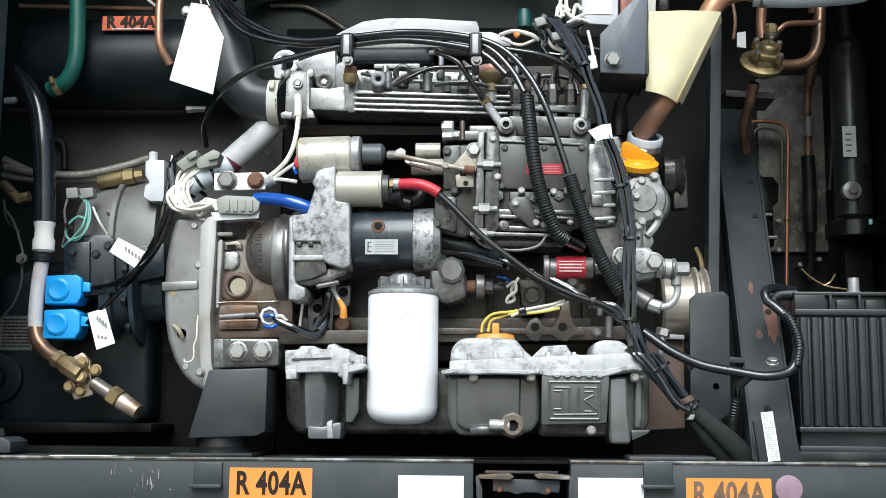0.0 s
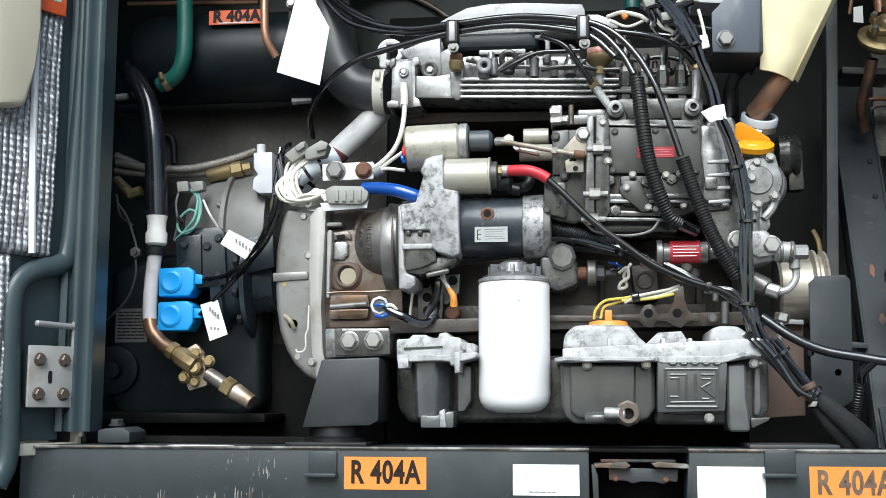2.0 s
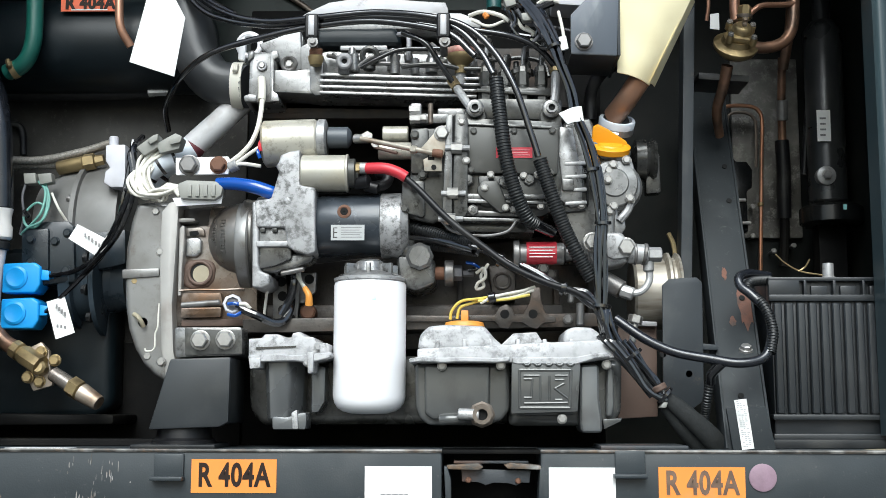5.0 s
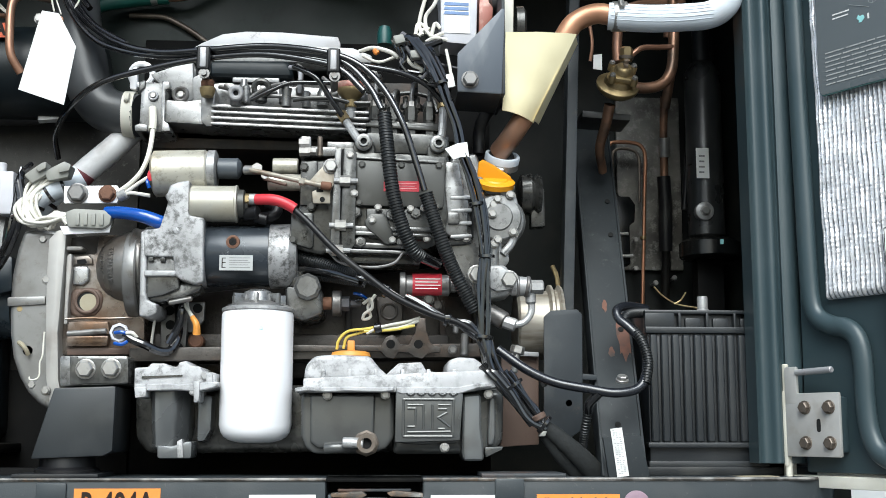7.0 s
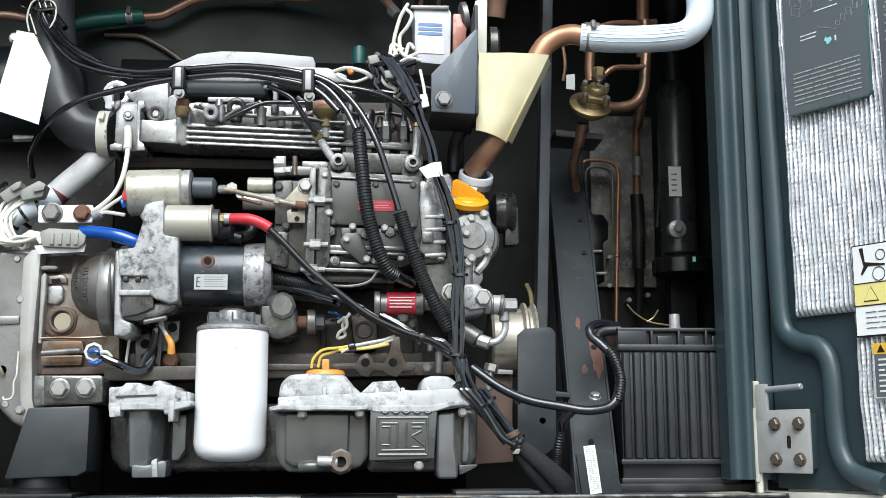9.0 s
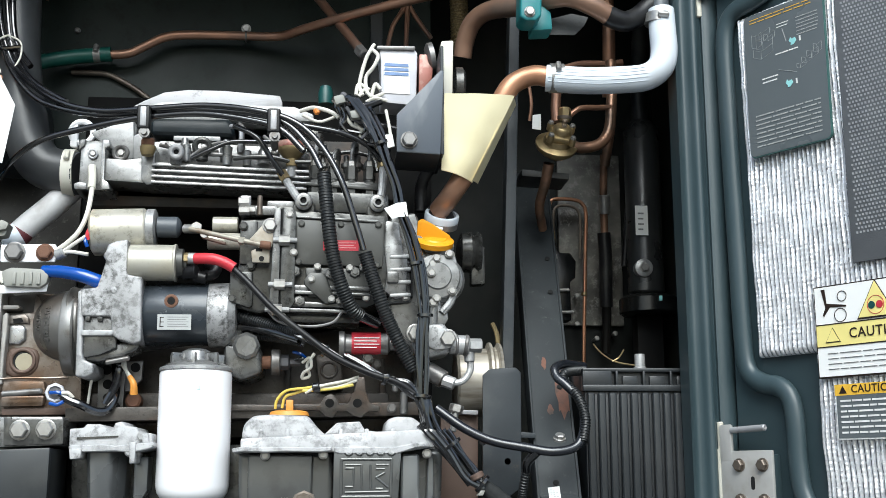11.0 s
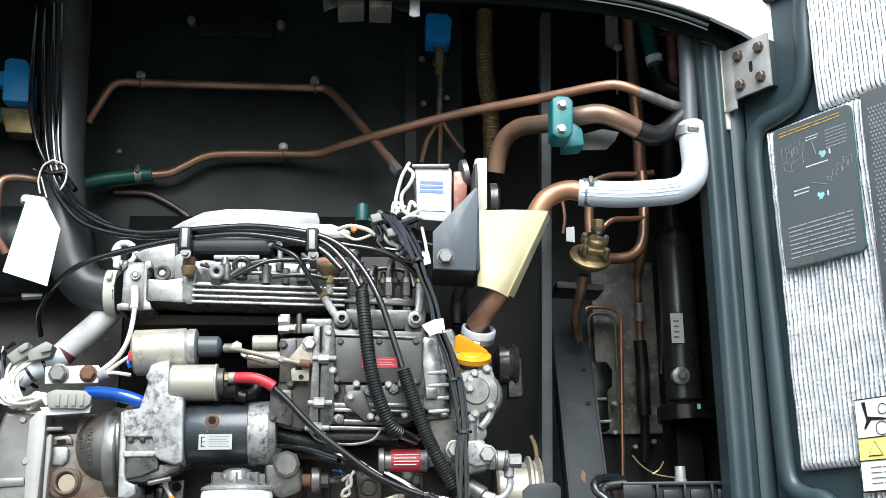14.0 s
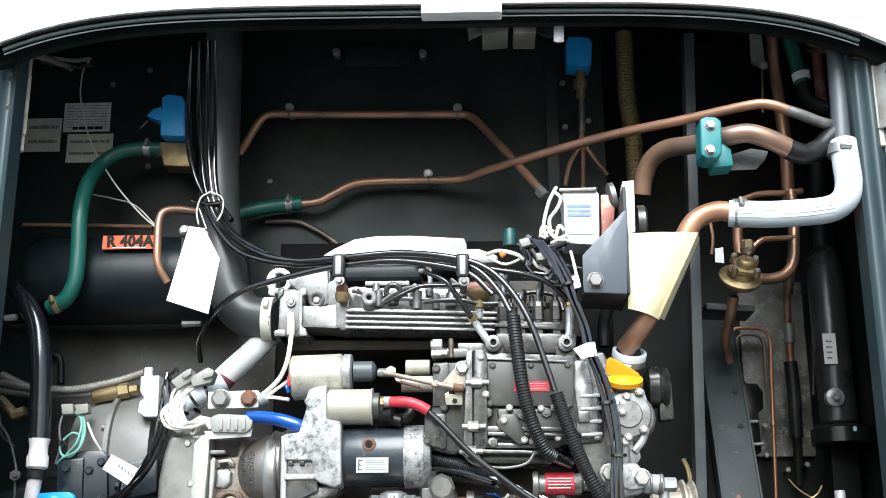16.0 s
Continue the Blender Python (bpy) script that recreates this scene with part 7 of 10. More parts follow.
for pts in ([(-0.454, 1.700, 2.671), (-0.451, 1.690, 2.569), (-0.445, 1.680, 2.464), (-0.426, 1.670, 2.394), (-0.404, 1.660, 2.348), (-0.378, 1.640, 2.289), (-0.320, 1.610, 2.228), (-0.227, 1.580, 2.200), (-0.149, 1.560, 2.199), (-0.053, 1.535, 2.198), (0.040, 1.510, 2.183), (0.081, 1.500, 2.164), (0.113, 1.490, 2.127), (0.131, 1.483, 2.092)], [(-0.438, 1.695, 2.669), (-0.432, 1.685, 2.566), (-0.419, 1.675, 2.450), (-0.401, 1.660, 2.358), (-0.366, 1.640, 2.288), (-0.299, 1.600, 2.230), (-0.226, 1.575, 2.205), (-0.143, 1.550, 2.202), (-0.048, 1.530, 2.203), (0.040, 1.505, 2.187), (0.094, 1.495, 2.166), (0.133, 1.487, 2.126), (0.163, 1.480, 2.070), (0.185, 1.478, 2.003), (0.196, 1.478, 1.966)], [(-0.421, 1.690, 2.666), (-0.411, 1.680, 2.519), (-0.397, 1.665, 2.392), (-0.380, 1.655, 2.325), (-0.341, 1.630, 2.269), (-0.279, 1.600, 2.226)], [(-0.407, 1.690, 2.666), (-0.398, 1.680, 2.518), (-0.389, 1.665, 2.392), (-0.374, 1.655, 2.335), (-0.349, 1.640, 2.298)]):
    g = group("engine_cable", pts[0], "black cable tied along the air duct and over the engine", "cable")
    part("jacket", tube(pts, 0.0050, 18, 8), "cable", g)
g = group("engine_cable", (-0.380, 1.600, 2.041), "black cable arching over the engine", "cable")
part("jacket", tube([(-0.410, 1.720, 2.064), (-0.405, 1.680, 2.096), (-0.367, 1.620, 2.127), (-0.313, 1.590, 2.158), (-0.225, 1.570, 2.178), (-0.143, 1.555, 2.190), (-0.053, 1.535, 2.191), (0.040, 1.510, 2.171), (0.074, 1.500, 2.154), (0.104, 1.492, 2.122)], 0.0050, 18, 10), "cable", g)
g = group("cable_ties", (-0.394, 1.660, 2.353), "pale string cable ties round the bundle", "cable tie")
for pts in ([(-0.408, 1.645, 2.293), (-0.414, 1.650, 2.318), (-0.408, 1.650, 2.344), (-0.392, 1.650, 2.355)], [(-0.392, 1.650, 2.355), (-0.371, 1.650, 2.344), (-0.367, 1.645, 2.319), (-0.374, 1.640, 2.297)]):
    part("string", tube(pts, 0.0016, 6, 5), "wire", g)
part("tie", tube([(-0.429, 1.670, 2.349), (-0.398, 1.650, 2.332), (-0.368, 1.650, 2.335)], 0.004, 8, 5), "cable", g)
for c, yy in (((-0.147, 1.550, 2.187), 0), ((0.057, 1.505, 2.172), 1)):
    g = group("cable_clamp", c, "rubber-lined steel clamp over the cables", "clamp")
    part("band", box(c[0] - 0.0105, c[0] + 0.0105, c[1] - 0.012, c[1] + 0.010, c[2] - 0.021, c[2] + 0.0185, 0.005, 3), "rubber", g)
    part("strap", box(c[0] - 0.0050, c[0] + 0.0050, c[1] - 0.0140, c[1] + 0.010, c[2] - 0.017, c[2] + 0.0150, 0.0025, 2), "castpale", g)
    part("lug", lathe((c[0] + 0.002, c[1] - 0.006, c[2] - 0.026), (0, -1, 0), [(0, 0.0085), (0.004, 0.0085), (0.004, 0.005), (0.009, 0.0045)], 18), "dullsteel", g)
    part("stem", rod((c[0], c[1] - 0.004, c[2] - 0.018), (c[0], c[1] + 0.045, c[2] - 0.03), 0.006, 10), "dullsteel", g)

# shipping tag
tg = group("shipping_tag", (-0.391, 1.550, 2.192), "blank white card tag hanging on a string", "tag")
part("card", wedge_tag([(-0.398, 2.258), (-0.372, 2.254), (-0.345, 2.203), (-0.362, 2.112), (-0.432, 2.135)], 1.55, -0.12), "paper", tg)
part("eyelet", torus((-0.371, 1.546, 2.245), (0, 1, 0), 0.004, 0.002, 16, 6), "copper", tg)
part("string", tube([(-0.370, 1.548, 2.255), (-0.391, 1.600, 2.292), (-0.410, 1.650, 2.324)], 0.0012, 6, 5), "wire", tg)

# left back corner: tank, coil, green hose, plates
tank = group("receiver_tank", (-0.655, 1.79, 2.17), "black horizontal receiver tank", "tank")
tz = (2.317 + 2.142) / 2
part("shell", lathe((-0.755, 1.79, tz), (1, 0, 0), [(0, 0.04), (0.012, 0.074), (0.03, 0.082), (0.375, 0.082), (0.395, 0.072), (0.405, 0.04)], 40), "blacksoft", tank)
part("bracket", box(-0.454, -0.401, 1.705, 1.712, 2.182, 2.300, 0.002), "black", tank)
bolt(tank, (-0.447, 1.700, 2.300), 0.008)
x0, z1 = -0.597, 2.294
rl = group("refrigerant_label", (x0, 1.71, z1 - 0.02), "red-orange refrigerant label reading R 404A on the tank", "label")
part("backing", card(x0, x0 + 0.098, z1 - 0.0255, z1, 1.708), "redorange", rl)
part("letters", text_mesh("R 404A", 0.029, (x0 + 0.05, 1.7062, z1 - 0.0120), squeeze=0.90, bold=0.048), "ink", rl, done=True)
part("scratch", card(x0 + 0.018, x0 + 0.080, z1 - 0.024, z1 - 0.0215, 1.7068, 0.0004), "whiteink", rl)
piped("copper_line", [(-0.427, 1.700, 2.334), (-0.456, 1.690, 2.336), (-0.479, 1.680, 2.330), (-0.487, 1.675, 2.312), (-0.486, 1.670, 2.268), (-0.482, 1.670, 2.227), (-0.467, 1.680, 2.198)], 0.0072, "copper", "small copper line looping down beside the tank", "pipe")
piped("copper_line", [(-0.785, 1.800, 2.347), (-0.655, 1.800, 2.343), (-0.529, 1.780, 2.332)], 0.0046, "copper", "thin straight copper line above the tank", "pipe")
lh = piped("green_hose", [(-0.517, 1.770, 2.484), (-0.551, 1.765, 2.483), (-0.591, 1.755, 2.473), (-0.625, 1.750, 2.449), (-0.638, 1.720, 2.399), (-0.636, 1.690, 2.329), (-0.632, 1.685, 2.254), (-0.634, 1.685, 2.202), (-0.650, 1.690, 2.172), (-0.680, 1.700, 2.160)], 0.0140, "green", "dark green coolant hose looping down the corner", "hose", 18, 8)
clamp_band(lh, (-0.544, 1.766, 2.483), (1, 0, 0), 0.0138)
clamp_band(lh, (-0.667, 1.695, 2.163), (1, 0, 0.5), 0.0138, 0.01, "brass")
bv = group("water_valve", (-0.494, 1.760, 2.450), "blue solenoid on a brass water valve", "solenoid valve")
part("coil", merge(extr([(-0.514, 2.575), (-0.503, 2.580), (-0.477, 2.577), (-0.469, 2.565), (-0.465, 2.493), (-0.513, 2.496)], 1.73, 1.79, 0.005), extr([(-0.546, 2.543), (-0.533, 2.557), (-0.511, 2.563), (-0.509, 2.529), (-0.526, 2.534)], 1.745, 1.775, 0.003)), "blue", bv)
part("body", merge(rod((-0.534, 1.770, 2.480), (-0.460, 1.770, 2.476), 0.011, 8), extr([(-0.522, 2.494), (-0.461, 2.492), (-0.458, 2.442), (-0.510, 2.445)], 1.755, 1.80, 0.005)), "brass", bv)
part("lead", tube([(-0.546, 1.760, 2.538), (-0.560, 1.760, 2.523), (-0.565, 1.770, 2.517)], 0.003, 8, 4), "cable", bv)
for a, b, rows, m, lb in (((-0.747, 1.856, 2.620), (-0.653, 1.856, 2.558), 6, "paperdim", "printed white data plate with a bar code"), ((-0.821, 1.856, 2.588), (-0.750, 1.856, 2.517), 2, "creamdim", "yellowed printed data plate"), ((-0.736, 1.856, 2.553), (-0.644, 1.856, 2.493), 2, "creamdim", "yellowed printed data plate")):
    g = group("data_plate", (a[0], 1.856, b[2]), lb + " on the bulkhead", "data plate")
    part("plate", card(a[0], b[0], b[2], a[2], 1.8585, 0.0015), m, g)
    bars(g, a[0] + 0.006, b[0] - 0.006, b[2] + 0.006, a[2] - 0.004, 1.8568, rows if m == "creamdim" else 9, "greyink", 0.22, rows)
    if m == "paperdim":
        bars(g, a[0] + 0.020, b[0] - 0.012, b[2] + 0.004, b[2] + 0.011, 1.8566, 1, "ink", 0.9, 3)
piped("pull_wire", [(-0.685, 1.800, 2.685), (-0.692, 1.790, 2.654), (-0.683, 1.770, 2.585), (-0.654, 1.760, 2.499), (-0.598, 1.740, 2.411), (-0.537, 1.710, 2.340), (-0.487, 1.680, 2.294)], 0.0016, "wire", "thin pale wire hanging across the corner", "wire", 6)
piped("pull_wire", [(-0.654, 1.800, 2.405), (-0.612, 1.790, 2.393), (-0.561, 1.770, 2.371), (-0.501, 1.720, 2.310)], 0.0016, "wire", "thin pale wire above the tank", "wire", 6)
ps = group("door_stay", (-0.648, 1.520, 2.550), "bent steel door stay rod in the corner", "door stay")
part("rod", tube([(-0.688, 1.500, 2.554), (-0.664, 1.520, 2.559), (-0.649, 1.600, 2.579), (-0.659, 1.640, 2.593)], 0.005, 8, 5), "steel", ps)
ps = group("door_stay", (0.686, 1.520, 2.545), "bent steel door stay rod in the corner", "door stay")
part("rod", merge(tube([(0.732, 1.480, 2.514), (0.698, 1.500, 2.533), (0.677, 1.580, 2.582), (0.676, 1.620, 2.604)], 0.005, 8, 5), tube([(0.731, 1.480, 2.506), (0.697, 1.500, 2.524), (0.676, 1.580, 2.574)], 0.004, 8, 5)), "brass", ps)

# ---- pipes, brace and battery at the pulley end ----
col = group("brace_column", (0.488, 1.47, ZT), "dark grey leaning steel channel brace with bolt holes", "brace")
b0, b1 = Vector((0.490, 1.480, 1.536)), Vector((0.520, 1.880, 2.193))
chn = part("channel", bar_between(b0, b1, 0.066, 0.005), "braceblue", col)
def patch_on(a, b, at, dx, rx, rz, seed):
    """A ragged thin patch on the front face of a leaning bar."""
    a, b = Vector(a), Vector(b)
    z = (b - a).normalized()
    x = (Vector((1, 0, 0)) - z * z.x).normalized()
    m = Matrix((x, z.cross(x), z)).transposed().to_4x4()
    m.translation = a.lerp(b, at)
    rnd_ = random.Random(seed)
    poly = [(dx + rx * math.cos(k * 0.349) * rnd_.uniform(0.55, 1.0), rz * math.sin(k * 0.349) * rnd_.uniform(0.6, 1.0)) for k in range(18)]
    return warp(extr(poly, -0.0031, -0.0026, 0), m)
part("rust_patch", patch_on(b0, b1, 0.345, 0.021, 0.014, 0.062, 4), "brownrust", chn, "rusty bare patch")
part("rust_patch", patch_on(b0, b1, 0.30, -0.002, 0.006, 0.012, 6), "brownrust", chn)
part("rust_patch", patch_on(b0, b1, 0.42, -0.006, 0.005, 0.016, 7), "brownrust", chn)
ofs = Vector((-0.0315, 0.02, 0.0))
part("flange", bar_between(b0 + ofs, b1 + ofs, 0.004, 0.045), "braceblue", col)
ofs = Vector((0.0315, 0.02, 0.0))
part("flange", bar_between(b0 + ofs, b1 + ofs, 0.004, 0.045), "braceblue", col)
part("foot", extr([(0.455, 1.603), (0.511, 1.606), (0.526, 1.532), (0.465, 1.529)], 1.466, 1.474, 0.002), "braceblue", col)
for t_ in (0.13, 0.36, 0.42, 0.62, 0.72):
    p = b0.lerp(b1, t_)
    part("hole", lathe((p.x - 0.004 + 0.02 * (t_ > 0.3), p.y - 0.0045, p.z), (0, -1, 0.5), [(0, 0.0045), (0.0012, 0.0045)], 12), "void", chn)
lb = group("data_label", (0.479, 1.466, 1.546), "narrow white printed label on the brace foot", "label")
part("strip", extr([(0.466, 1.615), (0.483, 1.617), (0.492, 1.548), (0.475, 1.546)], 1.4645, 1.4655, 0), "paperdim", lb)
rl_ = random.Random(5)
bm = bmesh.new()
for k in range(24):
    pz = Vector((0.4745, 1.464, 1.6165)).lerp(Vector((0.4835, 1.464, 1.5475)), 0.05 + 0.039 * k)
    for c_ in (-0.0062, -0.0020, 0.0024):
        if rl_.random() < 0.75:
            bm = merge(bm, box(pz.x + c_, pz.x + c_ + rl_.uniform(0.0014, 0.0036), 1.4640, 1.4645, pz.z - 0.0006, pz.z + 0.0006, 0))
part("print", bm, "platepaper", lb)

gp = group("belt_guard", (0.403, 1.52, ZT), "dark grey sheet steel belt guard", "guard")
gpp = part("plate", extr([(0.395, 1.796), (0.436, 1.798), (0.444, 1.790), (0.442, 1.615), (0.424, 1.602), (0.382, 1.607), (0.384, 1.786)], 1.556, 1.561, 0.0015), "frame", gp)
for p in ((0.421, 1.556, 1.654), (0.383, 1.556, 1.683)):
    part("hole", lathe(p, (0, 1, 0), [(0, 0.005), (0.001, 0.005)], 14), "void", gpp)
part("stay", extr([(0.435, 1.700), (0.466, 1.697), (0.466, 1.689), (0.435, 1.690)], 1.558, 1.57, 0.002), "frame", gp)
gs = group("side_plate", (0.352, 1.60, ZT), "rusty brown steel plate behind the guard", "plate")
part("plate", extr([(0.322, 1.726), (0.381, 1.728), (0.380, 1.591), (0.319, 1.587)], 1.598, 1.606, 0.002), "rustplate", gs)
part("lip", extr([(0.336, 1.735), (0.379, 1.733), (0.379, 1.726), (0.336, 1.728)], 1.58, 1.61, 0.001), "castpale", gs)

# battery
by = 1.535
bat = group("battery", (0.619, by, 1.555), "black ribbed vehicle battery", "battery")
bx0, bx1 = 0.537, 0.710 + 0.06
bz0, bz1, bz2 = 1.563, 1.766, 1.796
part("case", box(bx0 + 0.004, bx1 - 0.004, by + 0.006, 1.72, bz0, bz1, 0.004), "battery", bat)
part("lid", merge(box(bx0, bx1, by + 0.012, 1.724, bz1 - 0.004, bz2, 0.003, 2), box(bx0, bx1, by, by + 0.02, bz2 - 0.006, bz2, 0.002), box(bx0, bx1, by - 0.002, by + 0.02, bz1 - 0.006, bz1 + 0.004, 0.002), box(bx0, bx0 + 0.046, by, by + 0.02, bz1, bz2 - 0.004, 0.002)), "battery", bat)
for i_ in range(5):
    x = bx0 + 0.052 + i_ * 0.043
    part("lid_web", box(x, x + 0.004, by, by + 0.02, bz1, bz2 - 0.004, 0.001), "battery", bat)
    part("lid_pad", box(x + 0.012, x + 0.036, by + 0.006, by + 0.02, bz1, bz2 - 0.012, 0.002), "battery", bat)
nr = 12
for i in range(nr + 1):
    x = bx0 + 0.012 + i * (bx1 - bx0 - 0.024) / nr * 0.98
    part("rib", box(x - 0.0060, x + 0.0060, by - 0.004, by + 0.01, bz0 + 0.032, bz1 - 0.008, 0.0042, 3), "battery", bat)
part("ledge", box(bx0, bx1, by - 0.004, by + 0.02, bz0 + 0.024, bz0 + 0.032, 0.002), "battery", bat)
part("foot", box(bx0, bx1, by - 0.004, by + 0.02, bz0 - 0.006, bz0 + 0.004, 0.002), "battery", bat)
c = (0.645, 1.600, 1.816)
part("terminal", merge(lathe((c[0], c[1], bz2 - 0.002), (0, 0, 1), [(0, 0.016), (0.003, 0.016), (0.004, 0.010), (0.009, 0.010), (0.010, 0.0085), (0.027, 0.0085), (0.030, 0.008), (0.030, 0.006)], 20)), "castlight", bat, "bright lead terminal post")
c = (0.704, 1.530, 1.783)
part("vent_button", lathe((c[0], by, c[2]), (0, -1, 0), [(0, 0.008), (0.003, 0.007)], 18), "white", bat)
part("tray", box(bx0 - 0.01, bx1 + 0.02, by - 0.01, 1.74, ZT, bz0 - 0.004, 0.003), "black", bat)
for pts in ([(0.605, 1.620, 1.814), (0.616, 1.620, 1.821), (0.629, 1.640, 1.835)], [(0.636, 1.600, 1.806), (0.609, 1.620, 1.814), (0.596, 1.660, 1.832), (0.592, 1.700, 1.851)]):
    g = group("thin_lead", pts[0], "thin pale lead near the battery post", "wire")
    part("lead", tube(pts, 0.0013, 6, 5), "brassgrimy", g)
tr = group("frame_rail", (0.635, 1.48, ZT), "pale worn rail below the battery", "rail")
part("rail", extr([(0.542, 1.544), (0.715, 1.547), (0.715, 1.539), (0.542, 1.536)], 1.466, 1.52, 0.002), "dirtypale", tr)

# battery cable loop beside the brace
g = group("battery_cable", (0.499, 1.560, 1.798), "thick black cable looping in front of the brace", "cable")
part("jacket", tube([(0.306, 1.500, 1.732), (0.347, 1.490, 1.702), (0.388, 1.485, 1.683), (0.438, 1.480, 1.673), (0.479, 1.475, 1.667), (0.514, 1.480, 1.676), (0.528, 1.490, 1.706), (0.526, 1.500, 1.741), (0.506, 1.510, 1.767), (0.493, 1.520, 1.781), (0.493, 1.530, 1.795), (0.513, 1.550, 1.803), (0.549, 1.580, 1.802)], 0.0070, 12, 8), "hoseblack", g)
part("loom", loom([(0.544, 1.560, 1.794), (0.511, 1.530, 1.788), (0.504, 1.520, 1.775), (0.521, 1.500, 1.750), (0.530, 1.490, 1.715), (0.523, 1.480, 1.681)], 0.0077), "loom", g)
part("loom", loom([(0.441, 1.500, 1.644), (0.437, 1.510, 1.615), (0.438, 1.540, 1.581)], 0.0068), "loom", g)
part("branch", tube([(0.454, 1.478, 1.667), (0.441, 1.490, 1.652), (0.441, 1.500, 1.640)], 0.0068, 12, 6), "cable", g)
bolt(g, (0.487, 1.475, 1.686), 0.008, d=(0, -0.5, 1))

# expansion valve and lines
ev = group("expansion_valve", (0.531, 1.660, 2.160), "grimy brass expansion valve with copper elbows", "valve")
vd = Vector((0.08, -0.76, 0.64)).normalized()
vx = (Vector((1, 0, -0.16)) - vd * vd.dot(Vector((1, 0, -0.16)))).normalized()
vy = vd.cross(vx)
vm = Matrix((vx, vy, vd)).transposed().to_4x4()
vm.translation = (0.5346, 1.645, 2.2031)
part("diaphragm", warp(lathe((-0.004, -0.002, -0.040), (0, 0, 1), [(0, 0.012), (0.004, 0.026), (0.012, 0.034), (0.017, 0.0365), (0.021, 0.0365), (0.023, 0.033), (0.025, 0.025), (0.034, 0.022)], 36), vm), "brassgrimy", ev)
part("body", warp(merge(box(-0.0195, 0.0195, -0.0205, 0.0205, -0.007, 0.005, 0.005, 3), lathe((0, 0, 0.004), (0, 0, 1), [(0, 0.0170), (0.008, 0.0160), (0.012, 0.0125), (0.013, 0.009)], 24)), vm), "brassgrimy", ev)
part("stem_boss", warp(merge(box(-0.002, 0.005, -0.006, 0.010, 0.014, 0.022, 0.002), rod((0.0015, 0.004, 0.014), (0.0015, 0.004, 0.028), 0.0045, 12)), vm), "dimbrass", ev)
hexn = part("hexagon", lathe((0.5421, 1.652, 2.2274), (0.05, -0.12, 1), [(0, 0.0095), (0.004, 0.0110), (0.022, 0.0110), (0.025, 0.0085)], 6), "brass", ev, "clean brass hexagon")
part("collar", lathe((0.5425, 1.653, 2.2317), (0.05, -0.12, 1), [(0, 0.0128), (0.005, 0.0132), (0.006, 0.0120)], 20), "plugbrown", hexn)
for bx_, by_ in ((-0.0185, -0.0195), (0.0185, -0.0195), (-0.0185, 0.0195), (0.0185, 0.0195)):
    part("lug", warp(lathe((bx_, by_, -0.006), (0, 0, 1), [(0, 0.0060), (0.011, 0.0060), (0.013, 0.005)], 14), vm), "brassgrimy", ev)
    bolt(ev, vm @ Vector((bx_, by_, 0.008)), 0.0042, d=vd, material="steel")
part("elbow", tube([(0.553, 1.660, 2.187), (0.579, 1.665, 2.186), (0.608, 1.670, 2.196), (0.625, 1.675, 2.221), (0.631, 1.680, 2.260), (0.636, 1.690, 2.309), (0.638, 1.700, 2.355)], 0.0096, 14, 6), "copperdull", ev, "tarnished copper elbow")
part("upper_line", tube([(0.550, 1.655, 2.238), (0.572, 1.660, 2.255), (0.604, 1.670, 2.260), (0.630, 1.675, 2.263)], 0.0048, 10, 6), "copper", ev)
part("inlet", tube([(0.531, 1.660, 2.281), (0.529, 1.660, 2.255), (0.530, 1.660, 2.230)], 0.0086, 12, 5), "copper", ev)
part("outlet", tube([(0.517, 1.670, 2.158), (0.513, 1.690, 2.127), (0.508, 1.720, 2.094), (0.520, 1.760, 2.062)], (0.0096, 0.0078), 14, 6), "copperdull", ev)
part("cross_line", tube([(0.542, 1.740, 2.346), (0.588, 1.740, 2.364), (0.644, 1.740, 2.366), (0.670, 1.740, 2.370)], 0.0059, 10, 5), "copper", ev)
part("capillary", tube([(0.483, 1.660, 2.297), (0.487, 1.660, 2.261), (0.484, 1.665, 2.232)], 0.003, 8, 5), "copper", ev)
part("tag", extr([(0.486, 2.236), (0.500, 2.238), (0.500, 2.210), (0.485, 2.212)], 1.644, 1.646, 0), "paper", ev)
part("plate", extr([(0.472, 2.150), (0.555, 2.144), (0.554, 2.133), (0.471, 2.138)], 1.68, 1.76, 0.002), "black", ev)
lo = group("copper_line", (0.630, 1.960, 1.863), "thin copper line bent into the recess", "pipe")
part("tube", tube([(0.5687, 1.960, 2.0999), (0.5696, 1.960, 2.1418), (0.5733, 1.960, 2.1590), (0.5836, 1.960, 2.1649), (0.6175, 1.960, 2.1644), (0.6355, 1.960, 2.1568), (0.6428, 1.960, 2.1352), (0.6398, 1.960, 2.0695), (0.6362, 1.960, 1.9802), (0.6333, 1.960, 1.9142), (0.6299, 1.960, 1.8329)], 0.0037, 10, 8), "copperbright", lo)
part("inner_tube", tube([(0.5786, 1.965, 2.1010), (0.5794, 1.965, 2.1374), (0.5853, 1.965, 2.1500), (0.5979, 1.965, 2.1537), (0.6159, 1.965, 2.1518), (0.6282, 1.965, 2.1429), (0.6321, 1.965, 2.1213), (0.6302, 1.965, 2.0478)], 0.0030, 10, 8), "plugbrown", lo, "tarnished inner copper line")
part("joint", rod((0.6347, 1.958, 1.9810), (0.6345, 1.958, 1.9733), 0.0058, 12), "brass", lo)
part("fitting", merge(rod((0.5691, 1.950, 2.1001), (0.5685, 1.950, 2.0721), 0.0100, 6), rod((0.5696, 1.952, 2.1073), (0.5694, 1.952, 2.0983), 0.0065, 12)), "brass", lo)
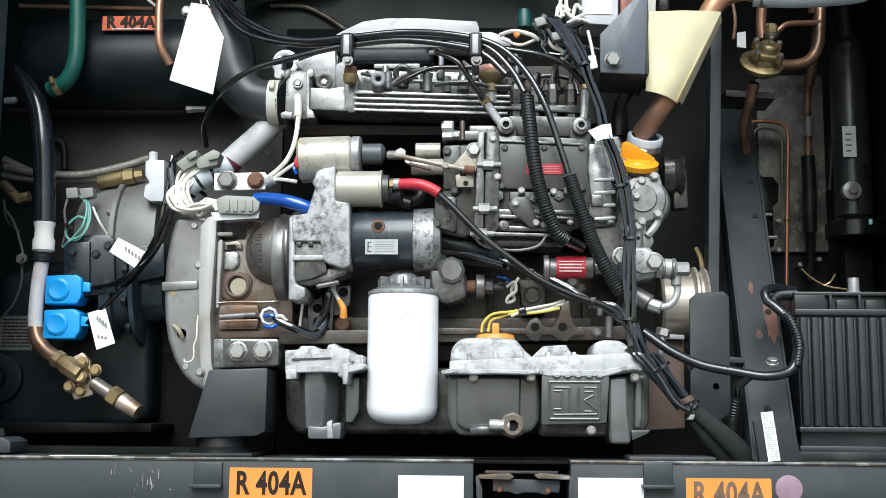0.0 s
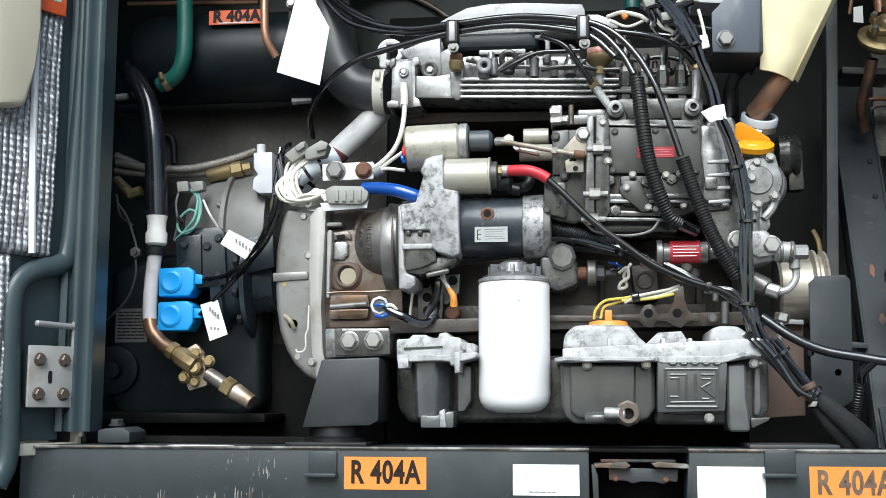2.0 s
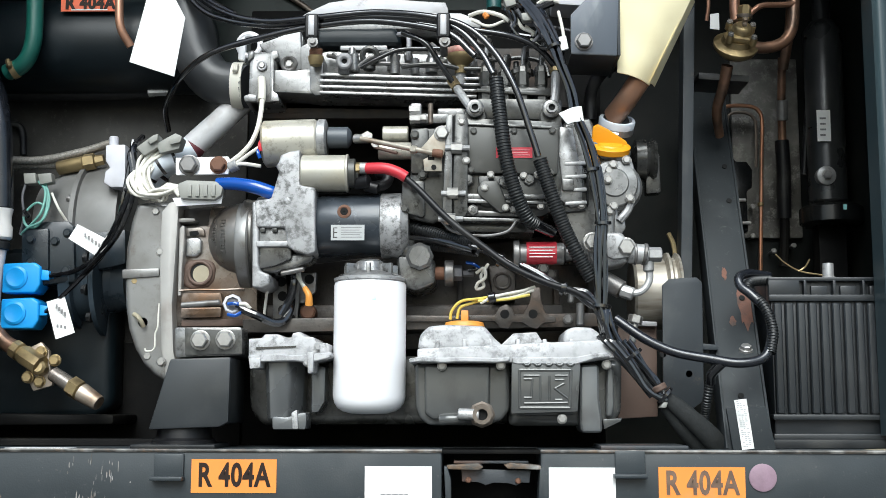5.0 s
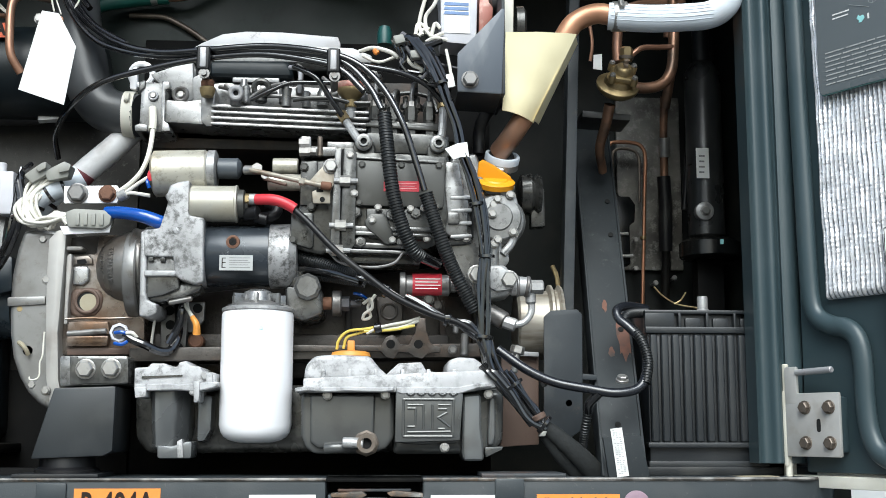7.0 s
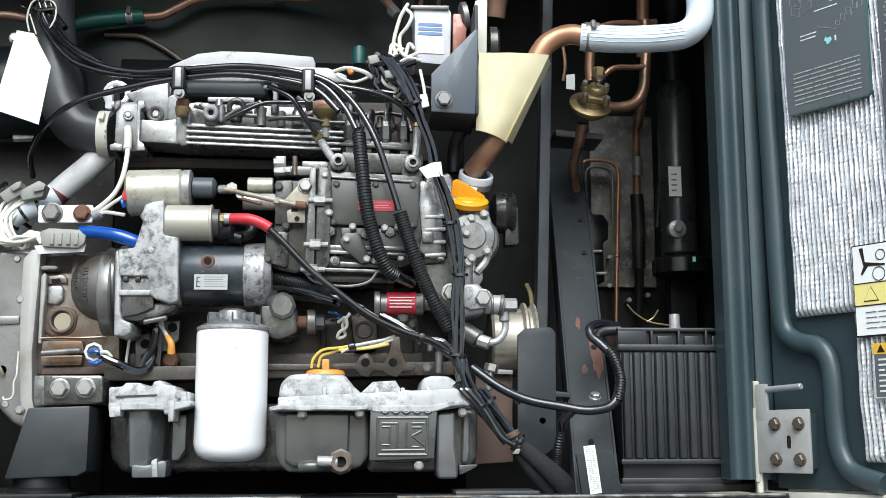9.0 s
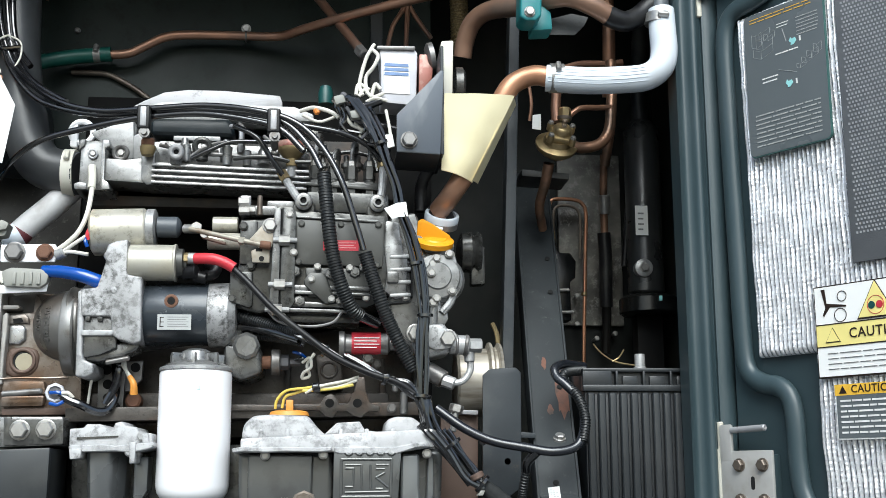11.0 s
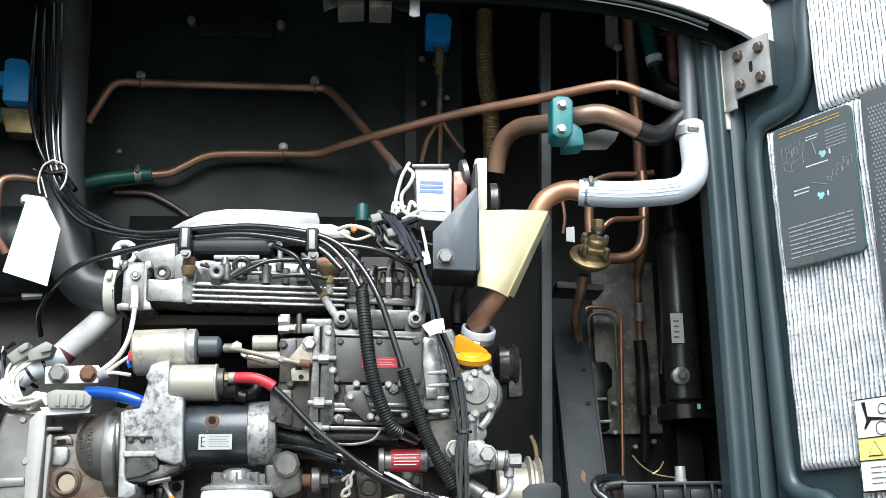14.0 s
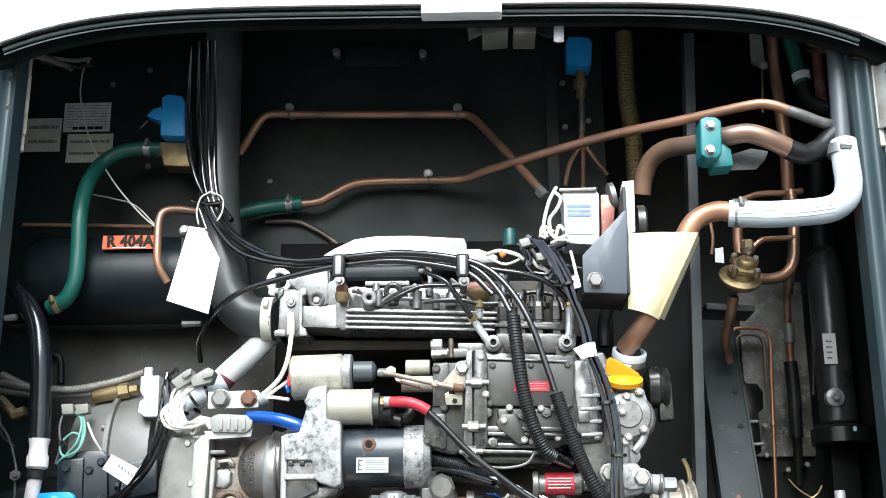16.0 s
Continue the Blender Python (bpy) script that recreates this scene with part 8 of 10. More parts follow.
lz = piped("copper_line", [(0.668, 1.900, 2.240), (0.670, 1.920, 2.178), (0.674, 1.940, 2.116), (0.677, 1.950, 2.042)], 0.0076, "copperdull", "tarnished copper line in the recess", "pipe")
piped("copper_line", [(0.676, 1.850, 2.338), (0.676, 1.870, 2.288), (0.669, 1.900, 2.218)], 0.0096, "copperdull", "tarnished copper line above the recess", "pipe")
part("union", rod((0.671, 1.922, 2.166), (0.674, 1.934, 2.131), 0.0105, 14), "steel", lz, "bright union nut")
g = piped("black_sleeve", [(0.674, 1.945, 2.095), (0.677, 1.950, 2.042), (0.677, 1.955, 1.988), (0.678, 1.960, 1.952)], 0.0131, "rubber", "black sleeve joining the copper line in the recess", "sleeve")
part("tail", tube([(0.678, 1.960, 1.957), (0.679, 1.965, 1.926), (0.676, 1.970, 1.863)], 0.0087, 10, 5), "pitblack", g)
pw = group("pressure_switch", (0.579, 1.900, 2.002), "black pressure switch stack behind the brace", "switch")
part("body", merge(extr([(0.5523, 2.0461), (0.5679, 2.0617), (0.5784, 2.0465), (0.5980, 2.0468), (0.6085, 2.0307), (0.6066, 1.9981), (0.5967, 1.9925), (0.5970, 1.9175), (0.5560, 1.9150), (0.5507, 1.9704)], 1.90, 1.94, 0.004), rod((0.5652, 1.920, 2.0698), (0.5647, 1.920, 2.0455), 0.009)), "glossblack", pw)
part("band", extr([(0.5524, 2.0431), (0.5709, 2.0433), (0.5717, 2.0336), (0.5522, 2.0333)], 1.893, 1.905, 0.001), "dullsteel", pw)
part("face_label", extr([(0.5500, 2.0215), (0.5684, 2.0218), (0.5694, 1.9701), (0.5543, 1.9677)], 1.896, 1.899, 0), "platepaper", pw)
part("face_label", extr([(0.5563, 1.9635), (0.5693, 1.9636), (0.5686, 1.9337), (0.5568, 1.9336)], 1.896, 1.899, 0), "dullplate", pw)
part("stud", rod((0.5493, 1.892, 1.9724), (0.5925, 1.892, 1.9741), 0.0032, 8), "steel", pw)
part("stud", rod((0.5592, 1.892, 1.9310), (0.6000, 1.892, 1.9325), 0.0032, 8), "steel", pw)

for p in ((0.626, 1.980, 1.978), (0.625, 1.980, 1.922), (0.663, 1.980, 1.894), (0.700, 1.980, 1.904), (0.833, 1.980, 2.013), (0.807, 1.980, 1.867), (0.810, 1.980, 1.877)):
    sc = group("panel_screw", (p[0], 2.018, p[2]), "small bright screw in the recess wall", "screw", "recess screws")
    part("shank", rod((p[0], 1.985, p[2]), (p[0], 2.022, p[2]), 0.003, 8), "steel", sc)
    bolt(sc, (p[0], 1.985, p[2]), 0.0042)

# accumulator
ac = group("accumulator", (0.728, 1.89, 1.90), "black upright accumulator cylinder with a sight port", "cylinder")
c = (0.742, 1.900, 2.129)
zt, zb = 2.307, 1.968
part("cylinder", lathe((c[0], 1.90, zb), (0, 0, 1), [(0, 0.030), (0.004, 0.034), (zt - zb - 0.02, 0.034), (zt - zb, 0.02)], 28), "accugrey", ac)
part("base_ring", lathe((c[0] + 0.004, 1.90, zb - 0.040), (0, 0, 1), [(0, 0.050), (0.004, 0.056), (0.030, 0.056), (0.036, 0.048)], 32), "glossblack", ac)
part("stand", box(c[0] - 0.02, c[0] + 0.03, 1.90, 1.94, ZT - 0.1, zb - 0.038, 0.003), "pitblack", ac)
part("mark", extr([(0.7498, 1.9575), (0.7560, 1.9576), (0.7556, 1.9482), (0.7495, 1.9481)], 1.842, 1.8428, 0), "markteal", ac, "tiny turquoise mark")
p = (0.729, 1.862, 2.013)
spt = part("sight_port", merge(lathe((p[0], 1.868, p[2]), (0, -1, 0), [(-0.01, 0.017), (0.006, 0.017), (0.008, 0.014)], 20)), "castlight", ac, "bright metal sight port")
bolt(spt, (p[0], 1.860, p[2]), 0.008)
part("pipe", tube([(c[0], 1.90, zt - 0.01), (c[0] - 0.003, 1.89, zt + 0.08), (c[0] - 0.004, 1.85, zt + 0.20)], 0.016, 16, 6), "black", ac)
q0, q1 = (0.716, 1.862, 2.132), (0.740, 1.862, 2.075)
g = group("data_label", (q0[0], 1.862, q1[2]), "small white printed label on the accumulator", "label")
part("backing", card(q0[0], q1[0], q1[2], q0[2], 1.8645), "paper", g)
bars(g, q0[0] + 0.005, q1[0] - 0.008, q1[2] + 0.006, q0[2] - 0.01, 1.8634, 4, "greyink", 0.3, 9)
piped("black_line", [(0.732, 1.920, 2.256), (0.724, 1.930, 2.180), (0.711, 1.940, 2.029)], 0.0065, "rubber", "black insulated line beside the accumulator", "pipe")

# relay box and bracket above the engine
rb = group("relay_bracket", (0.282, 1.470, 2.134), "dark grey folded steel bracket with a bolt", "bracket")
rbp = part("plate", extr([(0.245, 2.178), (0.313, 2.251), (0.318, 2.250), (0.312, 2.116), (0.245, 2.120)], 1.472, 1.477, 0.0015), "framelight", rb)
part("return", extr([(0.245, 2.122), (0.312, 2.118), (0.312, 2.115), (0.245, 2.118)], 1.472, 1.58, 0.0015), "frame", rb)
part("side", merge(box(0.313, 0.318, 1.475, 1.60, 2.117, 2.292, 0.0015)), "frame", rb)
bolt(rbp, (0.264, 1.472, 2.137), 0.0115, material="dullsteel")
rx = group("relay_box", (0.254, 1.550, 2.270), "white boxed relay with a blue and white label", "relay")
part("body", extr([(0.219, 2.309), (0.275, 2.312), (0.282, 2.301), (0.280, 2.220), (0.271, 2.213), (0.223, 2.217), (0.222, 2.287)], 1.535, 1.60, 0.005), "lightplastic", rx)
rxl = part("label", extr([(0.227, 2.297), (0.268, 2.297), (0.269, 2.231), (0.229, 2.232)], 1.5335, 1.5345, 0), "paper", rx)
for dz in range(3):
    part("print_block", warp(extr([(0.229, 2.282), (0.267, 2.281), (0.267, 2.276), (0.228, 2.277)], 1.5325, 1.5333, 0), Matrix.Translation((0, 0, -0.0075 * dz))), "blueprint", rxl)
part("red_side", extr([(0.285, 2.303), (0.309, 2.303), (0.305, 2.250), (0.284, 2.231)], 1.545, 1.60, 0.002), "copperred", rx)
part("rim", extr([(0.216, 2.310), (0.278, 2.311), (0.277, 2.304), (0.216, 2.304)], 1.53, 1.60, 0.002), "dullsteel", rx)
cp = group("capacitor_plate", (0.326, 1.530, 2.244), "cream edged mounting plate beside the relay", "plate")
part("plate", extr([(0.319, 2.319), (0.339, 2.321), (0.337, 2.232), (0.324, 2.226), (0.314, 2.253)], 1.525, 1.56, 0.003), "creamedge", cp)
part("disc", lathe((0.298, 1.560, 2.300), (1, 0, 0.2), [(0, 0.02), (0.004, 0.026), (0.012, 0.026)], 24), "dullsteel", cp)
part("disc", lathe((0.346, 1.580, 2.259), (1, 0, 0), [(0, 0.034), (0.012, 0.034), (0.016, 0.028)], 28), "castdark", cp)
for pts in ([(0.194, 1.530, 2.226), (0.189, 1.535, 2.247), (0.198, 1.535, 2.286), (0.207, 1.535, 2.305), (0.212, 1.540, 2.315)], [(0.201, 1.530, 2.228), (0.199, 1.535, 2.257), (0.211, 1.530, 2.274), (0.218, 1.530, 2.292), (0.209, 1.535, 2.305)], [(0.208, 1.530, 2.226), (0.214, 1.530, 2.245), (0.222, 1.530, 2.237)], [(0.200, 1.530, 2.215), (0.213, 1.525, 2.220), (0.232, 1.530, 2.218)]):
    g = group("relay_wire", pts[0], "white wire running to the relay", "wire")
    part("wire", tube(pts, 0.0031, 8, 6), "wire", g)

# ---- compressor end ----
comp = group("compressor", (-0.648, 1.78, 1.40), "black painted refrigeration compressor", "compressor")
part("crankcase", merge(extr([(-0.790, 1.844), (-0.686, 1.874), (-0.592, 1.872), (-0.508, 1.841), (-0.503, 1.603), (-0.543, 1.581), (-0.769, 1.577), (-0.785, 1.622)], 1.775, 1.85, 0.02, 3)), "blacksoft", comp)
chd = part("cylinder_head", merge(extr([(-0.645, 1.896), (-0.638, 1.907), (-0.568, 1.909), (-0.557, 1.900), (-0.551, 1.807), (-0.640, 1.798)], 1.703, 1.80, 0.006), extr([(-0.636, 1.893), (-0.597, 1.895), (-0.594, 1.826), (-0.632, 1.821)], 1.697, 1.72, 0.003)), "blueblack", comp, "chipped blue-black cylinder head")
part("head_cover", extr([(-0.563, 1.870), (-0.525, 1.891), (-0.473, 1.897), (-0.470, 1.837), (-0.560, 1.818)], 1.710, 1.80, 0.008), "blueblack", chd)
for p in ((-0.625, 1.697, 1.877), (-0.587, 1.703, 1.874), (-0.567, 1.703, 1.888), (-0.622, 1.697, 1.839), (-0.566, 1.703, 1.826), (-0.533, 1.710, 1.864), (-0.500, 1.710, 1.875)):
    bolt(chd, p, 0.0065, material="blueblack")
part("end_cover", lathe((-0.772, 1.775, 1.666), (0, -1, 0), [(0, 0.044), (0.008, 0.042), (0.012, 0.028), (0.010, 0.016), (0.020, 0.014)], 32), "blacksoft", comp)
part("bearing_housing", lathe((-0.582, 1.790, 1.821), (1, 0, 0), [(0, 0.085), (0.02, 0.088), (0.022, 0.076), (0.045, 0.072), (0.050, 0.058), (0.10, 0.055)], 32), "couplingblue", comp)
part("coupling", merge(lathe((-0.533, 1.790, 1.821), (1, 0, 0), [(0, 0.07), (0.006, 0.10), (0.014, 0.10), (0.018, 0.06), (0.05, 0.05)], 32)), "couplingblue", comp)
for k in range(6):
    a = math.pi * (0.9 + 0.2 * k)
    bolt(comp, (-0.533 - 0.002, 1.79 + math.cos(a) * 0.085, 1.821 + math.sin(a) * 0.085), 0.008, d=(-1, 0, 0), material="black")
part("sump_rail", extr([(-0.770, 1.594), (-0.479, 1.591), (-0.479, 1.576), (-0.769, 1.573)], 1.70, 1.84, 0.004), "pitblack", comp)
a, b = (-0.775, 1.770, 1.775), (-0.717, 1.770, 1.715)
dpl = group("data_plate", (a[0], 1.77, b[2]), "worn grey metal data plate on the compressor", "data plate")
part("plate", card(a[0], b[0], b[2], a[2], 1.7755, 0.0012), "dullplate", dpl)
bars(dpl, a[0] + 0.004, b[0] - 0.004, b[2] + 0.004, a[2] - 0.004, 1.7741, 9, "ink", 0.4, 3)
hs = group("clutch_housing", (-0.565, 1.800, 1.924), "grey painted round clutch housing", "housing")
part("dome", lathe((-0.653, 1.830, 1.909), (1, 0, 0), [(0, 0.05), (0.01, 0.085), (0.05, 0.105), (0.12, 0.115), (0.16, 0.115)], 40), "greydome", hs)

part("rim", lathe((-0.573, 1.830, 1.908), (1, 0, 0), [(0, 0.112), (0.002, 0.119), (0.010, 0.119), (0.012, 0.112)], 40), "greydome", hs)
for a_ in (-0.9, -0.3, 0.4):
    bolt(hs, (-0.573 - 0.002, 1.83 - 0.108 * math.cos(a_), 1.908 + 0.108 * math.sin(a_)), 0.006, d=(-1, 0, 0), material="dullsteel")

# suction hose with the service valve
sh = group("suction_hose", (-0.677, 1.700, 1.931), "black insulated suction hose with a white ferrule", "hose")
part("hose", tube([(-0.758, 1.740, 2.208), (-0.727, 1.720, 2.168), (-0.704, 1.710, 2.129), (-0.688, 1.700, 2.071), (-0.682, 1.700, 2.010), (-0.677, 1.700, 1.929)], 0.0187, 20, 8), "hoseblack", sh)
part("ferrule", lathe((-0.677, 1.700, 1.876), Vector((-0.677, 1.700, 1.939)) - Vector((-0.677, 1.700, 1.876)), [(0, 0.014), (0.004, 0.0185), (0.022, 0.0185), (0.026, 0.016), (0.040, 0.016), (0.052, 0.0185)], 24), "ferrule", sh, "whitish crimped ferrule")
part("strap", rod((-0.679, 1.700, 1.860), (-0.678, 1.700, 1.874), 0.0165, 20), "black", sh)
dpz = group("discharge_pipe", (-0.683, 1.700, 1.794), "dull silver painted suction pipe", "pipe")
part("tube", tube([(-0.678, 1.700, 1.867), (-0.683, 1.700, 1.813), (-0.684, 1.700, 1.755), (-0.674, 1.695, 1.726), (-0.654, 1.690, 1.706), (-0.630, 1.685, 1.693)], 0.0122, 16, 8), "silvertube", dpz)
part("lower_bend", tube([(-0.684, 1.700, 1.749), (-0.676, 1.695, 1.728), (-0.656, 1.690, 1.707), (-0.630, 1.685, 1.693)], 0.0127, 16, 8), "copperdull", dpz, "browned copper end")
sv = group("service_valve", (-0.600, 1.680, 1.668), "brass service valve with a capped stem", "valve")
ax0, ax1 = Vector((-0.644, 1.690, 1.699)), Vector((-0.471, 1.640, 1.601))
dv = (ax1 - ax0)
ln = dv.length
part("body", merge(lathe(ax0, dv, [(0, 0.012), (0.004, 0.016), (0.016, 0.016), (0.018, 0.013), (0.028, 0.017), (0.062, 0.017), (0.064, 0.013)], 8)), "brassgrimy", sv)
part("stem", lathe(ax0 + dv * 0.44, dv, [(0, 0.012), (ln * 0.22, 0.012)], 18), "oilsteel", sv)
part("cap_nut", lathe(ax0 + dv * 0.62, dv, [(0, 0.012), (0.002, 0.017), (0.020, 0.017), (0.022, 0.014)], 6), "brassgrimy", sv)
part("cap", lathe(ax0 + dv * 0.74, dv, [(0, 0.0155), (0.034, 0.0125), (0.036, 0.0115), (0.036, 0.006)], 20), "dimbrass", sv)
svf = part("flange", warp(extr([(-0.020, -0.034), (0.012, -0.036), (0.024, 0.02), (0.016, 0.038), (-0.016, 0.034), (-0.024, -0.010)], -0.006, 0.006, 0.003), Matrix.Translation((-0.600, 1.695, 1.667)) @ Matrix.Rotation(-0.35, 4, "Y")), "dimbrass", sv)
for p in ((-0.595, 1.685, 1.691), (-0.615, 1.685, 1.651), (-0.574, 1.690, 1.678), (-0.597, 1.690, 1.644)):
    bolt(svf, p, 0.0085, material="brassgrimy")
part("valve_nut", lathe((-0.593, 1.675, 1.666), (0, -1, 0.1), [(-0.01, 0.012), (0.006, 0.012), (0.010, 0.008)], 8), "brassgrimy", sv)

# two blue coils with their tags
for i, (dx, dy) in enumerate(((0, 0), (0, 1))):
    c0 = (-0.635, 1.700, 1.813) if i == 0 else (-0.635, 1.700, 1.755)
    g = group("solenoid_coil", (c0[0], 1.70, c0[2] - 0.028), "bright blue plastic solenoid coil with a black lead", "solenoid")
    w, h = 0.032, 0.0255
    cb_ = part("coil", merge(extr([(c0[0] - w, c0[2] - h), (c0[0] + w * 0.7, c0[2] - h), (c0[0] + w * 0.95, c0[2] - h * 0.5), (c0[0] + w * 0.95, c0[2] + h * 0.7), (c0[0] + w * 0.6, c0[2] + h), (c0[0] - w, c0[2] + h * 0.9)], 1.690, 1.735, 0.004, 3), lathe((c0[0] - 0.009, 1.692, c0[2]), (0, -1, 0), [(0, 0.019), (0.004, 0.019), (0.006, 0.015), (0.004, 0.006)], 28), extr([(c0[0] + w * 0.9, c0[2] - 0.004), (c0[0] + w * 1.35, c0[2] - 0.004), (c0[0] + w * 1.35, c0[2] + 0.012), (c0[0] + w * 0.9, c0[2] + 0.014)], 1.695, 1.715, 0.003)), "blue", g)
    part("cap", lathe((c0[0] + w * 1.3, 1.705, c0[2] + 0.004), (1, 0, 0), [(0, 0.005), (0.007, 0.005)], 10), "blue", cb_)
for pts in ([(-0.593, 1.700, 1.817), (-0.546, 1.680, 1.822), (-0.501, 1.660, 1.845), (-0.468, 1.640, 1.880), (-0.456, 1.630, 1.925), (-0.446, 1.630, 1.991), (-0.445, 1.640, 2.029)], [(-0.598, 1.700, 1.755), (-0.564, 1.680, 1.781), (-0.532, 1.670, 1.809), (-0.489, 1.650, 1.848), (-0.461, 1.635, 1.898), (-0.449, 1.630, 1.953), (-0.440, 1.635, 2.011)]):
    g = group("coil_lead", pts[0], "black coil lead running up to the wire bundle", "cable")
    part("lead", tube(pts, 0.0041, 8, 6), "cable", g)
t1 = group("wire_tag", (-0.515, 1.655, 1.869), "small white card tag with two printed lines", "tag")
tc1 = part("card", wedge_tag([(-0.536, 1.896), (-0.479, 1.867), (-0.498, 1.841), (-0.549, 1.872)], 1.655, 0.1), "paper", t1)
def slant_bars(parent, a, b, n, y, ln, w, material="greyink"):
    """Short strokes of unreadable print in a slanting row from a to b."""
    for i in range(n):
        k = i / max(1, n - 1)
        x, z = a[0] + (b[0] - a[0]) * k, a[1] + (b[1] - a[1]) * k
        part("print", box(x - w / 2, x + w / 2, y - 0.0008, y, z - ln / 2, z + ln / 2, 0), material, parent)
qa, qb = (-0.521, 1.653, 1.877), (-0.498, 1.653, 1.861)
slant_bars(tc1, (qa[0], qa[2]), (qb[0], qb[2]), 5, 1.653, 0.006, 0.003)
t2 = group("wire_tag", (-0.562, 1.670, 1.752), "white card tag with printed characters on a coil", "tag")
tc2 = part("card", wedge_tag([(-0.588, 1.772), (-0.559, 1.781), (-0.538, 1.722), (-0.568, 1.711)], 1.675, 0.1), "paper", t2)
qa, qb = (-0.569, 1.672, 1.764), (-0.555, 1.672, 1.752)
slant_bars(tc2, (qa[0], qa[2]), (qb[0], qb[2]), 4, 1.672, 0.007, 0.003)
qa, qb = (-0.566, 1.672, 1.733), (-0.554, 1.672, 1.731)
slant_bars(tc2, (qa[0], qa[2]), (qb[0], qb[2]), 3, 1.672, 0.004, 0.003)

# wires and braided hoses over the compressor
for pts, r in (([(-0.794, 1.800, 2.046), (-0.733, 1.790, 2.033), (-0.657, 1.785, 2.027), (-0.582, 1.780, 2.039), (-0.524, 1.775, 2.055)], 7), ([(-0.800, 1.810, 2.033), (-0.737, 1.800, 2.023), (-0.660, 1.795, 2.021), (-0.606, 1.790, 2.022)], 8), ([(-0.797, 1.800, 2.059), (-0.748, 1.800, 2.037), (-0.694, 1.800, 2.020)], 10)):
    g = group("braided_hose", pts[0], "steel braided hose behind the compressor", "hose")
    part("hose", tube(pts, 0.0074, 14, 8), "braid", g)
g = group("brass_fitting", (-0.568, 1.770, 2.017), "brass hose fitting with a hexagon nut", "fitting")
part("body", merge(rod((-0.613, 1.775, 2.011), (-0.566, 1.770, 2.020), 0.0125, 18), lathe((-0.566, 1.770, 2.020), (1, 0, 0.18), [(0, 0.0145), (0.018, 0.0145), (0.020, 0.010), (0.034, 0.009)], 6)), "brass", g)
g = group("junction_block", (-0.495, 1.720, 2.010), "pale grey plastic connector block", "connector")
part("body", merge(extr([(-0.511, 2.037), (-0.477, 2.038), (-0.475, 1.965), (-0.499, 1.965), (-0.512, 1.973), (-0.510, 1.993), (-0.502, 1.998), (-0.510, 2.010)], 1.705, 1.75, 0.004), rod((-0.501, 1.720, 2.034), (-0.501, 1.720, 2.054), 0.008, 12)), "lightplastic", g)
tw = group("green_wires", (-0.620, 1.700, 1.930), "loop of pale green wires with small plugs", "wire")
for pts, m in (([(-0.615, 1.710, 1.976), (-0.603, 1.700, 1.949), (-0.603, 1.695, 1.919), (-0.619, 1.700, 1.898), (-0.636, 1.700, 1.901), (-0.639, 1.700, 1.920), (-0.620, 1.700, 1.938), (-0.603, 1.700, 1.930)], "greenwire"), ([(-0.622, 1.710, 1.976), (-0.606, 1.700, 1.957), (-0.607, 1.690, 1.923), (-0.622, 1.695, 1.905), (-0.641, 1.710, 1.892)], "greenwire"), ([(-0.611, 1.710, 1.975), (-0.599, 1.700, 1.941), (-0.605, 1.690, 1.908), (-0.630, 1.695, 1.896), (-0.647, 1.710, 1.887)], "greenwire"), ([(-0.640, 1.710, 1.982), (-0.644, 1.700, 1.950), (-0.640, 1.700, 1.915), (-0.649, 1.710, 1.887)], "greyconn2"), ([(-0.599, 1.710, 1.956), (-0.583, 1.700, 1.929), (-0.572, 1.710, 1.909)], "wire")):
    part("wire", tube(pts, 0.0022, 8, 6), m, tw)
for p in ([(-0.645, 1.988), (-0.625, 1.989), (-0.622, 1.971), (-0.642, 1.970)], [(-0.621, 1.987), (-0.598, 1.989), (-0.596, 1.973), (-0.616, 1.969)]):
    part("plug", extr(p, 1.70, 1.72, 0.002), "greycon", tw)
part("tie", rod((-0.638, 1.698, 1.918), (-0.632, 1.698, 1.922), 0.008, 10), "cable", tw)
g = group("small_fitting", (-0.749, 1.780, 1.992), "small brass fitting with a steel nut beside the hose", "fitting")
part("body", merge(rod((-0.762, 1.780, 1.981), (-0.737, 1.780, 1.988), 0.010, 8), rod((-0.795, 1.800, 2.014), (-0.757, 1.780, 1.982), 0.009, 12)), "brassgrimy", g)
for pts in ([(-0.787, 1.780, 2.012), (-0.771, 1.780, 1.997), (-0.749, 1.780, 1.990)], [(-0.782, 1.780, 1.966), (-0.759, 1.770, 1.938), (-0.730, 1.740, 1.888), (-0.723, 1.730, 1.865)], [(-0.725, 1.730, 1.862), (-0.724, 1.730, 1.827), (-0.742, 1.740, 1.788), (-0.785, 1.760, 1.754)], [(-0.793, 1.800, 1.986), (-0.781, 1.790, 1.947), (-0.752, 1.780, 1.925)]):
    g = group("thin_lead", pts[0], "thin dark lead hanging beside the compressor", "wire")
    part("lead", tube(pts, 0.0022, 6, 6), "thinlead", g)
g = group("pipe_nut", (-0.719, 1.720, 1.868), "steel nut on a stud by the hose", "nut")
part("nut", lathe((-0.723, 1.730, 1.869), (0, -1, 0), [(0, 0.010), (0.008, 0.010), (0.008, 0.005), (0.014, 0.005)], 6), "dullsteel", g)
piped("black_pipe", [(-0.788, 1.800, 2.149), (-0.681, 1.800, 2.148), (-0.512, 1.800, 2.150), (-0.460, 1.800, 2.154)], 0.0112, "rubber", "black insulated pipe across the back", "pipe")
g = group("pipe_union", (-0.444, 1.780, 2.149), "small steel tee union on the black pipe", "union")
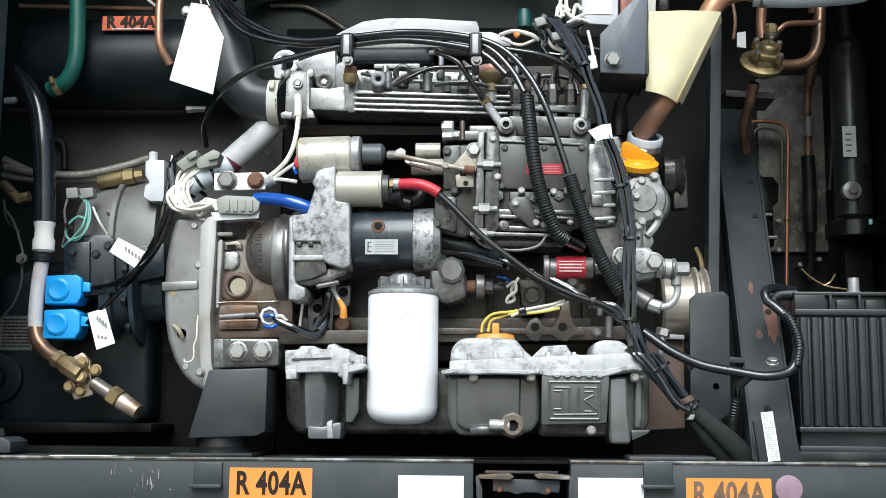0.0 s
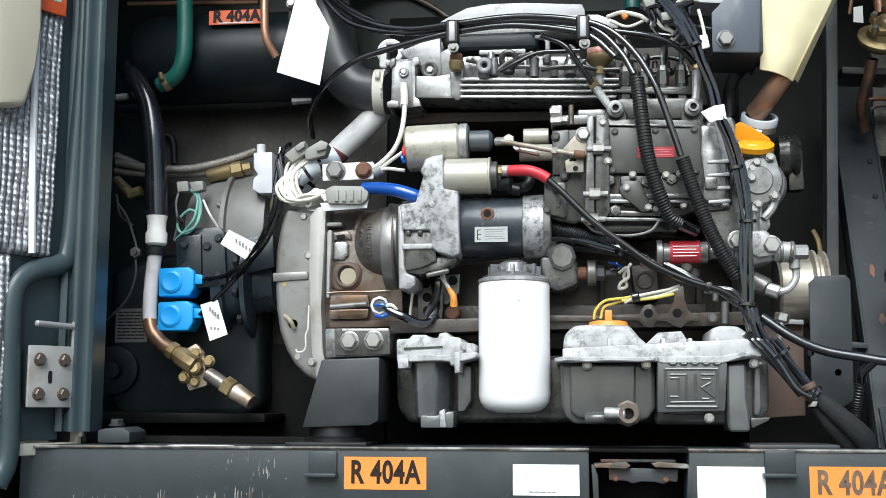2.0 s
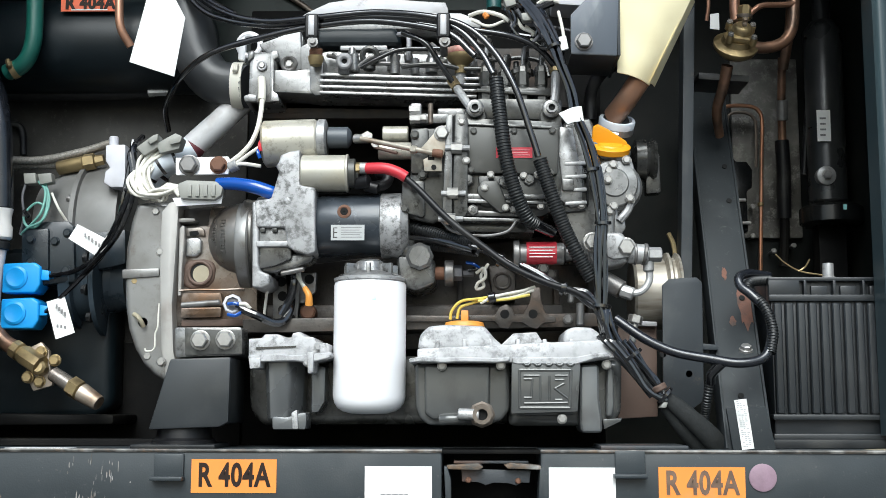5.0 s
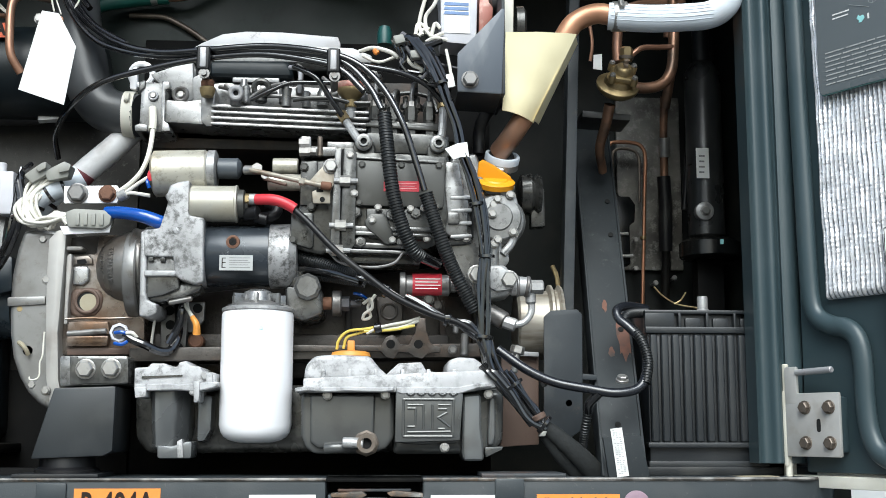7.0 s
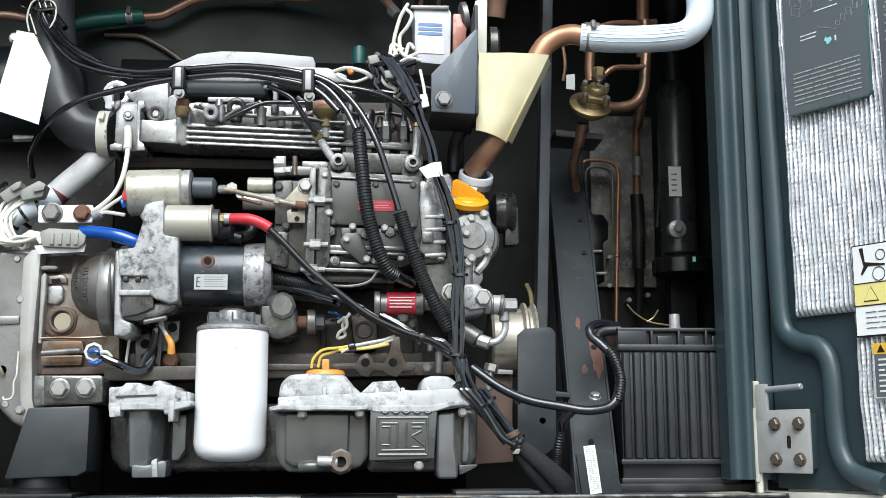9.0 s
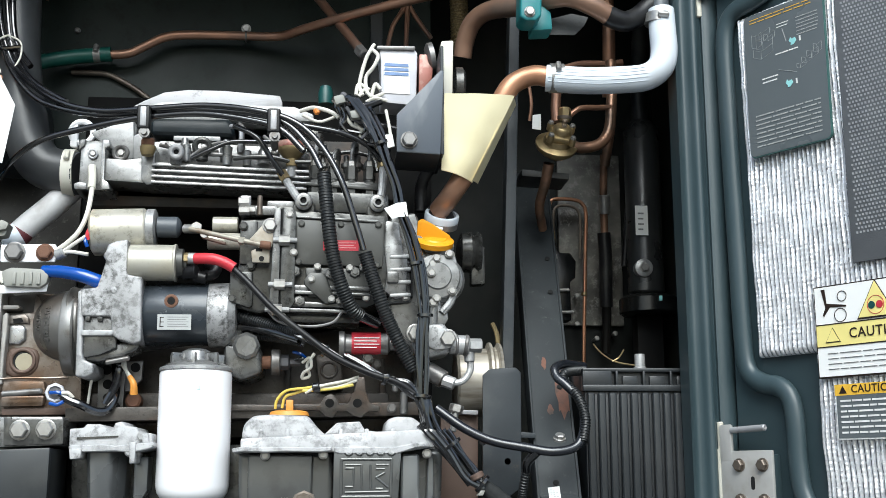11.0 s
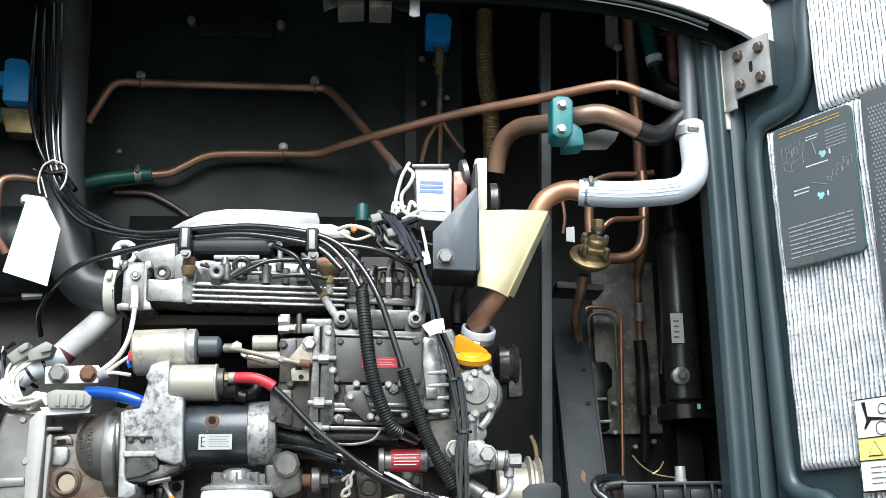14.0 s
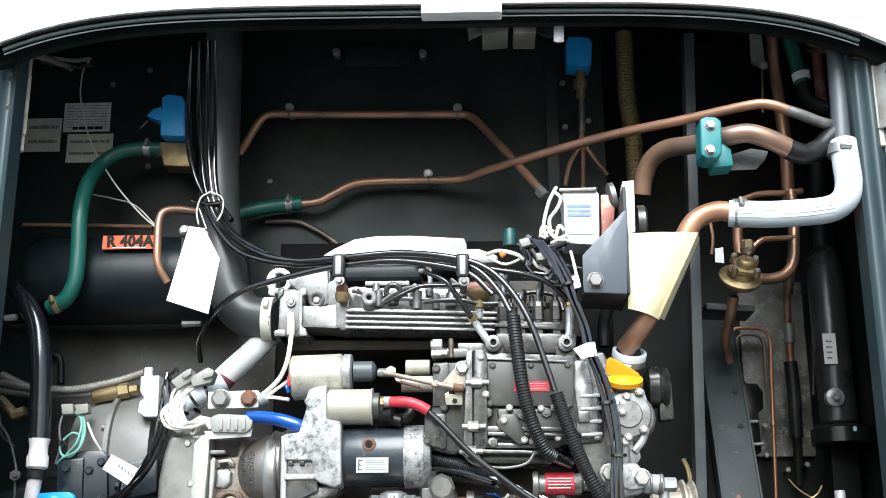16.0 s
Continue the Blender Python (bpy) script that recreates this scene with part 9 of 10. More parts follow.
part("tee", merge(rod((-0.463, 1.780, 2.147), (-0.426, 1.780, 2.149), 0.008, 6), rod((-0.444, 1.780, 2.147), (-0.446, 1.780, 2.172), 0.007, 6)), "castlight", g)
part("clip", rod((-0.768, 1.720, 2.146), (-0.746, 1.720, 2.148), 0.006, 8), "castlight", g)
piped("black_pipe", [(-0.746, 1.830, 2.100), (-0.704, 1.830, 2.098), (-0.696, 1.830, 2.047)], 0.006, "rubber", "thin black pipe on the liner", "pipe")
base = group("mounting_block", (-0.655, 1.50, ZT), "dark grey block with a bolt on the beam end", "block")
part("block", extr([(-0.681, 1.567), (-0.669, 1.570), (-0.642, 1.572), (-0.629, 1.565), (-0.629, 1.548), (-0.680, 1.548)], 1.49, 1.56, 0.004), "frame", base)
bolt(base, (-0.658, 1.510, 1.575), 0.010, d=(0, 0, 1), material="frame")
thing("floor_rail", box(-0.66, -0.36, 1.60, 1.64, 1.50, 1.556, 0.003), "pitblack", "black angle rail on the compartment floor", "rail")

# ---- wiring in the middle of the engine ----
gh2 = group("grey_hose", (-0.324, 1.660, 2.059), "dull grey hose slanting behind the wire bundle", "hose")
part("hose", tube([(-0.371, 1.660, 2.005), (-0.343, 1.665, 2.036), (-0.307, 1.670, 2.071), (-0.273, 1.690, 2.115)], 0.0204, 22, 6), "greyhose", gh2)
part("cuff", tube([(-0.358, 1.658, 2.019), (-0.354, 1.658, 2.023), (-0.352, 1.658, 2.026)], 0.0212, 22, 4), "redtape", gh2, "dark red cuff edge")
part("lower_sleeve", tube([(-0.353, 1.650, 2.018), (-0.377, 1.645, 2.001), (-0.401, 1.640, 1.982), (-0.420, 1.635, 1.959)], 0.0207, 22, 5), "whitehose", gh2, "pale sleeve under the wires")
for pa_, pb_ in (((-0.375, 1.645, 2.003), (-0.378, 1.645, 2.000)), ((-0.404, 1.640, 1.979), (-0.407, 1.640, 1.975))):
    part("strap", rod(pa_, Vector(pa_) + (Vector(pb_) - Vector(pa_)).normalized() * 0.006, 0.0245, 24), "cable", gh2, "black strap")
wb = group("bracket_plate", (-0.300, 1.560, 1.972), "white painted bracket with two bolts", "bracket")
part("plate", extr([(-0.355, 1.983), (-0.274, 1.985), (-0.268, 1.974), (-0.273, 1.957), (-0.354, 1.956)], 1.556, 1.562, 0.002), "white", wb)
part("flap", extr([(-0.356, 1.919), (-0.287, 1.922), (-0.277, 1.933), (-0.281, 1.910), (-0.349, 1.906)], 1.548, 1.551, 0.001), "white", wb)
bolt(wb, (-0.333, 1.555, 1.971), 0.0135, material="dullsteel")
bolt(wb, (-0.288, 1.555, 1.971), 0.0115, material="rust")
part("ring_terminal", rod((-0.271, 1.556, 1.967), (-0.258, 1.552, 1.972), 0.009, 12), "castlight", wb)
rnd = random.Random(5)
wbn = group("wire_bundle", (-0.410, 1.600, 1.971), "tangle of off-white wires tied in a loop", "wire bundle")
for i in range(18):
    j = lambda a: rnd.uniform(-a, a)
    k_ = (i * 7) % 18 * 0.52
    base_pts = [(328 + k_ * 5, 285, 1.61), (318 + k_ * 2.5, 315, 1.60), (302 + k_ * 3, 345, 1.59), (312 + k_ * 5, 370 + k_ * 1.5, 1.585), (350 + k_ * 3, 372 - k_ * 2.2, 1.575), (395, 356 + k_ * 2, 1.57)]
    pts = []
    for (px, py, yy) in base_pts:
        k = (yy + 0.26) / 2097.0
        pts.append((-0.0052 + (px - 784 + j(8)) * k, yy - 0.004 * (i % 3), 1.6449 + 0.1416 * yy - (py - 441 + j(5)) * k * 1.005))
    part("wire", tube(pts, 0.0026, 8, 6), "wire", wbn)
for pts in ([(-0.431, 1.625, 2.027), (-0.438, 1.600, 1.999), (-0.432, 1.595, 1.970), (-0.433, 1.590, 1.941), (-0.448, 1.600, 1.906), (-0.471, 1.620, 1.872), (-0.502, 1.650, 1.839)], [(-0.426, 1.625, 2.032), (-0.433, 1.600, 2.008), (-0.426, 1.593, 1.970), (-0.427, 1.588, 1.939), (-0.439, 1.600, 1.906), (-0.466, 1.620, 1.863), (-0.530, 1.670, 1.813)]):
    part("black_lead", tube(pts, 0.0045, 8, 6), "cable", wbn)
sl_ = part("sleeve", tube([(-0.4198, 1.615, 1.9556), (-0.4100, 1.612, 1.9708), (-0.3893, 1.612, 1.9858), (-0.3698, 1.618, 1.9949)], 0.0165, 18, 6), "whitehose", wbn, "pale sleeve under the wires")
for a_, b_ in (((-0.4152, 1.613, 1.9614), (-0.4100, 1.612, 1.9708)), ((-0.3955, 1.612, 1.9817), (-0.3872, 1.612, 1.9870)), ((-0.3767, 1.615, 1.9915), (-0.3698, 1.618, 1.9949))):
    dd_ = (Vector(b_) - Vector(a_)).normalized()
    part("band", lathe(a_, dd_, [(0, 0.0165), (0.0005, 0.0175), (0.005, 0.0175), (0.0055, 0.0165)], 20), "cable", sl_, "black band")
part("tie", rod((-0.443, 1.592, 1.940), (-0.416, 1.585, 1.942), 0.004, 8), "cable", wbn)
for pts, lb2 in (([(-0.425, 2.006), (-0.404, 2.022), (-0.389, 2.026), (-0.390, 2.006), (-0.412, 1.992)], 0), ([(-0.394, 2.012), (-0.364, 2.029), (-0.351, 2.021), (-0.357, 2.003), (-0.388, 1.996)], 1)):
    g = group("wire_connector", (pts[0][0], 1.59, pts[0][1]), "grey plastic plug connector on white wires", "connector")
    part("body", extr(pts, 1.585, 1.61, 0.003), "greycon", g)
    part("latch", extr([(x * 0.5 + pts[2][0] * 0.5, z * 0.5 + pts[2][1] * 0.5) for x, z in pts], 1.578, 1.586, 0.002), "greycon", g)
g = group("wire_connector", (-0.315, 1.550, 1.929), "flat grey multi-pin connector", "connector")
part("body", extr([(-0.347, 1.939), (-0.333, 1.945), (-0.288, 1.943), (-0.276, 1.936), (-0.279, 1.921), (-0.289, 1.914), (-0.342, 1.916)], 1.538, 1.565, 0.004), "greycon", g)
for k in range(4):
    x = -0.330 + k * 0.012
    part("rib", box(x, x + 0.006, 1.535, 1.54, 1.919, 1.937, 0.001), "greycon", g)
g = group("blue_cable", (-0.242, 1.540, 1.930), "bright blue sleeved cable to the starter", "cable")
part("sleeve", tube([(-0.287, 1.550, 1.941), (-0.260, 1.540, 1.939), (-0.227, 1.530, 1.932), (-0.201, 1.530, 1.923), (-0.189, 1.540, 1.921)], (0.0095, 0.0113), 16, 6), "bluewire", g)
g = group("ground_lead", (-0.247, 1.560, 1.999), "off-white lead looping from the manifold bolt", "wire")
part("lead", tube([(-0.230, 1.588, 2.111), (-0.226, 1.570, 2.075), (-0.228, 1.555, 2.034), (-0.237, 1.550, 2.006), (-0.252, 1.550, 1.988), (-0.270, 1.552, 1.974)], 0.0039, 8, 8), "wire", g)
part("lead", tube([(-0.226, 1.550, 1.997), (-0.245, 1.548, 1.983), (-0.265, 1.552, 1.968), (-0.252, 1.550, 1.972), (-0.222, 1.550, 1.968)], 0.0030, 8, 8), "wire", g)
part("sheath", tube([(-0.231, 1.588, 2.117), (-0.228, 1.580, 2.096), (-0.227, 1.572, 2.077)], 0.0062, 10, 5), "creamedge", g)
g = group("starter_leads", (-0.161, 1.550, 1.792), "black, pale and orange leads below the starter", "wire")
part("lead", tube([(-0.173, 1.570, 1.823), (-0.170, 1.560, 1.798), (-0.173, 1.560, 1.772), (-0.188, 1.560, 1.741)], 0.0061, 10, 6), "cable", g)
part("lead", tube([(-0.166, 1.570, 1.821), (-0.159, 1.555, 1.793), (-0.147, 1.550, 1.773)], 0.0026, 8, 6), "wire", g)
part("lead", tube([(-0.168, 1.560, 1.804), (-0.154, 1.550, 1.786), (-0.143, 1.550, 1.770)], 0.0026, 8, 6), "wire", g)
part("sleeve", tube([(-0.152, 1.550, 1.782), (-0.145, 1.545, 1.770), (-0.145, 1.550, 1.756)], (0.0040, 0.0060), 10, 5), "palecap", g, "orange plug")
part("lead", tube([(-0.209, 1.570, 1.803), (-0.214, 1.570, 1.759), (-0.218, 1.575, 1.724)], 0.0022, 8, 5), "wire", g)

# ---- harness in front of the engine ----
def harness(pts_list, label, r, material="cable", corr=()):
    g = group("wiring_harness", pts_list[0][0], label, "cable")
    for i, pts in enumerate(pts_list):
        part("loom" if i in corr else "cable", loom(pts, r[i]) if i in corr else tube(pts, r[i], 16, 8), "loom" if i in corr else material, g)
    return g

harness([[(0.135, 1.480, 2.084), (0.141, 1.475, 2.023), (0.149, 1.475, 1.963), (0.163, 1.480, 1.913), (0.179, 1.490, 1.880), (0.192, 1.500, 1.869)], [(0.192, 1.500, 1.870), (0.219, 1.520, 1.861)]], "black corrugated loom tube hanging over the injection pump", (0.0109, 0.0085), corr=(0,))
harness([[(0.198, 1.478, 1.962), (0.214, 1.480, 1.913), (0.233, 1.485, 1.863), (0.254, 1.490, 1.821), (0.273, 1.495, 1.788)]], "black loom tube slanting over the injection pump", (0.0109,), corr=(0,))
def bundle(parent, pts, n, spread, r, seed, material="cable", name="cable", sub=5):
    """Loose strands that wander round one line."""
    path = spline(pts, sub)
    rb_ = random.Random(seed)
    for i in range(n):
        a0_, tw = 2 * math.pi * i / n + rb_.uniform(-0.4, 0.4), rb_.uniform(-2.0, 2.0)
        line = []
        for k, p in enumerate(path):
            f = k / max(1, len(path) - 1)
            w_ = spread * (0.55 + 0.6 * noise.noise((f * 4.0, i * 2.3, seed)) + 0.35)
            a_ = a0_ + tw * f + 1.2 * noise.noise((f * 3.0, i * 5.1, seed + 7.0))
            line.append(p + Vector((math.cos(a_) * w_, math.sin(a_) * w_ * 0.6, math.sin(a_) * w_ * 0.25)))
        part(name, tube(line, r * rb_.uniform(0.8, 1.15), 8, 2), material, parent)


hb = group("wiring_harness", (0.282, 1.480, 1.753), "black taped cable bundle running down the engine's end", "cable")
bundle(hb, [(0.1785, 1.515, 2.2153), (0.1986, 1.505, 2.1854), (0.2198, 1.495, 2.1422), (0.2322, 1.490, 2.1072), (0.2461, 1.487, 2.0671), (0.2530, 1.485, 2.0295), (0.2691, 1.483, 1.9858), (0.2817, 1.482, 1.9342), (0.2876, 1.481, 1.8704), (0.2861, 1.480, 1.8356), (0.2849, 1.480, 1.7925), (0.2836, 1.480, 1.7483)], 7, 0.0078, 0.0034, 31)
bundle(hb, [(0.2836, 1.480, 1.7483), (0.2920, 1.478, 1.7213), (0.3079, 1.475, 1.6874), (0.2962, 1.474, 1.6990), (0.3233, 1.474, 1.6680), (0.3505, 1.476, 1.6337), (0.3732, 1.480, 1.6167)], 6, 0.0095, 0.0040, 32)
bundle(hb, [(0.2816, 1.482, 1.7470), (0.2871, 1.480, 1.7157), (0.2971, 1.478, 1.6875), (0.2829, 1.478, 1.7062), (0.3067, 1.478, 1.6784), (0.3288, 1.478, 1.6543), (0.3577, 1.480, 1.6200)], 3, 0.0050, 0.0036, 33)
bundle(hb, [(0.3167, 1.472, 1.6990), (0.3335, 1.472, 1.6749), (0.3571, 1.473, 1.6440), (0.3726, 1.476, 1.6201)], 3, 0.0045, 0.0030, 36)
part("braided_sleeve", rings(spline([(0.3681, 1.480, 1.6218), (0.3888, 1.482, 1.6065), (0.4168, 1.488, 1.5826), (0.4427, 1.500, 1.5585), (0.4635, 1.520, 1.5338)], 8), [0.0095 + 0.0058 * min(1.0, k / 22) + 0.0003 * math.sin(k * 1.7) for k in range(33)], 20, 0.6), "sleevecloth", hb, "dusty black woven sleeve")
part("braided_sleeve", rings(spline([(0.3746, 1.490, 1.6064), (0.4016, 1.500, 1.5754), (0.4393, 1.520, 1.5405)], 8), [0.0095 + 0.0004 * k for k in range(17)], 16, 0.7), "sleevecloth", hb)
for c_, d_, r_ in (((0.2836, 1.480, 1.7483), (0.15, 0, 1), 0.0150), ((0.2884, 1.481, 1.8681), (0, 0, 1), 0.0125), ((0.2226, 1.494, 2.1373), (0.35, 0, -1), 0.0125), ((0.3270, 1.474, 1.6784), (0.6, 0, -0.8), 0.0150), ((0.3716, 1.480, 1.6218), (0.7, 0, -0.6), 0.0150), ((0.2735, 1.482, 1.9470), (0.15, 0, -1), 0.0120)):
    dd_ = Vector(d_).normalized()
    part("tie", lathe(Vector(c_) - dd_ * 0.0028, dd_, [(0, r_ - 0.001), (0.0006, r_), (0.005, r_), (0.0056, r_ - 0.001)], 20), "cable", hb)
part("connector", extr([(0.363, 1.604), (0.368, 1.612), (0.375, 1.612), (0.372, 1.604)], 1.47, 1.49, 0.002), "greycon", hb)
part("tape", rod((0.361, 1.470, 1.636), (0.365, 1.470, 1.628), 0.0105, 12), "rustplate", hb, "faded red-brown tape")

wf = group("wire_flag", (0.242, 1.480, 2.026), "white tape flag on the cable bundle", "tape flag")
part("flag", extr([(0.226, 2.031), (0.246, 2.040), (0.260, 2.042), (0.263, 2.019), (0.249, 2.018), (0.239, 2.014)], 1.478, 1.482, 0.001), "paper", wf)
wf = group("wire_flag", (0.234, 1.480, 2.142), "white tape flag on the cable bundle", "tape flag")
part("flag", extr([(0.228, 2.149), (0.239, 2.151), (0.243, 2.131), (0.232, 2.128)], 1.486, 1.492, 0.001), "paper", wf)
harness([[(-0.004, 1.510, 1.946), (0.022, 1.500, 1.921), (0.065, 1.490, 1.876), (0.116, 1.485, 1.835), (0.157, 1.480, 1.805), (0.206, 1.478, 1.782), (0.248, 1.478, 1.768), (0.280, 1.480, 1.747)]], "black starter cable crossing the engine", (0.0049,), "rubber")
g = group("starter_cable", (-0.030, 1.510, 1.953), "red sleeved end of the starter cable", "cable")
part("sleeve", tube([(-0.060, 1.520, 1.958), (-0.031, 1.510, 1.956), (-0.012, 1.508, 1.950), (0.002, 1.508, 1.942)], 0.0085, 14, 6), "redwire", g)
part("lug", rod((-0.069, 1.520, 1.958), (-0.056, 1.520, 1.958), 0.009, 12), "castlight", g)
hl = harness([[(0.0007, 1.560, 1.8775), (0.0353, 1.550, 1.8661), (0.0694, 1.535, 1.8541), (0.1033, 1.515, 1.8433)]], "black loom tube and taped cables along the block", (0.0105,), corr=(0,))
part("cable", tube([(-0.0035, 1.565, 1.8579), (0.0275, 1.555, 1.8568), (0.0618, 1.535, 1.8481), (0.1023, 1.512, 1.8338)], 0.0072, 12, 8), "cable", hl)
part("loom", loom([(0.0194, 1.570, 1.8473), (0.0541, 1.555, 1.8432), (0.0841, 1.535, 1.8371), (0.1061, 1.520, 1.8310)], 0.0070), "loom", hl)
bundle(hl, [(0.1005, 1.510, 1.8404), (0.1275, 1.500, 1.8263), (0.1560, 1.494, 1.8066), (0.1912, 1.488, 1.7890), (0.2263, 1.484, 1.7754), (0.2506, 1.482, 1.7659), (0.2781, 1.480, 1.7466)], 6, 0.0062, 0.0036, 34)
bundle(hl, [(0.1701, 1.488, 1.8091), (0.1982, 1.484, 1.7939), (0.2296, 1.482, 1.7751), (0.2611, 1.480, 1.7692), (0.2765, 1.480, 1.7528)], 3, 0.0030, 0.0030, 35)
for c_ in ((0.1102, 1.506, 1.8329), (0.1403, 1.497, 1.8165), (0.2304, 1.483, 1.7734)):
    dd_ = Vector((0.85, 0, -0.5)).normalized()
    part("tie", lathe(Vector(c_) - dd_ * 0.003, dd_, [(0, 0.0092), (0.0006, 0.0105), (0.0054, 0.0105), (0.006, 0.0092)], 20), "cable", hl)
    part("tie_head", box(c_[0] - 0.004, c_[0] + 0.004, c_[1] - 0.014, c_[1] - 0.008, c_[2] - 0.003, c_[2] + 0.006, 0.001), "cable", hl)
harness([[(-0.007, 1.540, 2.175), (0.029, 1.530, 2.154), (0.051, 1.535, 2.123), (0.071, 1.545, 2.096)]], "thin black fuel hose to a pump union", (0.0043,))
harness([[(0.060, 1.510, 2.176), (0.108, 1.510, 2.167), (0.160, 1.515, 2.159), (0.200, 1.525, 2.144), (0.225, 1.545, 2.123)]], "thin black fuel hose to a pump union", (0.0047,))
# knot of wires by the relay
rk = random.Random(17)
for k in range(7):
    g = group("relay_wire", (0.183, 1.530, 2.208), "short wire twisted in the knot by the relay", "wire", "knot wires")
    o = Vector((0.183, 1.525, 2.206)) + Vector((rk.uniform(-0.03, 0.03), rk.uniform(-0.006, 0.01), rk.uniform(-0.012, 0.012)))
    p = [o + Vector((rk.uniform(-0.010, 0.014) * n + 0.008 * n, rk.uniform(-0.004, 0.004), -0.014 * n + rk.uniform(-0.008, 0.008))) for n in range(5)]
    part("wire", tube(p, 0.0030, 8, 6), rk.choice(("cable", "cable", "wire", "greyconn2")), g)
kn = group("wire_knot", (0.179, 1.530, 2.212), "knot of black taped wires with grey plugs", "wire bundle")
for pts, m, r in (([(0.148, 1.540, 2.222), (0.170, 1.530, 2.212), (0.196, 1.525, 2.206), (0.223, 1.530, 2.217)], "cable", 7), ([(0.153, 1.540, 2.207), (0.174, 1.525, 2.220), (0.187, 1.520, 2.195), (0.208, 1.510, 2.178)], "cable", 7), ([(0.201, 1.530, 2.212), (0.213, 1.515, 2.184), (0.225, 1.505, 2.154), (0.233, 1.500, 2.126)], "cable", 6), ([(0.162, 1.540, 2.230), (0.183, 1.525, 2.208), (0.195, 1.515, 2.183), (0.210, 1.507, 2.155)], "greyconn2", 6), ([(0.095, 1.560, 2.207), (0.117, 1.550, 2.210), (0.144, 1.545, 2.202), (0.157, 1.540, 2.191)], "wire", 4), ([(0.100, 1.560, 2.200), (0.126, 1.550, 2.187), (0.153, 1.545, 2.195)], "wire", 3), ([(0.205, 1.530, 2.235), (0.188, 1.535, 2.246), (0.183, 1.530, 2.226)], "wire", 3.5), ([(0.227, 1.530, 2.230), (0.209, 1.525, 2.222), (0.197, 1.530, 2.235), (0.188, 1.530, 2.224)], "wire", 3.5), ([(0.230, 1.510, 2.196), (0.235, 1.500, 2.166), (0.238, 1.495, 2.138)], "wire", 3)):
    part("wire", tube(pts, 0.00086 * r, 8, 6), m, kn)
part("plug", extr([(0.147, 2.219), (0.163, 2.223), (0.168, 2.210), (0.152, 2.205)], 1.515, 1.535, 0.003), "greycon", kn)
part("plug", extr([(0.173, 2.194), (0.195, 2.196), (0.198, 2.183), (0.176, 2.181)], 1.508, 1.525, 0.003), "greycon", kn)
part("orange_band", rod((0.119, 1.550, 2.208), (0.124, 1.550, 2.200), 0.005, 8), "orange", kn)

# ---- doors ----
def door_frame(side):
    """The door's own axes: u along the door from the hinge, y into it, z up."""
    a, b = Vector((side * 0.530, -0.848, 0)), Vector((side * 0.848, 0.530, 0))
    m = Matrix((a, b, Vector((0, 0, 1)))).transposed().to_4x4()
    m.translation = (0.757, 1.49, 0) if side > 0 else (-0.741, 1.50, 0)
    return m


def quilt(u0, u1, z0, z1, depth, pitch=0.0075, seed=1, net=False):
    """Stitched foil: proud upright strips over a dark backing, or a net of pinched cells."""
    per = 5
    nu, nz = max(per, int((u1 - u0) / pitch) * per), max(4, int((z1 - z0) / (0.0032 if net else 0.0022)))
    prof = (0.0, 0.0, 0.8, 1.0, 0.8)
    bm = bmesh.new()
    rows = []
    for j in range(nz + 1):
        z = z0 + (z1 - z0) * j / nz
        row = []
        for i in range(nu + 1):
            u = u0 + pitch * i / per
            edge = min(1.0, min(u - u0, u0 + pitch * nu / per - u, z - z0, z1 - z) / 0.010)
            h = prof[i % per] * 0.0042
            if net:
                h *= 0.25 + 0.75 * abs(math.sin(math.pi * z / 0.0105 + 0.6 * noise.noise((u * 14, z * 8, seed))))
            else:
                h *= 0.74 + 0.26 * abs(math.sin(math.pi * z / 0.0075 + 1.1 * noise.noise((u * 30, z * 6, seed)) + (i // per % 2) * 0.5)) ** 0.7
            h += 0.0020 * noise.noise((u * 55, z * 40, seed * 3.1)) + 0.006 * noise.noise((u * 6, z * 5, seed * 1.7))
            sway = 0.0018 * noise.noise((u * 20, z * 14, seed + 9.0))
            row.append(bm.verts.new((u + sway, -depth * max(0.0, edge) ** 0.5 - h, z)))
        rows.append(row)
    for j, (a, b) in enumerate(zip(rows, rows[1:])):
        for i in range(nu):
            f = bm.faces.new((a[i], a[i + 1], b[i + 1], b[i]))
            if i % per == 0 and noise.noise((i * 3.7, j * 0.45, seed)) > -0.22:
                f.material_index = 1
    return bm


def lining(parent, m, bm, material, label):
    """The quilted sheet, leaning a little, with the dark backing in its seams."""
    for v in bm.verts:
        v.co.x += 0.016 * (2.05 - v.co.z)
    ob = part("foil_liner", warp(bm, m), material, parent, label)
    ob.data.materials.append(M["foilgap"])


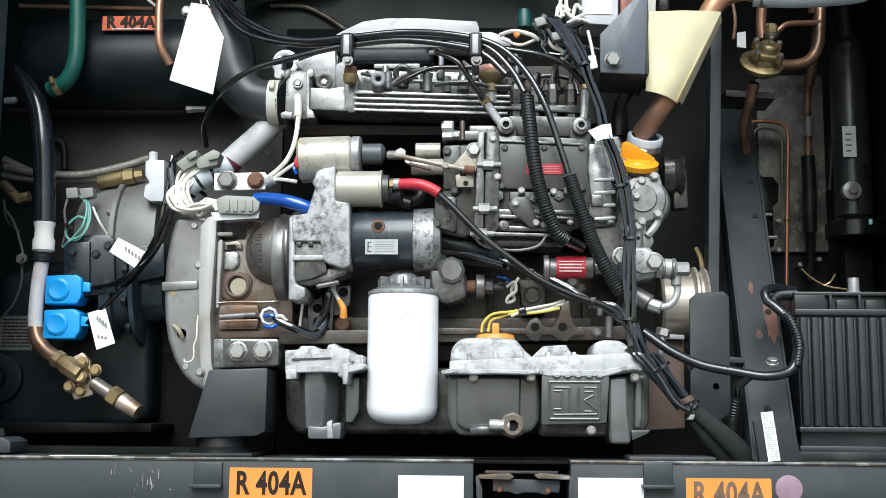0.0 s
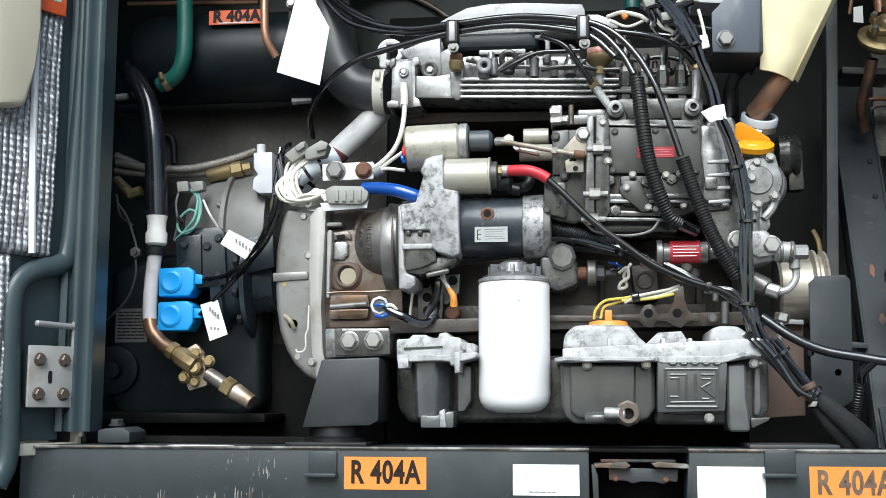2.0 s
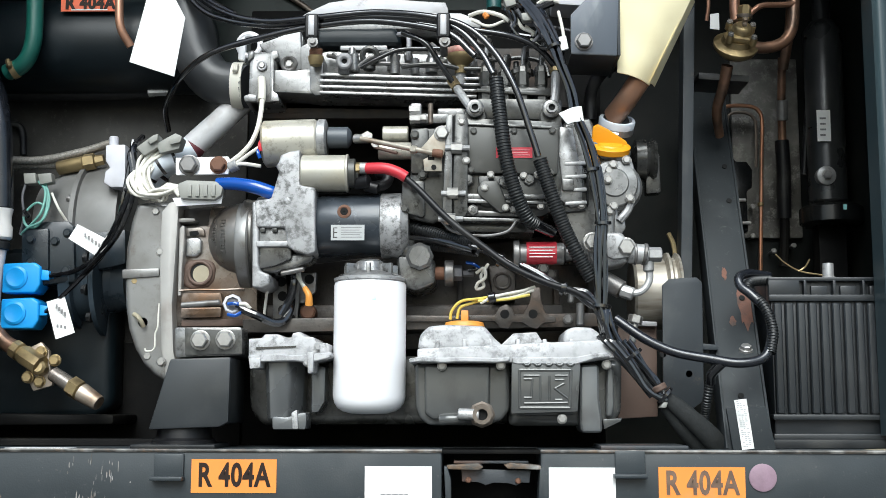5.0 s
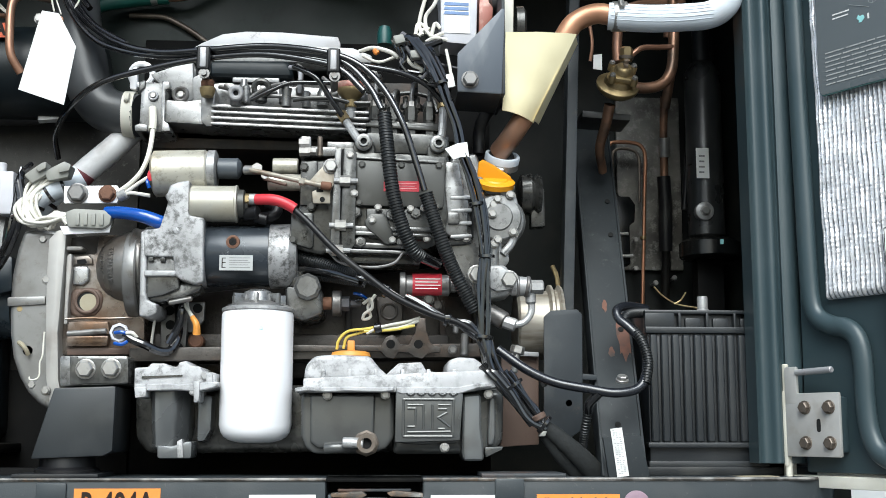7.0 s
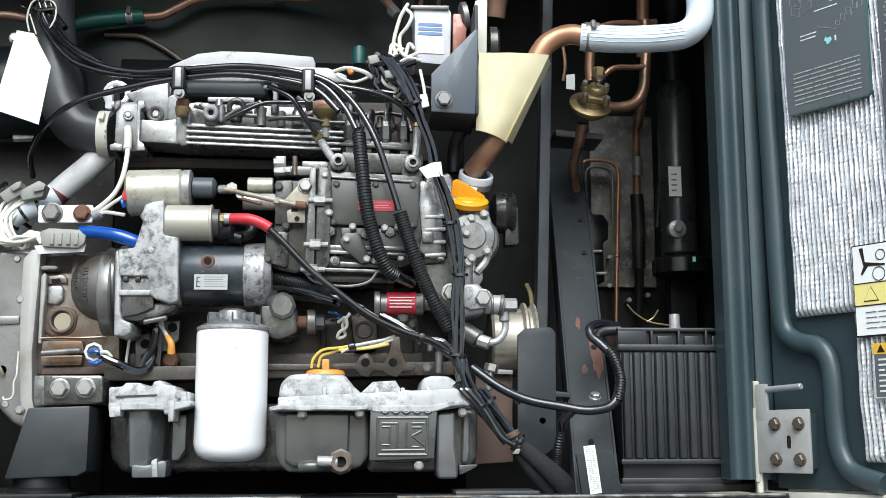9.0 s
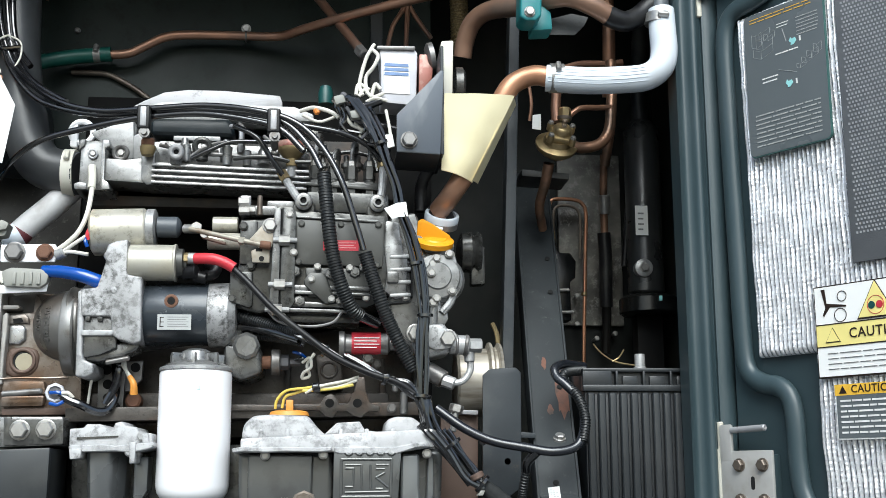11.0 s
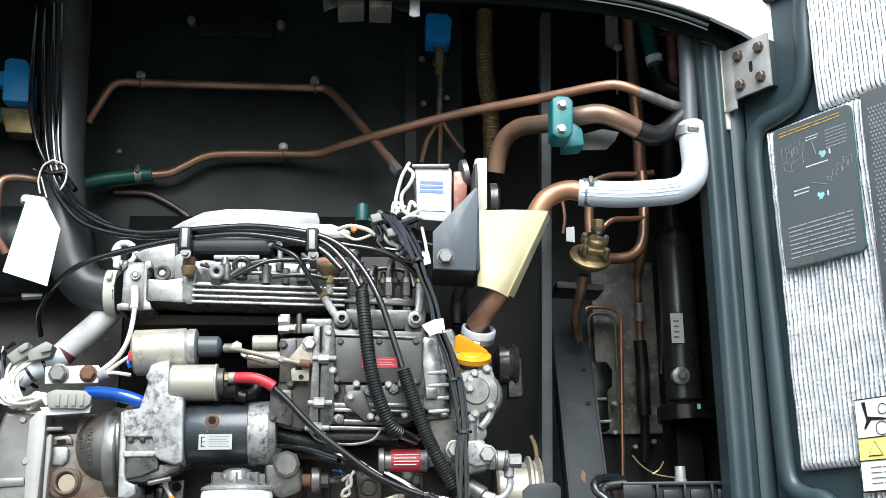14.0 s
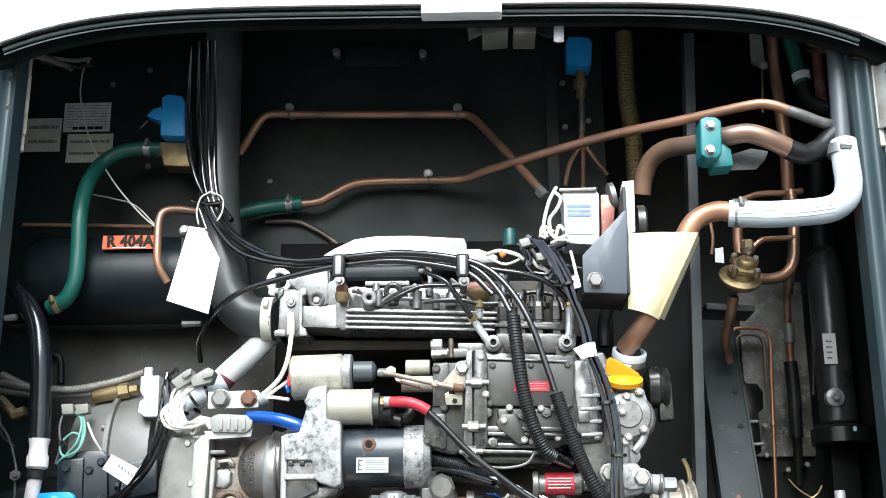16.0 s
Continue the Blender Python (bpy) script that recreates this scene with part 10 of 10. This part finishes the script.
def hinge(parent, m, uc, zc, arm):
    """A bolted hinge plate on its block, with its pin arm and rod."""
    hw, f = 0.047, -0.022
    uc += 0.016
    part("hinge_block", warp(box(uc - 0.010, uc + hw - 0.006, f + 0.004, 0.006, zc - 0.040, zc + 0.040, 0.004), m), "door", parent)
    hp = part("hinge_plate", warp(merge(box(uc - hw, uc + hw, f - 0.002, f + 0.004, zc - 0.046, zc + 0.046, 0.0025), box(uc - hw, uc - hw + 0.022, f - 0.0025, f + 0.0035, zc + 0.03 if arm > 0 else zc - 0.062, zc + 0.085 if arm > 0 else zc + 0.03, 0.0025)), m), "hingesteel", parent, "pale steel hinge plate")
    part("hinge_knuckle", warp(merge(rod((uc - hw - 0.004, f + 0.006, zc - 0.09), (uc - hw - 0.004, f + 0.006, zc + 0.09), 0.005, 14), box(uc - hw - 0.007, uc - hw, f - 0.001, f + 0.012, zc - 0.060, zc + 0.05, 0.002)), m), "creamedge", parent)
    if arm > 0:
        part("hinge_rod", warp(rod((uc - hw + 0.02, f, zc + 0.076), (uc + hw - 0.006, f - 0.006, zc + 0.078), 0.0048, 12), m), "castpale", parent)
    for du in (-0.012, 0.030):
        for dz in (-0.026, 0.025):
            q = m @ Vector((uc + du, f - 0.002, zc + dz))
            nn = m.to_3x3() @ Vector((0, -1, 0))
            bolt(hp, q, 0.0085, d=nn, material="plugbrown")
    part("slot", warp(extr([(uc + 0.011 + 0.0036 * math.cos(k * math.pi / 6), zc - 0.001 + 0.0036 * math.sin(k * math.pi / 6) + (0.006 if 0 < k < 6 else -0.006 if 6 < k < 12 else 0)) for k in range(12)], f - 0.0025, f - 0.001, 0), m), "void", hp)


def door_panel(name, side, label):
    m = door_frame(side)
    d = group(name, (side * 0.757, 1.49, 1.555), label, "door")
    us = [0.04 * i for i in range(18)]
    def top_edge(u):
        return max(lip(0.757 - u) - 0.012, 2.566 - 0.10 * u)
    def outline(lo, hi, g):
        return [(lo, 1.552 - g), (hi, 1.552 - g)] + [(u if u < hi else hi, top_edge(u) + g) for u in reversed(us) if u > lo] + [(lo, top_edge(lo) + g)]
    part("skin", warp(extr(outline(0.004, 0.66, 0.0), 0.004, 0.020, 0.004), m), "door", d, "dark green-grey moulded inner skin")
    part("outer_shell", warp(extr(outline(0.006, 0.67, 0.016), 0.022, 0.045, 0.006), m), "shell", d, "white gelcoat outer face")
    part("top_seal", warp(tube([(u, 0.0, top_edge(u) + 0.004) for u in us if u < 0.66], 0.007, 8, 3), m), "rubber", d, "black rubber edge seal")
    part("edge_strip", warp(merge(box(-0.03, 0.67, -0.002, 0.03, 1.530, 1.548, 0.003), box(-0.034, -0.026, -0.002, 0.02, 1.530, 1.60, 0.003)), m), "creamedge", d, "cream moulded edge")
    return d, m


dr, mr = door_panel("door_right", 1, "open dark green-grey door lined with stitched foil")
bead = [(u, -0.006, z) for u, z in [(0.150, 2.560), (0.141, 2.510), (0.139, 2.455), (0.136, 2.425), (0.127, 2.390), (0.110, 2.367), (0.085, 2.358), (0.050, 2.352), (0.032, 2.335), (0.025, 2.300), (0.025, 2.220), (0.026, 2.119), (0.029, 1.938)]]
bead += [(u, -0.006, z) for u, z in [(0.030, 1.870), (0.033, 1.805), (0.043, 1.778), (0.066, 1.764), (0.092, 1.758), (0.109, 1.742), (0.116, 1.710), (0.117, 1.650), (0.123, 1.605), (0.142, 1.578), (0.190, 1.562)]]
part("bead", warp(tube(bead, 0.015, 14, 8, 0.8), mr), "door", dr)
fa = [(0.058, 2.317), (0.060, 1.802), (0.148, 1.804), (0.148, 2.354)]
lining(dr, mr, quilt(fa[0][0] - 0.004, 0.37, fa[1][1], fa[0][1] + 0.02, 0.010, 0.0080, 3), "foil", "crumpled stitched silver foil")
# upper panel takes the brightened foil copy, painted as more strongly lit
lining(dr, mr, quilt(fa[3][0] + 0.012, 0.37, fa[0][1] + 0.02, 2.545, 0.010, 0.0080, 5), "foillit", "crumpled stitched silver foil")
fb = [(0.155, 1.787), (0.149, 1.591)]
lining(dr, mr, quilt(fb[0][0], 0.37, fb[1][1], fa[1][1], 0.008, 0.0080, 7), "foil", "crumpled stitched silver foil")
gr = [(0.237, 2.334), (0.240, 1.918)]
gl = group("door_grille", mr @ Vector((gr[0][0], -0.02, gr[1][1])), "dark perforated grille panel on the door", "grille")
part("sheet", warp(box(gr[0][0], 0.60, -0.022, -0.018, gr[1][1], gr[0][1], 0.002), mr), "mesh", gl)
bmh = bmesh.new()
row_n = int((gr[0][1] - 0.02 - gr[1][1] - 0.04) / 0.006)
verts, faces = [], []
for j in range(row_n):
    z = gr[1][1] + 0.04 + j * 0.006
    for i in range(40):
        u = gr[0][0] + 0.010 + i * 0.0055 + (j % 2) * 0.00275
        k = len(verts)
        verts += [(u, -0.0224, z), (u + 0.0032, -0.0224, z - 0.0008), (u + 0.0032, -0.0224, z + 0.0024), (u, -0.0224, z + 0.0032)]
        faces.append((k, k + 1, k + 2, k + 3))
me = bpy.data.meshes.new("perforation")
me.from_pydata(verts, [], faces)
bmh.from_mesh(me)
bpy.data.meshes.remove(me)
tagged(part("perforation", warp(bmh, mr), "grilleface", gl, "small pale punched slots"), kind="stuff")
hg = [(0.021, 2.449)][0]
hinge(dr, mr, hg[0], hg[1], -1)
hg = [(0.023, 1.621)][0]
hinge(dr, mr, hg[0], hg[1], 1)

# labels on the right door
def on_door(pts, y0, y1, bev=0):
    return warp(extr(pts, y0, y1, bev), mr)


def door_bars(parent, u0, u1, z0, z1, y, rows, material, fill=0.4, seed=1):
    rnd = random.Random(seed)
    bm = bmesh.new()
    h = (z1 - z0) / rows
    for i in range(rows):
        z, u = z1 - h * (i + 0.5), u0
        while u < u1 - 0.003:
            w = min(u1 - u, (u1 - u0) * rnd.uniform(0.1, 0.3))
            bm = merge(bm, box(u, u + w, y - 0.0004, y, z - h * fill / 2, z + h * fill / 2, 0))
            u += w + (u1 - u0) * 0.025
    part("print", warp(bm, mr), material, parent)


lq = [(0.070, 2.325), (0.216, 2.326), (0.213, 2.100), (0.074, 2.102)]
u0, u1 = (lq[0][0] + lq[3][0]) / 2 + 0.006, (lq[1][0] + lq[2][0]) / 2 + 0.006
z0, z1 = (lq[2][1] + lq[3][1]) / 2, (lq[0][1] + lq[1][1]) / 2
dl = group("instruction_label", mr @ Vector((u0, -0.02, z0)), "dark instruction label with a green edge, small drawings and print", "label")
yb = -0.0235
def rounded(a, b, lo, hi, r):
    """A rectangle with rounded corners, as an outline."""
    return [(cu + r * math.cos(k), cz + r * math.sin(k)) for cu, cz, k0 in ((b - r, hi - r, 0), (a + r, hi - r, 1), (a + r, lo + r, 2), (b - r, lo + r, 3)) for k in [(k0 + i / 4) * math.pi / 2 for i in range(5)]]
part("edge", on_door(rounded(u0, u1, z0, z1, 0.009), yb, -0.019), "greenedge", dl)
part("backing", on_door(rounded(u0 + 0.0006, u1 - 0.0012, z0 + 0.0016, z1 - 0.0006, 0.008), yb - 0.0006, yb), "darklabel", dl)
y_ = yb - 0.0008
door_bars(dl, u0 + 0.014, u1 - 0.014, z0 + 0.012, z0 + 0.066, y_, 8, "labelprint", 0.28, 2)
door_bars(dl, u0 + 0.012, u1 - 0.020, z1 - 0.016, z1 - 0.006, y_, 2, "goldlabel", 0.24, 3)
door_bars(dl, u0 + 0.095, u1 - 0.010, z1 - 0.058, z1 - 0.026, y_, 6, "labelprint", 0.26, 4)
door_bars(dl, u0 + 0.060, u0 + 0.082, z1 - 0.036, z1 - 0.027, y_, 2, "whiteink", 0.28, 5)
door_bars(dl, u0 + 0.056, u0 + 0.098, z1 - 0.077, z1 - 0.073, y_, 1, "whiteink", 0.45, 6)
door_bars(dl, u0 + 0.030, u0 + 0.060, z1 - 0.116, z1 - 0.104, y_, 2, "whiteink", 0.32, 7)
def line_on(a, b, mtl, w=0.0009, parent=dl, y=y_):
    part("drawing", warp(tube([(a[0], y, a[1]), (b[0], y, b[1])], w, 6, 2), mr), mtl, parent)
def crate(cu, cz, w, d, h):
    """A small box drawn in outline."""
    a, b = (cu, cz), (cu + w, cz + w * 0.35)
    c_, s_ = (cu - d, cz + d * 0.45), (0, h)
    for p, q in ((a, b), (a, c_)):
        line_on(p, q, "greyink2", 0.0003)
        line_on((p[0], p[1] + h), (q[0], q[1] + h), "greyink2", 0.0003)
    for p in (a, b, c_):
        line_on(p, (p[0], p[1] + h), "greyink2", 0.0003)
for cu, cz, w, d, h in ((0.030, -0.075, 0.022, 0.014, 0.012), (0.034, -0.062, 0.018, 0.012, 0.014), (0.022, -0.056, 0.010, 0.008, 0.020), (0.044, -0.050, 0.012, 0.008, 0.010), (0.028, -0.044, 0.020, 0.006, 0.008), (0.098, -0.108, 0.010, 0.006, 0.006), (0.108, -0.103, 0.011, 0.007, 0.008), (0.118, -0.098, 0.012, 0.008, 0.010), (0.128, -0.092, 0.008, 0.006, 0.012)):
    crate(u0 + cu, z1 + cz, w, d, h)
line_on((u0 + 0.070, z1 - 0.038), (u0 + 0.076, z1 - 0.060), "greyink2", 0.0005)
line_on((u0 + 0.060, z1 - 0.100), (u0 + 0.092, z1 - 0.112), "greyink2", 0.0005)
for cu, cz in ((u0 + 0.088, z1 - 0.062), (u0 + 0.078, z1 - 0.125)):
    part("drawing", on_door([(cu - 0.007, cz + 0.001), (cu - 0.003, cz - 0.003), (cu - 0.004, cz - 0.006), (cu + 0.001, cz - 0.006), (cu + 0.006, cz - 0.001), (cu + 0.004, cz + 0.004), (cu - 0.002, cz + 0.003), (cu - 0.004, cz + 0.006)], y_ - 0.0006, y_), "markteal", dl)
    part("drawing", on_door([(cu + 0.011, cz - 0.004), (cu + 0.0135, cz - 0.004), (cu + 0.0135, cz + 0.004), (cu + 0.011, cz + 0.004)], y_ - 0.0006, y_), "whiteink", dl)

cq = [(0.173, 1.892), (0.172, 1.763), (0.172, 1.837), (0.173, 1.806)]
u0 = (cq[0][0] + cq[1][0]) / 2
u1 = u0 + 0.150
z1, z0, zy1, zy0 = cq[0][1], cq[1][1], cq[2][1], cq[3][1]
cl = group("caution_label", mr @ Vector((u0, -0.02, z0)), "white and yellow caution label with a belt warning drawing", "label")
part("edge", warp(box(u0, u1, yb, -0.014, z0, z1, 0.001), mr), "ink", cl)
part("backing", warp(box(u0 + 0.002, u1 - 0.002, yb - 0.0006, yb, z0 + 0.002, z1 - 0.002, 0), mr), "paper", cl)
part("band", warp(box(u0 + 0.002, u1 - 0.002, yb - 0.0010, yb - 0.0006, zy0, zy1, 0), mr), "yellowlabel", cl)
for zz in (zy0, zy1):
    part("rule", warp(box(u0 + 0.002, u1 - 0.002, yb - 0.0014, yb - 0.0010, zz - 0.0008, zz + 0.0008, 0), mr), "ink", cl)
zm = (zy0 + zy1) / 2
tm = text_mesh("CAUTION", 0.0195, (0, 0, 0), (90, 0, 0), 0.95, bold=0.006)
part("letters", warp(tm, mr @ Matrix.Translation((u0 + 0.098, yb - 0.0016, zm))), "ink", cl, done=True)
def tri(cu, cz, s):
    return [(cu - s, cz - s * 0.85), (cu + s, cz - s * 0.85), (cu, cz + s * 0.9)]
part("warning_mark", on_door(tri(u0 + 0.028, zm, 0.012), yb - 0.0016, yb - 0.001), "ink", cl)
part("warning_mark", on_door(tri(u0 + 0.028, zm, 0.0104), yb - 0.0022, yb - 0.0016), "yellowlabel", cl)
zt_ = (z1 + zy1) / 2
part("warning_mark", on_door(tri(u0 + 0.098, zt_, 0.030), yb - 0.0016, yb - 0.001), "ink", cl)
part("warning_mark", on_door(tri(u0 + 0.098, zt_, 0.0272), yb - 0.0022, yb - 0.0016), "yellowlabel", cl)
part("drawing", warp(merge(lathe((u0 + 0.092, yb - 0.0022, zt_ - 0.008), (0, -1, 0), [(0, 0.0052), (0.0006, 0.0052)], 18)), mr), "capgreen", cl)
part("drawing", warp(merge(lathe((u0 + 0.104, yb - 0.0022, zt_ - 0.008), (0, -1, 0), [(0, 0.0052), (0.0008, 0.0052)], 18), torus((u0 + 0.098, yb - 0.0024, zt_ - 0.008), (0, 1, 0), 0.0125, 0.0005, 24, 6)), mr), "redlabel", cl)
part("drawing", warp(merge(torus((u0 + 0.042, yb - 0.001, zt_ - 0.016), (0, 1, 0), 0.0095, 0.0006, 14, 6), torus((u0 + 0.046, yb - 0.001, zt_ + 0.010), (0, 1, 0), 0.0072, 0.0006, 12, 6)), mr), "ink", cl)
part("drawing", on_door([(u0 + 0.013, zt_ + 0.022), (u0 + 0.019, zt_ + 0.022), (u0 + 0.021, zt_ + 0.002), (u0 + 0.052, zt_ - 0.003), (u0 + 0.052, zt_ - 0.0055), (u0 + 0.026, zt_ - 0.004), (u0 + 0.016, zt_ - 0.016), (u0 + 0.014, zt_ - 0.014), (u0 + 0.019, zt_ - 0.004)], yb - 0.0014, yb - 0.0008), "ink", cl)
door_bars(cl, u0 + 0.018, u1 - 0.018, z0 + 0.008, zy0 - 0.006, yb - 0.0010, 4, "dullplate", 0.16, 8)

cq = [(0.197, 1.753), (0.198, 1.678), (0.197, 1.738)]
u0 = cq[0][0]
u1 = u0 + 0.10
z1, z0, zh = cq[0][1], cq[1][1], cq[2][1]
c2 = group("caution_label", mr @ Vector((u0, -0.02, z0)), "small black caution label with a gold heading", "label")
part("backing", warp(box(u0, u1, yb, -0.012, z0, z1, 0.001), mr), "paper", c2)
part("panel", warp(box(u0 + 0.002, u1 - 0.002, yb - 0.0006, yb, z0 + 0.002, zh, 0), mr), "darklabel", c2)
part("band", warp(box(u0, u1, yb - 0.0008, yb, zh, z1, 0), mr), "goldlabel", c2)
part("letters", warp(text_mesh("CAUTION", 0.0150, (0, 0, 0), (90, 0, 0), 0.95, bold=0.006), mr @ Matrix.Translation((u0 + 0.060, yb - 0.0012, (zh + z1) / 2))), "ink", c2, done=True)
part("warning_mark", on_door(tri(u0 + 0.013, (zh + z1) / 2, 0.006), yb - 0.0014, yb - 0.0008), "ink", c2)
door_bars(c2, u0 + 0.008, u1 - 0.006, z0 + 0.006, zh - 0.004, yb - 0.0008, 7, "whiteink", 0.35, 9)

# left door, the mirror of the other
dl_, ml = door_panel("door_left", -1, "open dark green-grey door lined with stitched foil")
beadl = [(u, -0.006, z) for u, z in [(0.004, 2.534), (-0.008, 2.250), (-0.002, 1.972), (0.005, 1.846), (0.022, 1.819), (0.060, 1.807), (0.088, 1.786), (0.097, 1.752), (0.096, 1.668), (0.091, 1.537), (0.108, 1.489)]]
part("bead", warp(tube(beadl, 0.016, 14, 8, 0.8), ml), "door", dl_)
fl_ = [(0.012, 2.189), (0.021, 1.827), (0.117, 1.809)]
lining(dl_, ml, quilt(fl_[0][0] + 0.020, 0.37, fl_[1][1], 2.50, 0.010, 0.0105, 13, net=True), "foilgrey", "grey netted foil lining")
fl2 = [(0.096, 1.802), (0.086, 1.586)]
lining(dl_, ml, quilt(fl2[0][0], 0.37, fl2[1][1], fl_[1][1], 0.008, 0.0105, 17, net=True), "foilgrey", "grey netted foil lining")
hg = [(0.013, 1.647)][0]
hinge(dl_, ml, hg[0], hg[1], 1)
hg = [(-0.026, 2.485)][0]
hinge(dl_, ml, hg[0], hg[1], -1)
ts = [(0.085, 2.198), (0.075, 1.830)]
part("foil_tape", warp(tube([(ts[0][0], -0.017, ts[0][1]), ((ts[0][0] + ts[1][0]) / 2 + 0.003, -0.017, (ts[0][1] + ts[1][1]) / 2), (ts[1][0], -0.016, ts[1][1])], 0.0055, 8, 6), ml), "white", dl_, "white seam")
oq = [(0.088, 2.251), (0.039, 2.265), (0.034, 2.205), (0.081, 2.208)]
ol = group("orange_label", ml @ Vector((oq[3][0], -0.02, oq[3][1])), "orange bordered label with a green centre", "label")
uo0, uo1 = min(oq[1][0], oq[0][0]), max(oq[1][0], oq[0][0])
part("backing", warp(box(uo0, uo1, -0.0225, -0.016, oq[2][1], oq[0][1] + 0.03, 0.001), ml), "redorange", ol)
part("panel", warp(box(uo0 + 0.01, uo1 - 0.004, -0.0232, -0.0225, oq[2][1] + 0.02, oq[0][1] + 0.02, 0), ml), "palegreen", ol)
pq = [(0.099, 2.275), (0.095, 2.168), (0.101, 2.104), (0.116, 2.043), (0.165, 2.034), (0.178, 2.251)]
po = group("document_pouch", ml @ Vector((pq[3][0], -0.05, pq[3][1])), "cream plastic document holder on the door", "holder")
part("pouch", warp(extr(pq, -0.050, -0.016, 0.010, 3), ml), "creamdim2", po)

# jamb faces with a rolled ridge, in the door colour
for nm, s, edge in (("left", -1, 0.0), ("right", 1, 0.0)):
    front = spline([(0.6900, 1.4840, 0), (0.6960, 1.4930, 0), (0.7040, 1.4985, 0), (0.7120, 1.4950, 0), (0.7190, 1.4865, 0), (0.7260, 1.4860, 0), (0.7330, 1.4930, 0), (0.7370, 1.4960, 0)], 4) + spline([(0.7375, 1.4900, 0), (0.7450, 1.4880, 0), (0.7560, 1.4890, 0), (0.7650, 1.4960, 0), (0.7700, 1.5060, 0)], 4)
    if s < 0:
        front = [p for p in front if p.x < 0.750]
    bm = plan([(s * p.x, p.y) for p in front] + [(s * front[-1].x, 1.530), (s * 0.690, 1.530)], 1.565, 2.60, 0)
    thing("jamb_trim_" + nm, bm, "door", "dark green-grey rolled trim on the jamb", "trim", kind="structure")

# check straps from the jamb corners to the shell
for nm, pts in (("left", [(-0.697, 1.500, 2.559), (-0.673, 1.530, 2.568), (-0.655, 1.570, 2.580), (-0.638, 1.610, 2.595), (-0.628, 1.650, 2.618)]), ("right", [(0.735, 1.500, 2.530), (0.708, 1.530, 2.551), (0.686, 1.570, 2.577), (0.667, 1.610, 2.600)])):
    g = group("door_strap", pts[0], "brownish steel door check strap in the upper corner", "door strap", "door straps")
    part("arm", tube(pts, 0.0038, 8, 6, 0.5), "leverpale", g)
    part("bracket", tube([(x, y + 0.01, z - 0.008) for x, y, z in pts[1:]], 0.0045, 8, 6, 0.4), "plugbrown", g)
    bolt(g, pts[0], 0.006)
